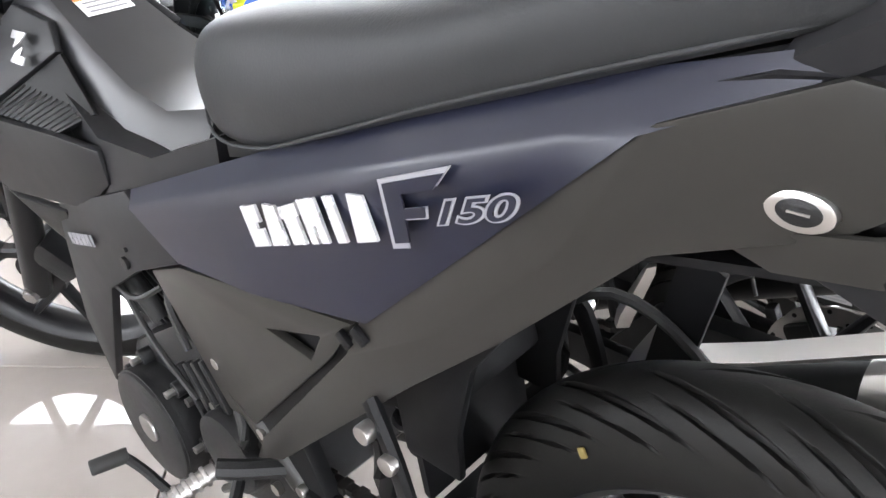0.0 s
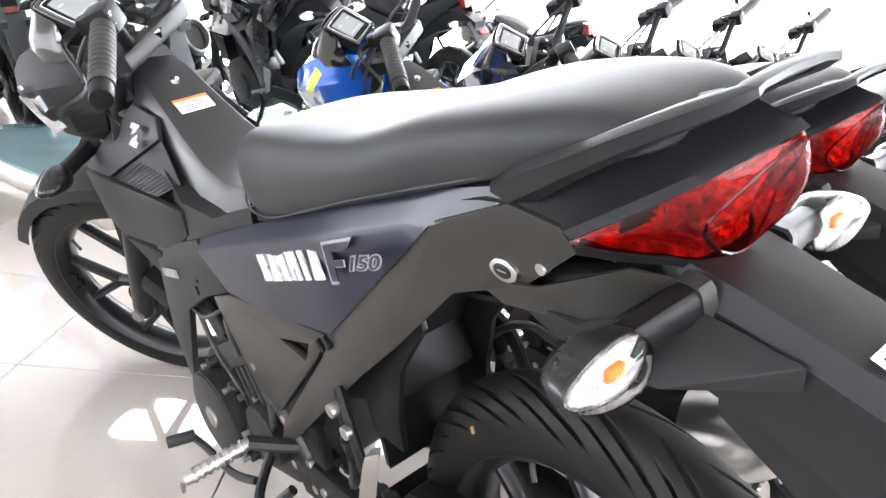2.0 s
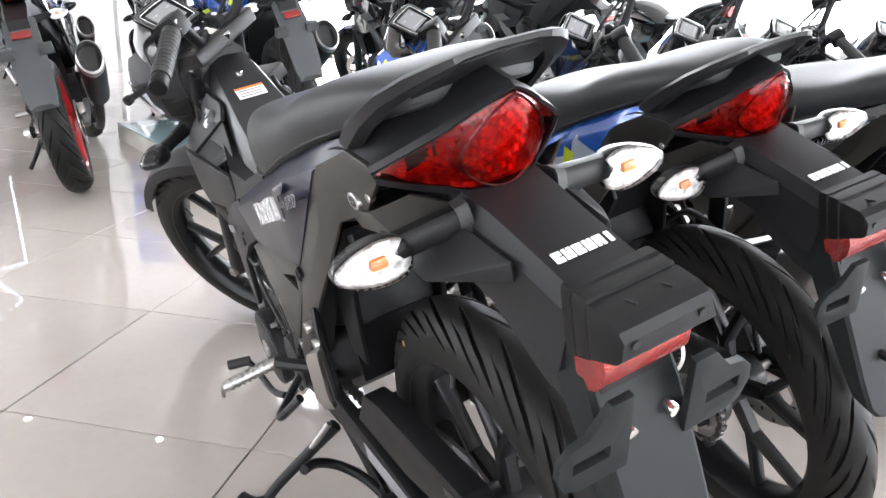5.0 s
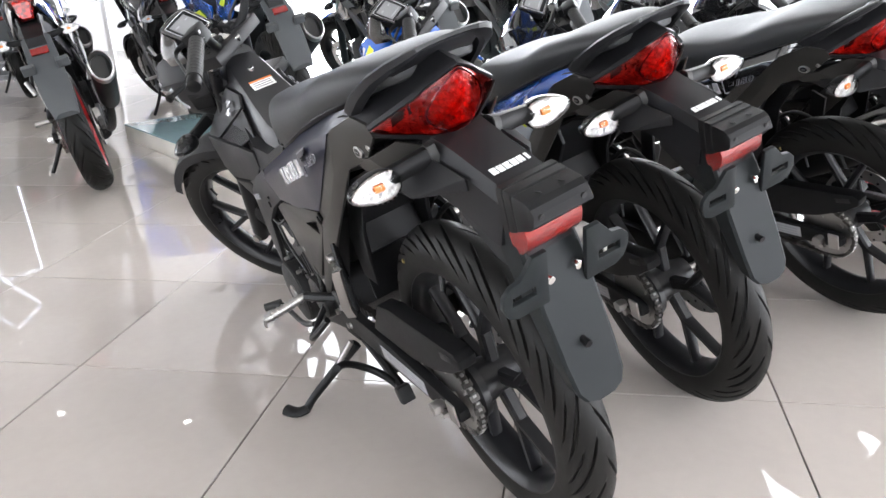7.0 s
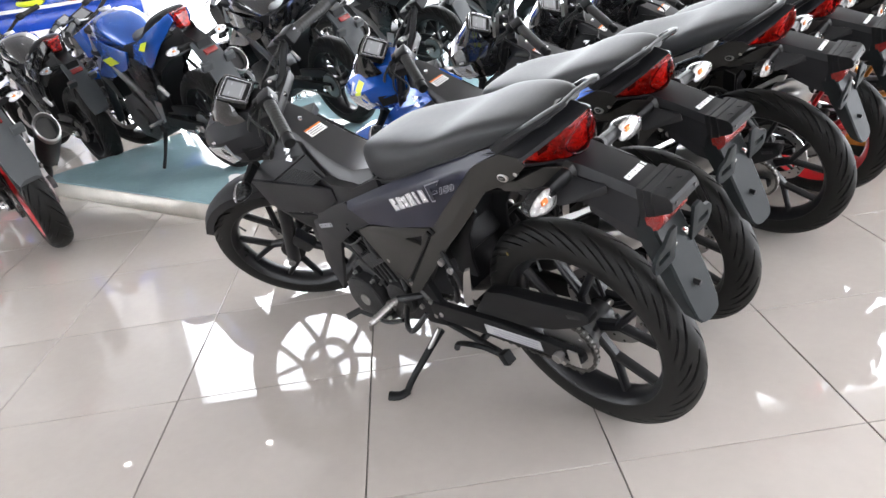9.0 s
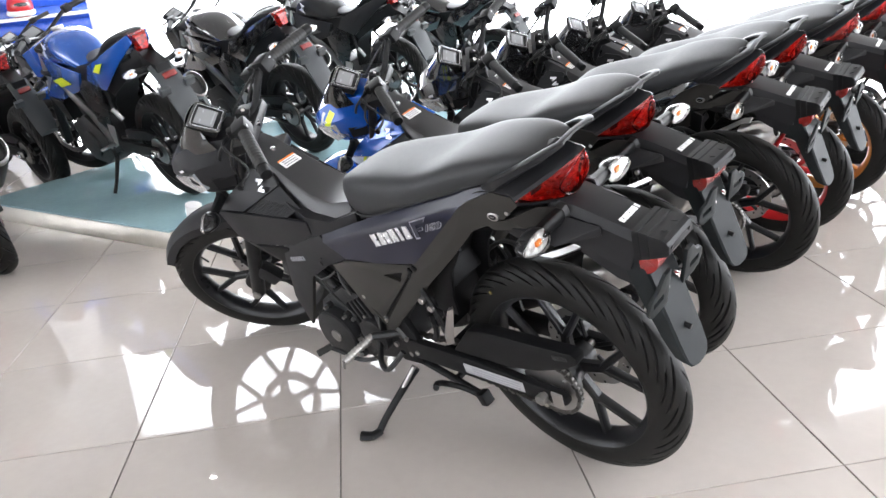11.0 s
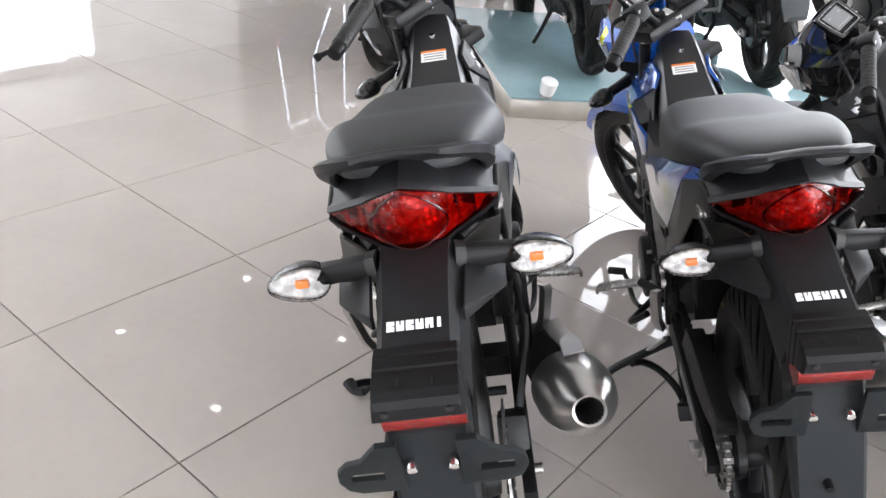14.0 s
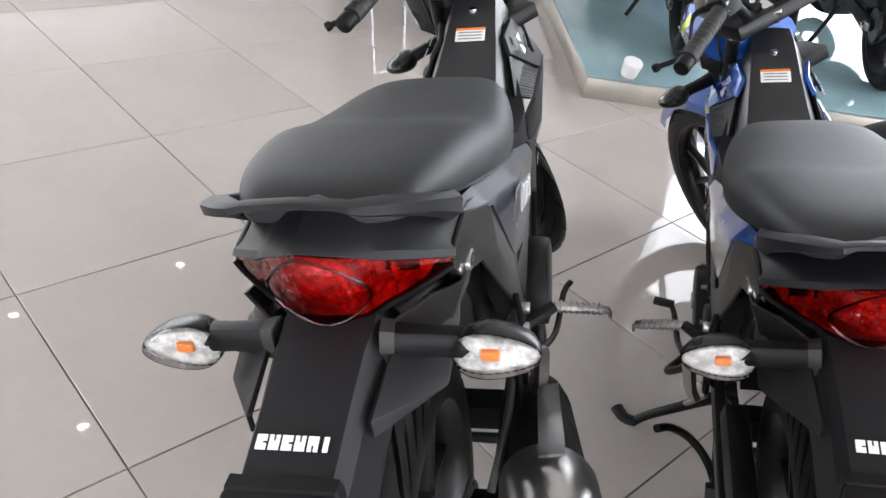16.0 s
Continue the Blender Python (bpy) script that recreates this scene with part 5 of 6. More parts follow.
    def cowl_ring(x, w, zt, zb):
        half = [(w * 0.62, zt), (w * 0.96, zt * 0.42), (w, -0.012), (w * 0.80, zb * 0.62), (w * 0.42, zb)]
        return [HEAD + Vector((x - (0.014 if z < 0 else 0.0), y, z)) for y, z in half] + [HEAD + Vector((x - (0.014 if z < 0 else 0.0), -y, z)) for y, z in reversed(half)]
    part("headlamp_cowl", bevelled(loft([cowl_ring(*r) for r in cowl_rows]), 0.0025, 2, 20), cowl_mat, top, "angular headlamp cowl", S, sharp=22)
    for s in (1, -1):
        lens = bmesh.new()
        loft([[HEAD + Vector((x, s * y, z)) for x, y, z in ring] for ring in (
            [(0.172, 0.094, 0.030), (0.166, 0.088, -0.040), (0.210, 0.066, -0.062), (0.258, 0.044, -0.030), (0.252, 0.056, 0.018)],
            [(0.178, 0.1015, 0.028), (0.172, 0.0955, -0.037), (0.216, 0.0740, -0.058), (0.266, 0.0480, -0.028), (0.259, 0.0610, 0.016)])], True, lens)
        part("headlamp", lens, "clear_lens", top, "clear headlamp", S, sharp=20)
        part("cowl_recess", loft([[HEAD + Vector((x, s * y, z)) for x, y, z in ring] for ring in (
            [(0.060, 0.080, -0.010), (0.130, 0.096, 0.004), (0.140, 0.092, -0.050), (0.085, 0.080, -0.060)], [(0.062, 0.0905, -0.012), (0.130, 0.1022, 0.000), (0.138, 0.0985, -0.046), (0.086, 0.0860, -0.056)])]), "plastic", top, "", S, sharp=20)
        part("cowl_emblem", box((0.022, 0.002, 0.008), tuple(HEAD + Vector((0.205, s * 0.0905, 0.046))), 0.0006, (0, 18, s * -24)), "silver_print", top, "small silver emblem", S)

    def hood():
        """The smoked visor that wraps round the meter."""
        rings = []
        for k in range(21):
            a = radians(-96 + 192 * k / 20)
            c, n = math.cos(a), math.sin(a)
            sq = max(abs(c), abs(n)) ** 0.7
            lx, ly = 0.045 * c / sq, 0.054 * n / sq
            rim = Vector((0.092 + 0.766 * lx, ly, 0.130 + 0.643 * lx))
            foot = Vector((0.078 + 0.138 * c, 0.084 * n, 0.078))
            rings.append([HEAD + foot, HEAD + foot.lerp(rim, 0.5) + Vector((0.012 * c, 0.008 * n, 0.0)), HEAD + rim + Vector((0.004 * c, 0.003 * n, 0.0)), HEAD + rim + Vector((0.004 * c, 0.003 * n, 0.007))])
        bm = loft(rings, False, None, False)
        bmesh.ops.recalc_face_normals(bm, faces=bm.faces)
        bmesh.ops.solidify(bm, geom=list(bm.faces), thickness=0.003)
        return bm
    part("visor_screen", hood(), "gloss_black", top, "dark smoked visor", S, sharp=40)
    at = HEAD + Vector((0.092, 0, 0.126))
    mt = part("meter", box((0.088, 0.106, 0.022), tuple(at), 0.010, (0, -40, 0)), "plastic", top, "black instrument housing", S)
    tilt = Matrix.Translation(at) @ Matrix.Rotation(radians(-40), 4, "Y")
    rim = [(-0.036, -0.046), (0.030, -0.050), (0.041, -0.038), (0.041, 0.038), (0.030, 0.050), (-0.036, 0.046), (-0.044, 0.036), (-0.044, -0.036)]
    part("meter_bezel", tube([(x, y, 0.0118) for x, y in rim + rim[:2]], 0.0042, 8, 3), "gloss_black", mt, "gloss black bezel", S @ tilt)
    part("bezel_edge", tube([(x * 0.88, y * 0.88, 0.0150) for x, y in rim + rim[:2]], 0.0009, 6, 3), "silver_print", mt, "thin silver edge", S @ tilt)
    part("meter_screen", box((0.056, 0.066, 0.003), (0.002, 0, 0.0124), 0.003), "screen", mt, "pale grey display behind protective film", S @ tilt)
    for y, w in ((0.0, 0.050), (-0.021, 0.012), (0.020, 0.014)):
        part("display_mark", box((0.004, w, 0.0006), (-0.018 if w > 0.02 else 0.014, y, 0.0140), 0), "grey_print", mt, "", S @ tilt)
    for k in (-1, 1):
        part("meter_button", rod((-0.037, k * 0.026, 0.011), (-0.037, k * 0.026, 0.0155), 0.005, 12, 0.001), "plastic", mt, "", S @ tilt)
    bar_z = 0.085
    for s in (1, -1):
        a = c0 + Vector((-0.030, s * 0.060, bar_z))
        b = c0 + Vector((-0.085, s * 0.138, 0.158))
        e = c0 + Vector((-0.168, s * 0.290, 0.130))
        part("handlebar", tube([c0 + Vector((0.0, s * 0.015, bar_z)), a, b, e], 0.011, 12), "plastic", top, "black tubular handlebar", S)
        g = part("grip", tube([b.lerp(e, 0.12), e], [0.0175, 0.0165, 0.0165, 0.0175], 16, 6), "soft_rubber", top, "ribbed black rubber grip", S)
        for k in range(10):
            q = b.lerp(e, 0.25 + 0.07 * k)
            q2 = b.lerp(e, 0.275 + 0.07 * k)
            part("grip_ring", rod(q, q2, 0.0182, 16, 0.001), "soft_rubber", g, "", S)
        part("bar_weight", rod(e + (e - b).normalized() * 0.0, e + (e - b).normalized() * 0.030, 0.016, 18, 0.004), "plastic", g, "", S)
        part("switch_box", box((0.045, 0.050, 0.042), tuple(b.lerp(e, 0.02)), 0.008, (0, 10, s * 18)), "plastic", top, "", S)
        part("lever", tube([b + Vector((0.030, 0, -0.005)), b + Vector((0.055, s * 0.040, -0.012)), e + Vector((0.062, -s * 0.035, -0.014)), e + Vector((0.064, s * 0.030, -0.012))], [0.008, 0.006, 0.005, 0.006], 8, 5, 0.6), "plastic", top, "", S)
        part("lever_tip", rod(e + Vector((0.064, s * 0.028, -0.012)), e + Vector((0.064, s * 0.040, -0.012)), 0.009, 10, 0.003), "plastic", top, "", S)
        part("lever_perch", box((0.050, 0.026, 0.026), tuple(b + Vector((0.022, -s * 0.006, -0.004))), 0.006, (0, 0, s * 24)), "plastic", top, "", S)
        for kx, kz in ((-0.020, 0.010), (-0.022, -0.006)):
            part("switch_button", box((0.006, 0.014, 0.009), tuple(b.lerp(e, 0.03) + Vector((kx, s * 0.004, kz))), 0.002, (0, 0, s * 24)), "grey_vinyl", top, "", S)
        part("clamp_bolt", rod(c0 + Vector((-0.004, s * 0.030, bar_z + 0.008)), c0 + Vector((-0.010, s * 0.030, bar_z + 0.020)), 0.0065, 10, 0.0015), "chrome", top, "", S)
        part("bar_clamp", box((0.040, 0.024, 0.034), tuple(c0 + Vector((0.0, s * 0.030, bar_z))), 0.005, (0, -20, 0)), "plastic", top, "", S)
        part("fork_cap", rod(HEAD + AXIS * 0.05 + Vector((0.035, s * 0.078, 0)), HEAD + AXIS * 0.075 + Vector((0.035, s * 0.078, 0)), 0.015, 12, 0.003), "chrome", top, "", S)
        part("cable", tube([b + Vector((0.02, -s * 0.01, 0)), c0 + Vector((0.075, s * 0.085, 0.05)), c0 + Vector((0.060, s * 0.070, -0.08)), c0 + Vector((-0.03, s * 0.06, -0.14))], 0.0042, 6), "soft_rubber", top, "", S)
        part("cable", tube([b + Vector((0.02, -s * 0.02, 0.005)), c0 + Vector((0.050, s * 0.095, 0.02)), c0 + Vector((0.03, s * 0.085, -0.08)), c0 + Vector((-0.06, s * 0.05, -0.14))], 0.0036, 6), "soft_rubber", top, "", S)
        turn_signal(top, tuple(HEAD + Vector((0.175, s * 0.045, -0.100))), tuple(HEAD + Vector((0.205, s * 0.155, -0.110))), s, S, 1, 0.038)
    part("fluid_box", box((0.05, 0.040, 0.036), tuple(c0 + Vector((-0.03, -0.145, 0.135))), 0.006, (0, 8, -18)), "plastic", top, "", S)
    part("ignition_lock", rod(c0 + Vector((0.0, 0, 0.06)), c0 + Vector((-0.012, 0, 0.085)), 0.017, 16, 0.003), "chrome", top, "", S)
    part("steering_nut", rod(HEAD + AXIS * 0.055, HEAD + AXIS * 0.085, 0.014, 6, 0.002), "chrome", top, "", S)
    part("wiring", tube([c0 + Vector((0.10, 0.05, 0.0)), c0 + Vector((0.03, 0.085, -0.03)), c0 + Vector((-0.02, 0.07, -0.11))], 0.009, 8), "soft_rubber", top, "", S)
    return top


def recolour(ob, swaps):
    """Other colours for a copied machine, on the copy's own slots."""
    for o in (ob, *ob.children_recursive):
        if o.type == "MESH" and o.material_slots and o.material_slots[0].material:
            name = o.material_slots[0].material.name
            for part_name, old, mat in swaps:
                if (part_name == "" or o.name.split(".")[0] == part_name) and (old == "" or M[old].name == name):
                    o.material_slots[0].link = "OBJECT"
                    o.material_slots[0].material = M[mat]
                    break
    return ob


# ---- the room ----
floor_base = part("floor", box((20.4, 17.2, 0.04), (-0.15, 1.3, -0.0265), 0), "grout")
tagged(floor_base, "polished cream porcelain tiled showroom floor", "floor", kind="structure")


def slab_wall(name, x0, y0, x1, y1, z0, z1, mat, label):
    return tagged(part(name, box((abs(x1 - x0), abs(y1 - y0), z1 - z0), ((x0 + x1) / 2, (y0 + y1) / 2, (z0 + z1) / 2), 0), mat), label, "wall", kind="structure")


# the south and west glazing is unseen, added to let fill light in
slab_wall("wall_south", -10.2, -7.2, 9.9, -7.0, 0, 0.5, "wall", "low white wall under the added, unseen south glazing")
slab_wall("wall_south_lintel", -10.2, -7.2, 9.9, -7.0, 3.0, 3.2, "wall", "white lintel over the added, unseen south glazing")
slab_wall("wall_west", -10.2, -7.0, -10.0, 5.97, 0, 0.8, "dim_wall", "low grey wall under the added, unseen west glazing")
slab_wall("wall_west_lintel", -10.2, -7.0, -10.0, 5.97, 2.95, 3.22, "dim_wall", "grey lintel over the added, unseen west glazing")
slab_wall("wall_west_front", -10.2, 5.97, -10.0, 9.8, 0, 3.1, "dim_wall", "plain grey painted showroom wall")
for x in (-10.1, -6.8, -3.5, -0.2, 3.1, 6.4, 9.8):
    tagged(part("window_frame", box((0.09, 0.10, 2.5), (x, -7.1, 1.75), 0.004), "window_frame"), "white painted mullion of the added, unseen south glazing", "window frame", kind="structure")
for y in (-3.6, -0.4, 2.8, 5.9):
    tagged(part("window_frame", box((0.10, 0.09, 2.15), (-10.1, y, 1.875), 0.004), "window_frame"), "white painted mullion of the added, unseen west glazing", "window frame", kind="structure")
slab_wall("wall_northwest", -10.0, 9.6, -2.7, 9.8, 0, 7.2, "dim_wall", "plain grey painted showroom wall")
ceil_label = "pale painted showroom ceiling"
tagged(part("ceiling", box((13.2, 13.0, 0.12), (-3.45, -0.65, 3.16), 0), "ceiling"), ceil_label, "ceiling", kind="structure")
tagged(part("ceiling", box((6.75, 11.2, 0.12), (6.525, -1.55, 3.16), 0), "ceiling"), ceil_label, "ceiling", kind="structure")
tagged(part("ceiling", box((20.2, 6.2, 0.12), (-0.15, 6.85, 7.28), 0), "ceiling"), "pale ceiling over the double-height front", "ceiling", kind="structure")
# upstands between the two ceiling heights
slab_wall("wall_upper_south", -10.0, 5.85, 3.15, 5.97, 3.22, 7.22, "wall", "white upper wall over the lower ceiling")
slab_wall("wall_upper_east", 3.15, 4.05, 9.7, 4.17, 3.22, 7.22, "wall", "white upper wall over the lower ceiling")
slab_wall("wall_upper_side", 3.15, 4.17, 3.27, 5.97, 3.22, 7.22, "wall", "white upper wall over the lower ceiling")
slab_wall("wall_upper_west", -10.2, 5.97, -10.0, 9.8, 3.1, 7.22, "dim_wall", "plain grey upper wall")
slab_wall("wall_north", -2.7, 9.6, 9.7, 9.8, 7.0, 7.22, "wall", "white lintel over the glazed front")
slab_wall("wall_east", 9.7, -7.0, 9.9, 4.05, 2.9, 3.1, "wall", "white lintel over the glazed front")
slab_wall("wall_east_upper", 9.7, 4.05, 9.9, 9.8, 7.0, 7.22, "wall", "white lintel over the glazed front")
bd = part("backdrop", box((34, 0.05, 14), (1, 12.5, 5.0), 0), "day_glow")
tagged(bd, "bright overexposed daylight outside the glazing", "backdrop", kind="structure")
bd2 = part("backdrop", box((0.05, 34, 14), (12.5, -4.6, 5.0), 0), "day_glow")
tagged(bd2, "bright overexposed daylight outside the glazing", "backdrop", kind="structure")
# added glowing sheets outside the unseen south and west openings
for size, at in (((34, 0.05, 6), (0, -10.0, 2.0)), ((0.05, 26, 6), (-13.5, -1.0, 2.0))):
    tagged(part("backdrop", box(size, at, 0), "day_glow"), "bright overexposed daylight outside the glazing", "backdrop", kind="structure")
for k in range(7):
    tagged(part("window_frame", box((0.07, 0.09, 7.0), (-2.65 + 2.05 * k, 9.7, 3.5), 0.004), "window_frame"), "white painted mullion of the glazed front", "window frame", kind="structure")
for k in range(6):
    tall = 2.9 if k < 4 else 7.0
    tagged(part("window_frame", box((0.09, 0.07, tall), (9.8, -6.5 + 2.75 * k, tall / 2), 0.004), "window_frame"), "white painted mullion of the glazed front", "window frame", kind="structure")
for z in (1.1, 2.9, 4.6, 6.0):
    tagged(part("window_frame", box((12.4, 0.08, 0.06), (3.5, 9.7, z), 0.004), "window_frame"), "white painted transom of the glazed front", "window frame", kind="structure")

# ceiling lights: a grid of small downlights
for i in range(0, 5):
    for j in range(-3, 3):
        d = new("downlight")
        d.location = (-3.20 + 1.38 * i, 2.17 + 1.38 * j, 3.1)
        tagged(d, "small round recessed ceiling downlight, switched on", "downlight", "downlights in the ceiling grid")
        part("trim", revolve([(0.033, -0.004), (0.050, -0.004), (0.052, 0.004), (0.033, 0.004)], (0, 0, 0), 24), "window_frame", d, "", pose(0, 0, -0.008, 90))
        part("diffuser", rod((0, 0, -0.004), (0, 0, -0.0085), 0.032, 20), "lamp_glow", d)

# ---- the machines ----
BIKE = pose(1.9136, 0.1385, -0.0181, -14.44, 0, 129.39) @ pose(0, 0.004, 0)
main = make_underbone(BIKE, "matt black small sport motorcycle leaning on its side stand")


blue = copy_thing(main, pose(2.254, 0.591, -0.0181, -15.7, 0, 123.7) @ pose(0, 0.004, 0))
black = copy_thing(main, pose(2.785, 1.110, -0.0181, -17.6, 0, 131.6))
red = copy_thing(main, pose(3.125, 1.440, -0.0181, -18.2, 0, 129.8))
gold = copy_thing(main, pose(3.505, 1.767, -0.0181, -17.0, 0, 134.0))
last = copy_thing(main, pose(3.960, 2.200, -0.0181, -16.5, 0, 131.0))
recolour(blue, [("side_cover", "", "blue_side"), ("front_shroud", "", "blue_shroud"), ("upper_shroud", "", "blue"), ("headlamp_cowl", "", "blue_cowl"), ("front_mudguard", "", "blue")])
for bike, alloy in ((black, "alloy_black"), (red, "alloy_red"), (gold, "alloy_gold")):
    recolour(bike, [("rim", "", alloy), ("spoke", "", alloy), ("hub", "", alloy), ("side_cover", "", "gloss_black"), ("front_shroud", "", "gloss_black"), ("headlamp_cowl", "", "gloss_black"), ("model_print_fill", "", "gloss_black")])
for o in [c for c in blue.children_recursive if c.name.split(".")[0] in ("model_print", "model_print_fill", "model_badge")]:
    bpy.data.objects.remove(o)
tagged(blue, "blue and black small sport motorcycle with lime graphics")
tagged(black, "gloss black small sport motorcycle with black wheels")
tagged(red, "gloss black small sport motorcycle with red wheels")
for bike, said in ((blue, "blue painted"), (black, "gloss black"), (red, "gloss black"), (gold, "gloss black")):
    for o in bike.children:
        kind = o.name.split(".")[0]
        if kind == "side_cover":
            tagged(o, said + (" side cover with silver and lime graphics" if bike is blue else " side cover"))
        elif kind == "front_shroud":
            tagged(o, said + (" front shroud with lime bands" if bike is blue else " front shroud"))
tagged(last, "matt black small sport motorcycle at the end of the row")
tagged(gold, "gloss black small sport motorcycle with gold wheels")

# display platform
plat = new("display_platform")
plat.matrix_world = pose(0.37, 2.33, 0.0, 0, 0, 49.5)
tagged(plat, "low display platform with frosted green glass top and steel skirt", "platform")
part("skirt", box((5.0, 1.8, 0.092), (2.5, 0.9, 0.046), 0.004), "platform_side", plat, "brushed steel skirt")
part("glass_top", box((5.0, 1.8, 0.010), (2.5, 0.9, 0.0985), 0.003), "glass_top", plat, "frosted green glass top")

# tall dark panel with zigzag light tubes, mirrored in the polished floor
stage = new("light_panel")
stage.matrix_world = pose(-5.02, 6.08, 0, 0, 0, 46.5)
tagged(stage, "tall dark display panel with zigzag lines of white light tubes", "light panel")
part("panel", box((2.1, 0.06, 3.0), (0.1, 0.04, 1.5), 0.004), "stage_dark", stage, "dark grey panel")
part("foot", box((2.2, 0.30, 0.04), (0.1, 0.06, 0.02), 0.004), "stage_dark", stage)
for line in ([(-0.35, 0.40), (-0.57, 1.00), (-0.32, 2.63), (0.04, 2.46), (-0.04, 1.70), (0.15, 1.05)], [(0.04, 2.46), (0.42, 2.92), (0.72, 2.68), (0.38, 2.27), (0.32, 1.00)], [(0.38, 2.30), (0.81, 2.23), (0.76, 1.20)]):
    for (ua, za), (ub, zb) in zip(line, line[1:]):
        part("light_tube", rod((ua, 0.0, za), (ub, 0.0, zb), 0.010, 8), "led_glow", stage)


# ---- larger naked motorcycles on the platform and behind ----
def make_naked(pose_matrix, label, paint="gloss_black", trim="plastic", wheels="alloy_black", fine=False):
    top = new("motorcycle")
    top.matrix_world = pose_matrix
    tagged(top, label, "motorcycle", "larger motorcycles on display")
    head = Vector((1.03, 0, 0.84))
    S = Matrix.Translation(head) @ Matrix.Rotation(radians(24), 4, AXIS) @ Matrix.Translation(-head)
    rear, front = (0.05, 0, 0.305), (1.345, 0, 0.298)
    rw = wheel("rear_wheel", rear, 0.303, 0.220, 0.062, top, wheels, 5, 0.2, fine=fine, disc_y=-0.085, disc_r=0.10)
    wheel("front_wheel", front, 0.297, 0.222, 0.048, top, wheels, 5, 0.5, matrix=S, fine=fine, disc_y=0.06, disc_r=0.13)
    part("sprocket", disc_teeth(rear, 0.088, 0.085, 38, 0.006), "dull_steel", rw)
    part("chain", chain_mesh(rear, 0.081, (0.56, 0, 0.32), 0.030, 0.088), "chain", top)
    for s in (1, -1):
        part("swing_arm", slab([(0.56, 0.29), (0.56, 0.36), (0.03, 0.335), (0.01, 0.305), (0.03, 0.28)], s * 0.098, s * 0.122, 0.006), "frame_grey" if s < 0 else "plastic", top)
        part("frame_beam", tube([(0.99, s * 0.05, 0.80), (0.82, s * 0.13, 0.68), (0.62, s * 0.135, 0.52), (0.52, s * 0.115, 0.34)], [0.040, 0.034, 0.030, 0.034], 10, 5, 0.5), "frame_grey", top, "grey frame beam")
        part("heel_plate", slab([(0.50, 0.46), (0.42, 0.44), (0.47, 0.32), (0.53, 0.30)], s * 0.120, s * 0.126, 0.001), "dull_steel", top)
        part("foot_peg", rod((0.50, s * 0.13, 0.33), (0.50, s * 0.22, 0.33), 0.011, 10, 0.002), "dull_steel", top)
        part("passenger_hanger", tube([(0.36, s * 0.10, 0.66), (0.30, s * 0.13, 0.55), (0.24, s * 0.135, 0.50)], 0.010, 8), "plastic", top)
        part("passenger_peg", rod((0.24, s * 0.13, 0.50), (0.27, s * 0.15, 0.57), 0.012, 10, 0.002), "dull_steel", top)
        part("subframe", tube([(0.62, s * 0.09, 0.62), (0.30, s * 0.085, 0.74), (-0.02, s * 0.06, 0.84)], 0.013, 8), "plastic", top)
        part("tail_cowl", shell([(0.46, s * 0.135, 0.72), (0.40, s * 0.125, 0.80), (0.12, s * 0.105, 0.885), (-0.07, s * 0.06, 0.945), (-0.08, s * 0.055, 0.90), (0.10, s * 0.10, 0.79), (0.30, s * 0.125, 0.66)], [(0, 1, 2, 5, 6), (2, 3, 4, 5)], 0.012, 0.004, 10), paint, top, "painted tail cowl")
        part("tank_shroud", shell([(1.02, s * 0.10, 0.72), (0.98, s * 0.125, 0.86), (0.70, s * 0.145, 0.80), (0.52, s * 0.135, 0.76), (0.60, s * 0.14, 0.66), (0.86, s * 0.15, 0.60), (1.14, s * 0.13, 0.60)], [(0, 1, 2, 5, 6), (2, 3, 4, 5)], 0.014, 0.004, 8), paint, top, "painted tank shroud")
        part("shroud_flash", shell([(0.88, s * 0.154, 0.72), (0.74, s * 0.152, 0.74), (0.66, s * 0.150, 0.70), (0.80, s * 0.155, 0.68)], [(0, 1, 2, 3)], 0.003, 0.0), "lime" if paint == "blue" else "frame_grey", top)
        part("tail_flash", shell([(0.33, s * 0.1345, 0.775), (0.27, s * 0.1300, 0.812), (0.20, s * 0.1240, 0.820), (0.27, s * 0.1330, 0.765)], [(0, 1, 2, 3)], 0.003, 0.0), "lime" if paint == "blue" else "frame_grey", top)
        turn_signal(top, (-0.13, s * 0.03, 0.765), (-0.13, s * 0.150, 0.775), s)
        turn_signal(top, tuple(head + Vector((0.10, s * 0.08, -0.10))), tuple(head + Vector((0.11, s * 0.175, -0.11))), s, S, 1)
        part("fork_tube", rod(head + AXIS * 0.06 + Vector((0.04, s * 0.09, 0)), Vector((front[0] - 0.12, s * 0.09, 0.54)), 0.019, 14), "steel", top, "", S)
        part("fork_leg", rod(head - AXIS * 0.22 + Vector((0.04, s * 0.09, 0)), Vector((front[0], s * 0.085, front[2] - 0.02)), 0.027, 16, 0.004), "alloy_black", top, "", S)
        a, b, e = head + Vector((0.0, s * 0.06, 0.12)), head + Vector((-0.06, s * 0.20, 0.17)), head + Vector((-0.13, s * 0.34, 0.165))
        part("handlebar", tube([head + Vector((0, 0, 0.115)), a, b, e], 0.011, 10), "alloy_black", top, "", S)
        part("grip", tube([b.lerp(e, 0.15), e], [0.0175, 0.0175], 14, 3), "soft_rubber", top, "black rubber grip", S)
        part("switch_box", box((0.05, 0.05, 0.045), tuple(b), 0.008, (0, 0, s * 20)), "plastic", top, "", S)
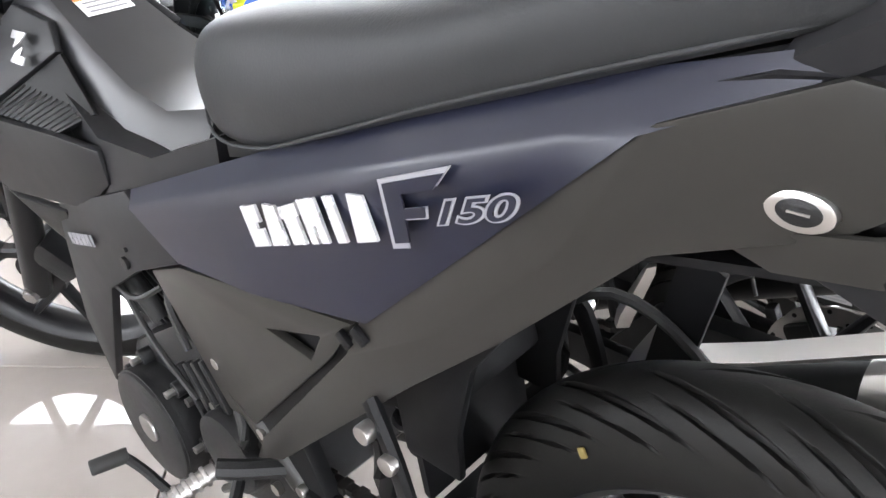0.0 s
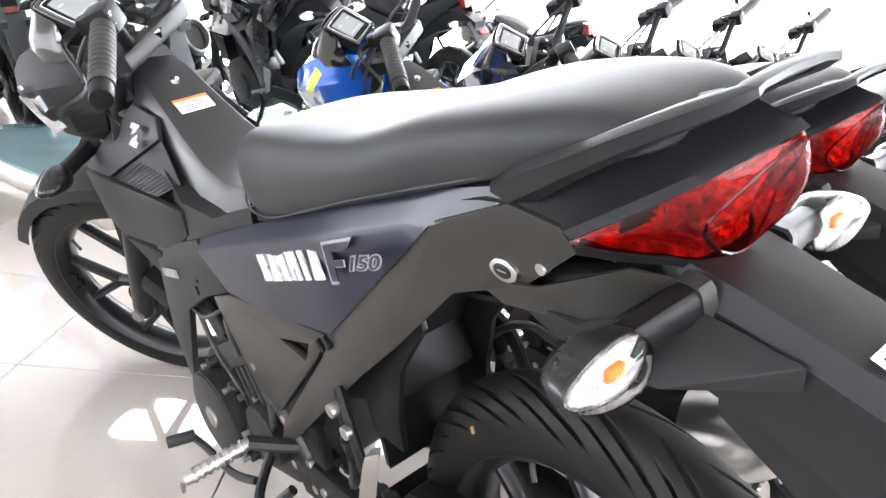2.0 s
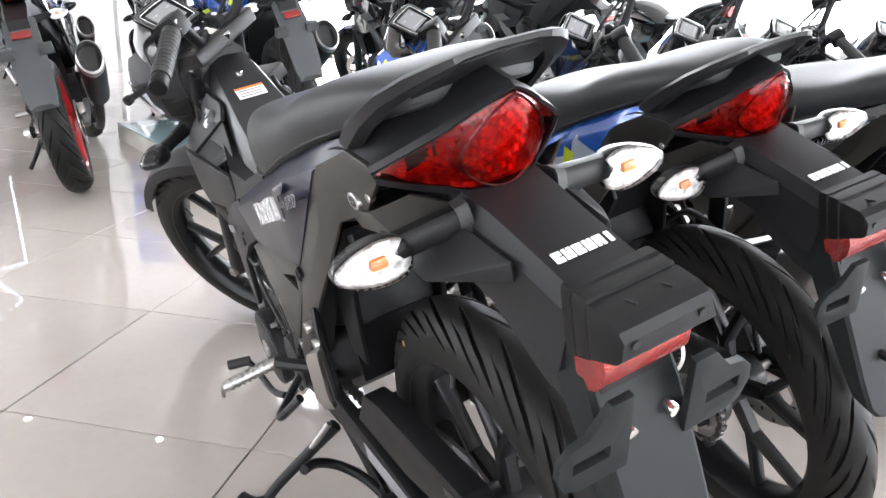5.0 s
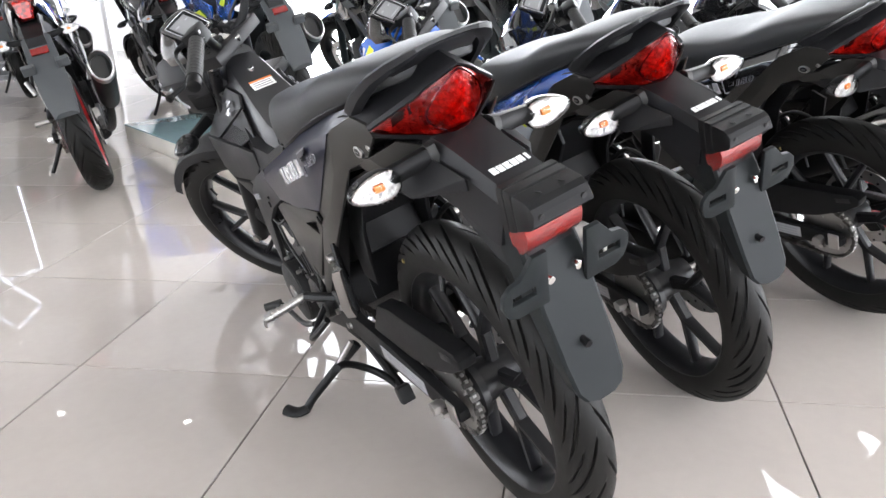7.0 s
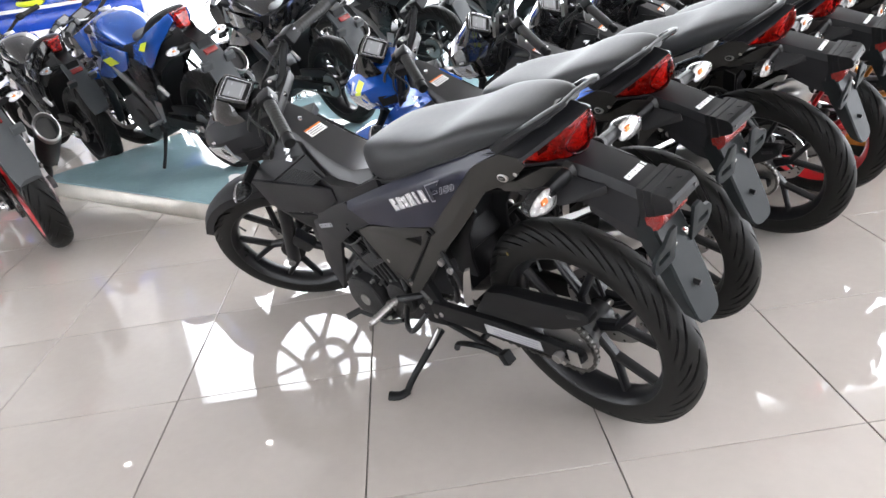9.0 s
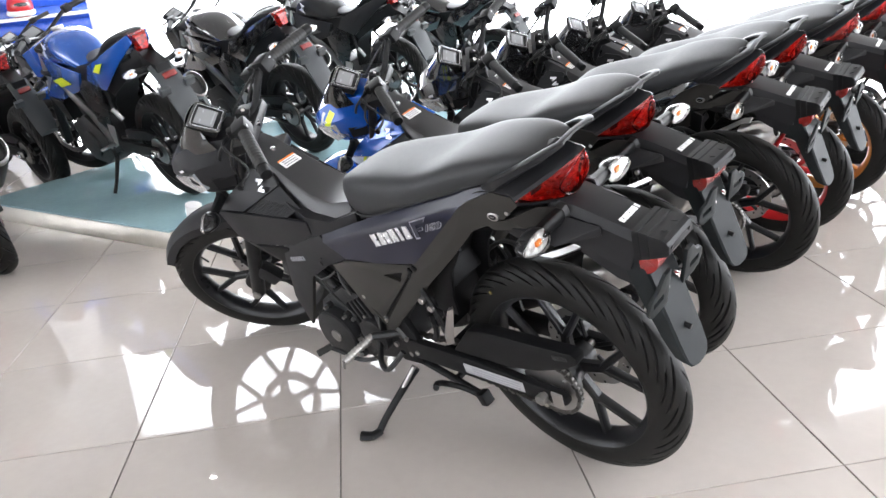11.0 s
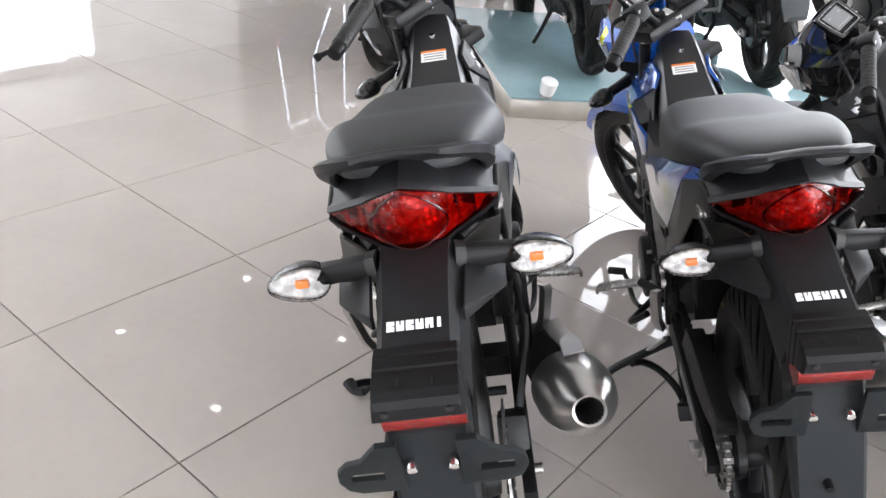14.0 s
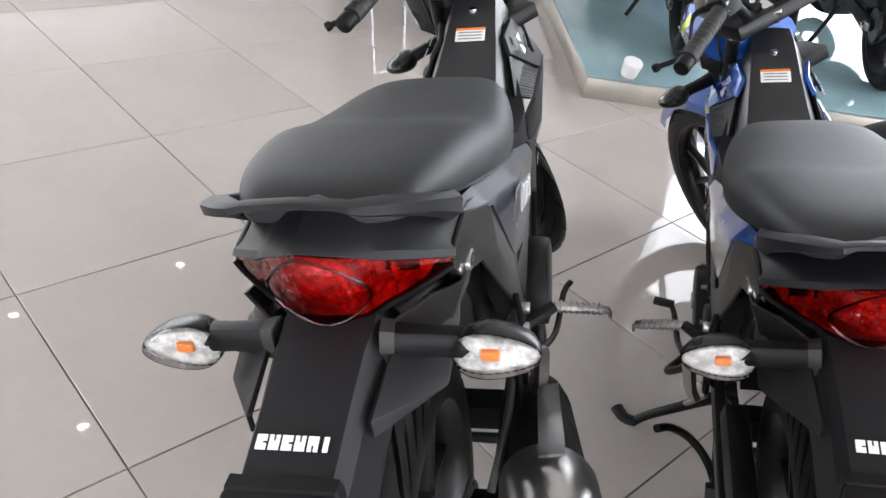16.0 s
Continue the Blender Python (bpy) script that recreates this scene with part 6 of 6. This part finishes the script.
        part("lever", tube([b + Vector((0.03, 0, 0)), b + Vector((0.06, s * 0.05, -0.01)), e + Vector((0.05, 0, -0.015))], 0.006, 8), "alloy_black", top, "", S)
        part("cable", tube([b, head + Vector((0.10, s * 0.08, 0.06)), head + Vector((0.05, s * 0.05, -0.10))], 0.005, 6), "soft_rubber", top, "", S)
        part("radiator_guard", shell([(1.10, s * 0.13, 0.60), (0.92, s * 0.14, 0.58), (0.96, s * 0.11, 0.44), (1.08, s * 0.10, 0.46)], [(0, 1, 2, 3)], 0.010, 0.003), "plastic", top)
    rows = [(1.00, 0.86, 0.075, 0.10), (0.94, 0.945, 0.11, 0.12), (0.84, 0.985, 0.135, 0.135), (0.72, 0.975, 0.135, 0.14), (0.60, 0.92, 0.11, 0.135), (0.52, 0.86, 0.075, 0.12), (0.46, 0.825, 0.06, 0.10)]
    tk = part("fuel_tank", loft([[(x, wb, 0.76), (x, wb * 1.05, z - 0.07), (x, w * 0.8, z - 0.015), (x, w * 0.3, z), (x, -w * 0.3, z), (x, -w * 0.8, z - 0.015), (x, -wb * 1.05, z - 0.07), (x, -wb, 0.76)] for x, z, w, wb in rows]), paint, top, "rounded fuel tank", sharp=60)
    md = tk.modifiers.new("soft", "SUBSURF")
    md.levels = md.render_levels = 1
    part("filler_cap", rod((0.86, 0, 0.975), (0.86, 0, 0.992), 0.035, 20, 0.004), "dull_steel", top)
    st = part("seat", loft([[(x, w, z - 0.05), (x, w, z - 0.015), (x, w * 0.6, z), (x, -w * 0.6, z), (x, -w, z - 0.015), (x, -w, z - 0.05)] for x, z, w in ((0.52, 0.86, 0.06), (0.44, 0.845, 0.10), (0.30, 0.855, 0.13), (0.20, 0.885, 0.12), (0.17, 0.935, 0.105), (0.02, 0.965, 0.09), (-0.06, 0.965, 0.06))]), "vinyl", top, "stepped black vinyl seat", sharp=60)
    md = st.modifiers.new("soft", "SUBSURF")
    md.levels = md.render_levels = 1
    part("tail_lamp", loft([[(x, w, z1), (x, -w, z1), (x, -w * 0.6, z0), (x, w * 0.6, z0)] for x, z1, z0, w in ((-0.04, 0.945, 0.86, 0.05), (-0.085, 0.940, 0.85, 0.045), (-0.10, 0.925, 0.86, 0.032))]), "red_lens", top, "upright red tail lamp", sharp=40)
    part("under_tail", loft([[(x, w, z1), (x, -w, z1), (x, -w, z0), (x, w, z0)] for x, z1, z0, w in ((0.30, 0.76, 0.70, 0.07), (0.05, 0.84, 0.77, 0.06), (-0.10, 0.83, 0.76, 0.045), (-0.20, 0.78, 0.74, 0.04))]), "plastic", top)
    part("rear_mudguard", loft([[(x, w, z), (x, w * 0.5, z + 0.016), (x, -w * 0.5, z + 0.016), (x, -w, z), (x + 0.012, -w, z - 0.006), (x + 0.012, w, z - 0.006)] for x, z, w in ((-0.16, 0.775, 0.062), (-0.22, 0.70, 0.066), (-0.27, 0.60, 0.068), (-0.305, 0.50, 0.064), (-0.32, 0.44, 0.052))]), "mudguard_grey", top, "long grey plastic mudguard", sharp=30)
    part("reflector", box((0.012, 0.075, 0.032), (-0.232, 0, 0.722), 0.003, (0, 38, 0)), "red_reflex", top, "red rear reflector")
    for s in (1, -1):
        part("plate_bracket", slab([(-0.010, -0.014), (0.030, -0.014), (0.030, 0.014), (-0.010, 0.014)], s * 0.045, s * 0.100, 0.003), "mudguard_grey", top, "", Matrix.Translation((-0.262, 0, 0.668)) @ Matrix.Rotation(radians(62), 4, "Y"))
        # black bar standing for the dark of an open slot
        part("bracket_slot", slab([(-0.002, -0.0045), (0.034, -0.0045), (0.034, 0.0045), (-0.002, 0.0045)], s * 0.062, s * 0.092, 0.001), "plastic", top, "", Matrix.Translation((-0.262, 0, 0.668)) @ Matrix.Rotation(radians(62), 4, "Y"))
    part("engine_block", slab([(0.90, 0.36), (0.92, 0.27), (0.86, 0.19), (0.60, 0.20), (0.50, 0.28), (0.54, 0.42), (0.70, 0.46)], -0.12, 0.12, 0.02), "engine", top)
    part("engine_cover", rod((0.78, 0.115, 0.31), (0.78, 0.155, 0.31), 0.085, 30, 0.012), "engine", top)
    part("engine_cover", rod((0.74, -0.115, 0.32), (0.74, -0.165, 0.32), 0.095, 30, 0.012), "engine", top)
    part("cylinder", box((0.16, 0.16, 0.26), (0.84, 0, 0.52), 0.015, (0, 22, 0)), "engine", top)
    part("radiator", box((0.035, 0.24, 0.22), (1.00, 0, 0.55), 0.005, (0, -18, 0)), "engine", top)
    part("air_box", loft([[(x, w, z1), (x, -w, z1), (x, -w * 0.9, z0), (x, w * 0.9, z0)] for x, z1, z0, w in ((0.95, 0.80, 0.62, 0.10), (0.72, 0.78, 0.56, 0.125), (0.52, 0.80, 0.50, 0.12), (0.36, 0.80, 0.60, 0.10))]), "plastic", top, "black air box under the tank", sharp=30)
    for s in (1, -1):
        part("side_panel", shell([(0.62, s * 0.138, 0.66), (0.50, s * 0.138, 0.73), (0.36, s * 0.128, 0.70), (0.40, s * 0.122, 0.54), (0.47, s * 0.124, 0.43), (0.58, s * 0.130, 0.40), (0.53, s * 0.146, 0.58)], [(0, 1, 6), (1, 2, 3, 6), (3, 4, 5, 6), (5, 0, 6)], 0.010, 0.003, 8), "sheen_plastic", top, "black side panel")
        part("engine_side", slab([(0.94, 0.44), (0.97, 0.30), (0.88, 0.20), (0.70, 0.18), (0.58, 0.24), (0.60, 0.40), (0.74, 0.50)], s * 0.100, s * 0.138, 0.012), "engine", top)
        part("frame_casting", slab([(0.60, 0.52), (0.50, 0.50), (0.43, 0.40), (0.46, 0.28), (0.56, 0.26), (0.61, 0.36)], s * 0.100, s * 0.124, 0.008), "engine", top, "cast frame plate at the swing arm")
        for bx, bz in ((0.55, 0.45), (0.52, 0.33), (0.58, 0.30)):
            part("frame_bolt", rod((bx, s * 0.122, bz), (bx, s * 0.131, bz), 0.011, 12, 0.002), "dull_steel", top)
        part("tail_underside", shell([(0.36, s * 0.110, 0.70), (0.12, s * 0.085, 0.80), (-0.08, s * 0.048, 0.87), (-0.12, s * 0.040, 0.79), (0.06, s * 0.070, 0.73), (0.30, s * 0.095, 0.62)], [(0, 1, 4, 5), (1, 2, 3, 4)], 0.008, 0.002, 8), "plastic", top)
    part("rear_caliper", box((0.075, 0.034, 0.055), (0.135, -0.100, 0.345), 0.008, (0, 20, 0)), "dull_steel", top)
    part("axle_adjuster", box((0.070, 0.014, 0.036), (0.045, 0.128, 0.306), 0.004), "dull_steel", top, "zinc chain adjuster")
    part("axle_nut", rod((0.05, 0.13, 0.305), (0.05, 0.152, 0.305), 0.016, 6, 0.002), "chrome", top)
    part("rear_shock", rod((0.44, 0, 0.38), (0.40, 0, 0.66), 0.03, 14), "engine", top)
    part("inner_mudguard", loft([[(x, 0.07, z), (x, -0.07, z), (x + 0.01, -0.07, z + 0.006), (x + 0.01, 0.07, z + 0.006)] for x, z in ((0.40, 0.40), (0.38, 0.56), (0.28, 0.66), (0.12, 0.70), (-0.05, 0.74))]), "plastic", top)
    part("chain_guard", slab([(0.34, 0.42), (0.10, 0.43), (0.0, 0.41), (0.10, 0.37), (0.34, 0.37)], 0.085, 0.110, 0.005), "plastic", top)
    part("header_pipe", tube([(0.92, -0.04, 0.48), (1.00, -0.06, 0.36), (0.93, -0.09, 0.22), (0.70, -0.12, 0.17), (0.48, -0.15, 0.24), (0.34, -0.175, 0.36)], 0.022, 12), "engine", top)
    mf = part("muffler", loft([[Vector((x, y, z)) + Vector((0.45, 0, 0.89)) * (r * math.sin(a)) + Vector((0, 1, 0)) * (r * 0.72 * math.cos(a)) for a in [2 * math.pi * k / 24 for k in range(24)]] for x, y, z, r in ((0.36, -0.175, 0.35, 0.035), (0.30, -0.185, 0.39, 0.070), (0.02, -0.205, 0.54, 0.080), (-0.03, -0.208, 0.568, 0.078))]), "plastic", top, "black oval muffler")
    part("muffler_cap", loft([[Vector((x, y, z)) + Vector((0.45, 0, 0.89)) * (r * math.sin(a)) + Vector((0, 1, 0)) * (r * 0.72 * math.cos(a)) for a in [2 * math.pi * k / 24 for k in range(24)]] for x, y, z, r in ((-0.02, -0.207, 0.562, 0.081), (-0.05, -0.210, 0.578, 0.078), (-0.054, -0.210, 0.581, 0.070), (-0.03, -0.208, 0.568, 0.062), (-0.02, -0.207, 0.563, 0.060))], False), "dull_steel", mf, "bright steel end ring", sharp=30)
    # solid black plug in place of the shade inside the open pipe
    part("muffler_bore", rod((0.0, -0.205, 0.553), (-0.032, -0.208, 0.569), 0.054, 24), "soft_rubber", mf)
    part("side_stand", tube([(0.58, 0.12, 0.24), (0.56, 0.19, 0.13), (0.55, 0.245, 0.055)], [0.014, 0.011, 0.011], 10), "plastic", top, "black side stand, folded out")
    rings = []
    for k in range(13):
        a = radians(20 + 118 * k / 12)
        w = 0.066 * (1 - 0.3 * abs(k - 6) / 6)
        c, d = Vector(front), Vector((math.cos(a), 0, math.sin(a)))
        rings.append([c + d * 0.285 + Vector((0, w, 0)), c + d * 0.318 + Vector((0, w * 0.8, 0)), c + d * 0.326, c + d * 0.318 - Vector((0, w * 0.8, 0)), c + d * 0.285 - Vector((0, w, 0)), c + d * 0.312])
    part("front_mudguard", loft(rings), paint, top, "front mudguard", S, sharp=50)
    part("headlamp", loft([[head + Vector(p) for p in r] for r in ([(0.08, 0.10, 0.08), (0.08, -0.10, 0.08), (0.10, -0.09, -0.12), (0.10, 0.09, -0.12)], [(0.17, 0.09, 0.06), (0.17, -0.09, 0.06), (0.20, -0.075, -0.10), (0.20, 0.075, -0.10)], [(0.20, 0.05, 0.03), (0.20, -0.05, 0.03), (0.22, -0.045, -0.08), (0.22, 0.045, -0.08)])]), paint, top, "headlamp cowl", S, sharp=30)
    part("headlamp_lens", loft([[head + Vector(p) for p in r] for r in ([(0.185, 0.07, 0.02), (0.185, -0.07, 0.02), (0.21, -0.06, -0.085), (0.21, 0.06, -0.085)], [(0.222, 0.05, 0.012), (0.222, -0.05, 0.012), (0.234, -0.04, -0.07), (0.234, 0.04, -0.07)])]), "clear_lens", top, "clear headlamp", S, sharp=30)
    mt = part("meter", box((0.09, 0.14, 0.03), tuple(head + Vector((0.10, 0, 0.13))), 0.01, (0, -45, 0)), "plastic", top, "", S)
    part("meter_screen", box((0.06, 0.10, 0.004), tuple(head + Vector((0.088, 0, 0.142))), 0.003, (0, -45, 0)), "screen", mt, "", S)
    for z in (0.07, -0.09):
        part("fork_clamp", box((0.08, 0.23, 0.03), tuple(head + AXIS * z + Vector((0.02, 0, 0))), 0.006, (0, -26, 0)), "alloy_black", top, "", S)
    return top


def standing(x, y, turn=129.5, z=0.0, lean=11.0):
    return pose(x, y, z, -lean, 0, turn)


blue_naked = make_naked(standing(0.418, 2.995, 130.4, 0.104, 12.3), "metallic blue naked motorcycle on the display platform", "blue")
for s in (1, -1):
    mark = slab([(0.030, 0.050), (-0.030, 0.012), (0.004, 0.006), (-0.030, -0.046), (0.040, -0.008), (0.004, 0.004)], 0.0, 0.003, 0.0006)
    bmesh.ops.transform(mark, matrix=Matrix.Translation((0.80, 0.149, 0.895)) @ Matrix.Rotation(radians(14), 4, "X"), verts=mark.verts)
    part("tank_emblem", mark if s > 0 else mirrored(mark), "silver_print", blue_naked, "pale emblem on the tank")
black_naked = copy_thing(blue_naked, standing(1.09, 3.70, 128.5, 0.104, 12.5))
PAINTED = ("fuel_tank", "tank_shroud", "tail_cowl", "front_mudguard", "headlamp")


def in_black(bike, label, paint="gloss_black", wheels=""):
    recolour(bike, [(n, "", paint) for n in PAINTED] + [("shroud_flash", "", "frame_grey"), ("tail_flash", "", paint)] + ([(n, "", wheels) for n in ("rim", "spoke", "hub")] if wheels else []))
    return tagged(bike, label)


in_black(black_naked, "black naked motorcycle on the display platform")
in_black(copy_thing(blue_naked, standing(-0.41, 2.32, 124.0, 0.0, 12.0)), "black naked motorcycle with red wheels on the tiled floor", "gloss_black", "alloy_red")
for x, y, turn, paint, z in ((1.80, 4.72, 131, "matte_black", 0.104), (2.75, 5.55, 130, "gloss_black", 0.0), (-0.72, 4.05, 129, "gloss_black", 0.0), (-1.80, 4.25, 128, "gloss_black", 0.0), (-0.75, 5.45, 128, "matte_black", 0.0), (0.75, 7.0, 130, "gloss_black", 0.0), (-3.0, 5.3, 126, "gloss_black", 0.0), (-3.5, 4.4, 126, "blue", 0.0)):
    b = copy_thing(blue_naked, standing(x, y, turn, z))
    if paint == "blue":
        tagged(b, "metallic blue naked motorcycle in the row behind")
    else:
        in_black(b, "black naked motorcycle in the row behind", paint)

# blue slatted display wall with helmets
rack = new("display_rack")
rack.matrix_world = pose(-2.15, 7.05, 0, 0, 0, 18)
tagged(rack, "blue slatted display wall with a white shelf", "display rack")
part("back_panel", box((1.9, 0.06, 1.25), (0, 0, 1.475), 0.004), "counter_blue", rack, "glossy blue panel")
for k in range(8):
    part("slat", box((1.9, 0.022, 0.135), (0, -0.042, 0.94 + 0.148 * k), 0.004), "counter_blue", rack)
part("shelf", box((1.9, 0.34, 0.03), (0, -0.20, 1.07), 0.004), "window_frame", rack, "white shelf")
for s in (1, -1):
    part("end_post", box((0.05, 0.10, 2.12), (s * 0.97, 0, 1.06), 0.004), "window_frame", rack, "white upright post")


def helmet(m, mats, label):
    h = new("helmet")
    h.matrix_world = m
    tagged(h, label, "helmet")
    bm = bmesh.new()
    bmesh.ops.create_uvsphere(bm, u_segments=24, v_segments=16, radius=0.125)
    bmesh.ops.scale(bm, vec=(1.12, 0.95, 1.02), verts=bm.verts)
    bmesh.ops.bisect_plane(bm, geom=list(bm.verts) + list(bm.edges) + list(bm.faces), plane_co=(0, 0, -0.10), plane_no=(0, 0, 1), clear_inner=True)
    bmesh.ops.translate(bm, vec=(0, 0, 0.10), verts=bm.verts)
    part("shell", bm, mats[0], h)
    part("visor", half_ball((0.012, 0, 0.115), (0.134, 0.105, 0.055), 1, 0.45), "gloss_black", h)
    part("chin_bar", tube([(-0.01, 0.108, 0.045), (0.10, 0.075, 0.035), (0.138, 0, 0.033), (0.10, -0.075, 0.035), (-0.01, -0.108, 0.045)], 0.026, 10), mats[1], h)
    part("stripe", tube([(-0.137, 0, 0.10), (-0.08, 0, 0.203), (0.0, 0, 0.230), (0.08, 0, 0.208)], 0.012, 8, 5, 3.0), mats[1], h)
    return h


for k, (a, b, lab) in enumerate((("alloy_red", "white_vinyl", "red and white full-face helmet on the shelf"), ("gloss_black", "lime", "black and lime full-face helmet on the shelf"), ("white_vinyl", "alloy_red", "white and red full-face helmet on the shelf"))):
    helmet(rack.matrix_world @ pose(0.35 - 0.42 * k, -0.22, 1.085, 0, 0, -80), (a, b), lab)

# small cup-shaped fitting on the platform's corner
cup = new("spot_lamp")
cup.matrix_world = pose(0.47, 2.47, 0.1035)
tagged(cup, "small cream spot lamp fitting on the platform", "lamp")
part("body", rod((0, 0, 0.02), (0.015, -0.01, 0.085), 0.034, 20, 0.006, 0.042), "white_vinyl", cup)
part("base", rod((0, 0, 0), (0, 0, 0.025), 0.030, 16, 0.003), "dull_steel", cup)

# ---- floor tiles, laid last ----
TILE = 0.6
tile_bm = bmesh.new()
made = bmesh.ops.create_cube(tile_bm, size=1.0)["verts"]
bmesh.ops.scale(tile_bm, vec=(TILE - 0.0035, TILE - 0.0035, 0.006), verts=made)
bevelled(tile_bm, 0.0012, 1, 30)
tile_mesh = bpy.data.meshes.new("tile")
tile_bm.to_mesh(tile_mesh)
tile_bm.free()
tile_mesh.materials.append(M["tile"])
rest = bmesh.new()
for i in range(-17, 16):
    for j in range(-12, 16):
        x, y = (i + 0.5) * TILE, (j + 0.5) * TILE
        if -4.2 <= x <= 4.9 and -2.0 <= y <= 7.2:
            t = new("tile", tile_mesh)
            t.location = (x, y, -0.003)
            t.parent = floor_base
        else:
            made = bmesh.ops.create_cube(rest, size=1.0)["verts"]
            bmesh.ops.transform(rest, matrix=Matrix.Translation((x, y, -0.003)) @ Matrix.Diagonal((TILE - 0.0035, TILE - 0.0035, 0.006, 1)), verts=made)
far_tiles = part("far_tiles", rest, "tile", floor_base)
tagged(far_tiles, kind="stuff")
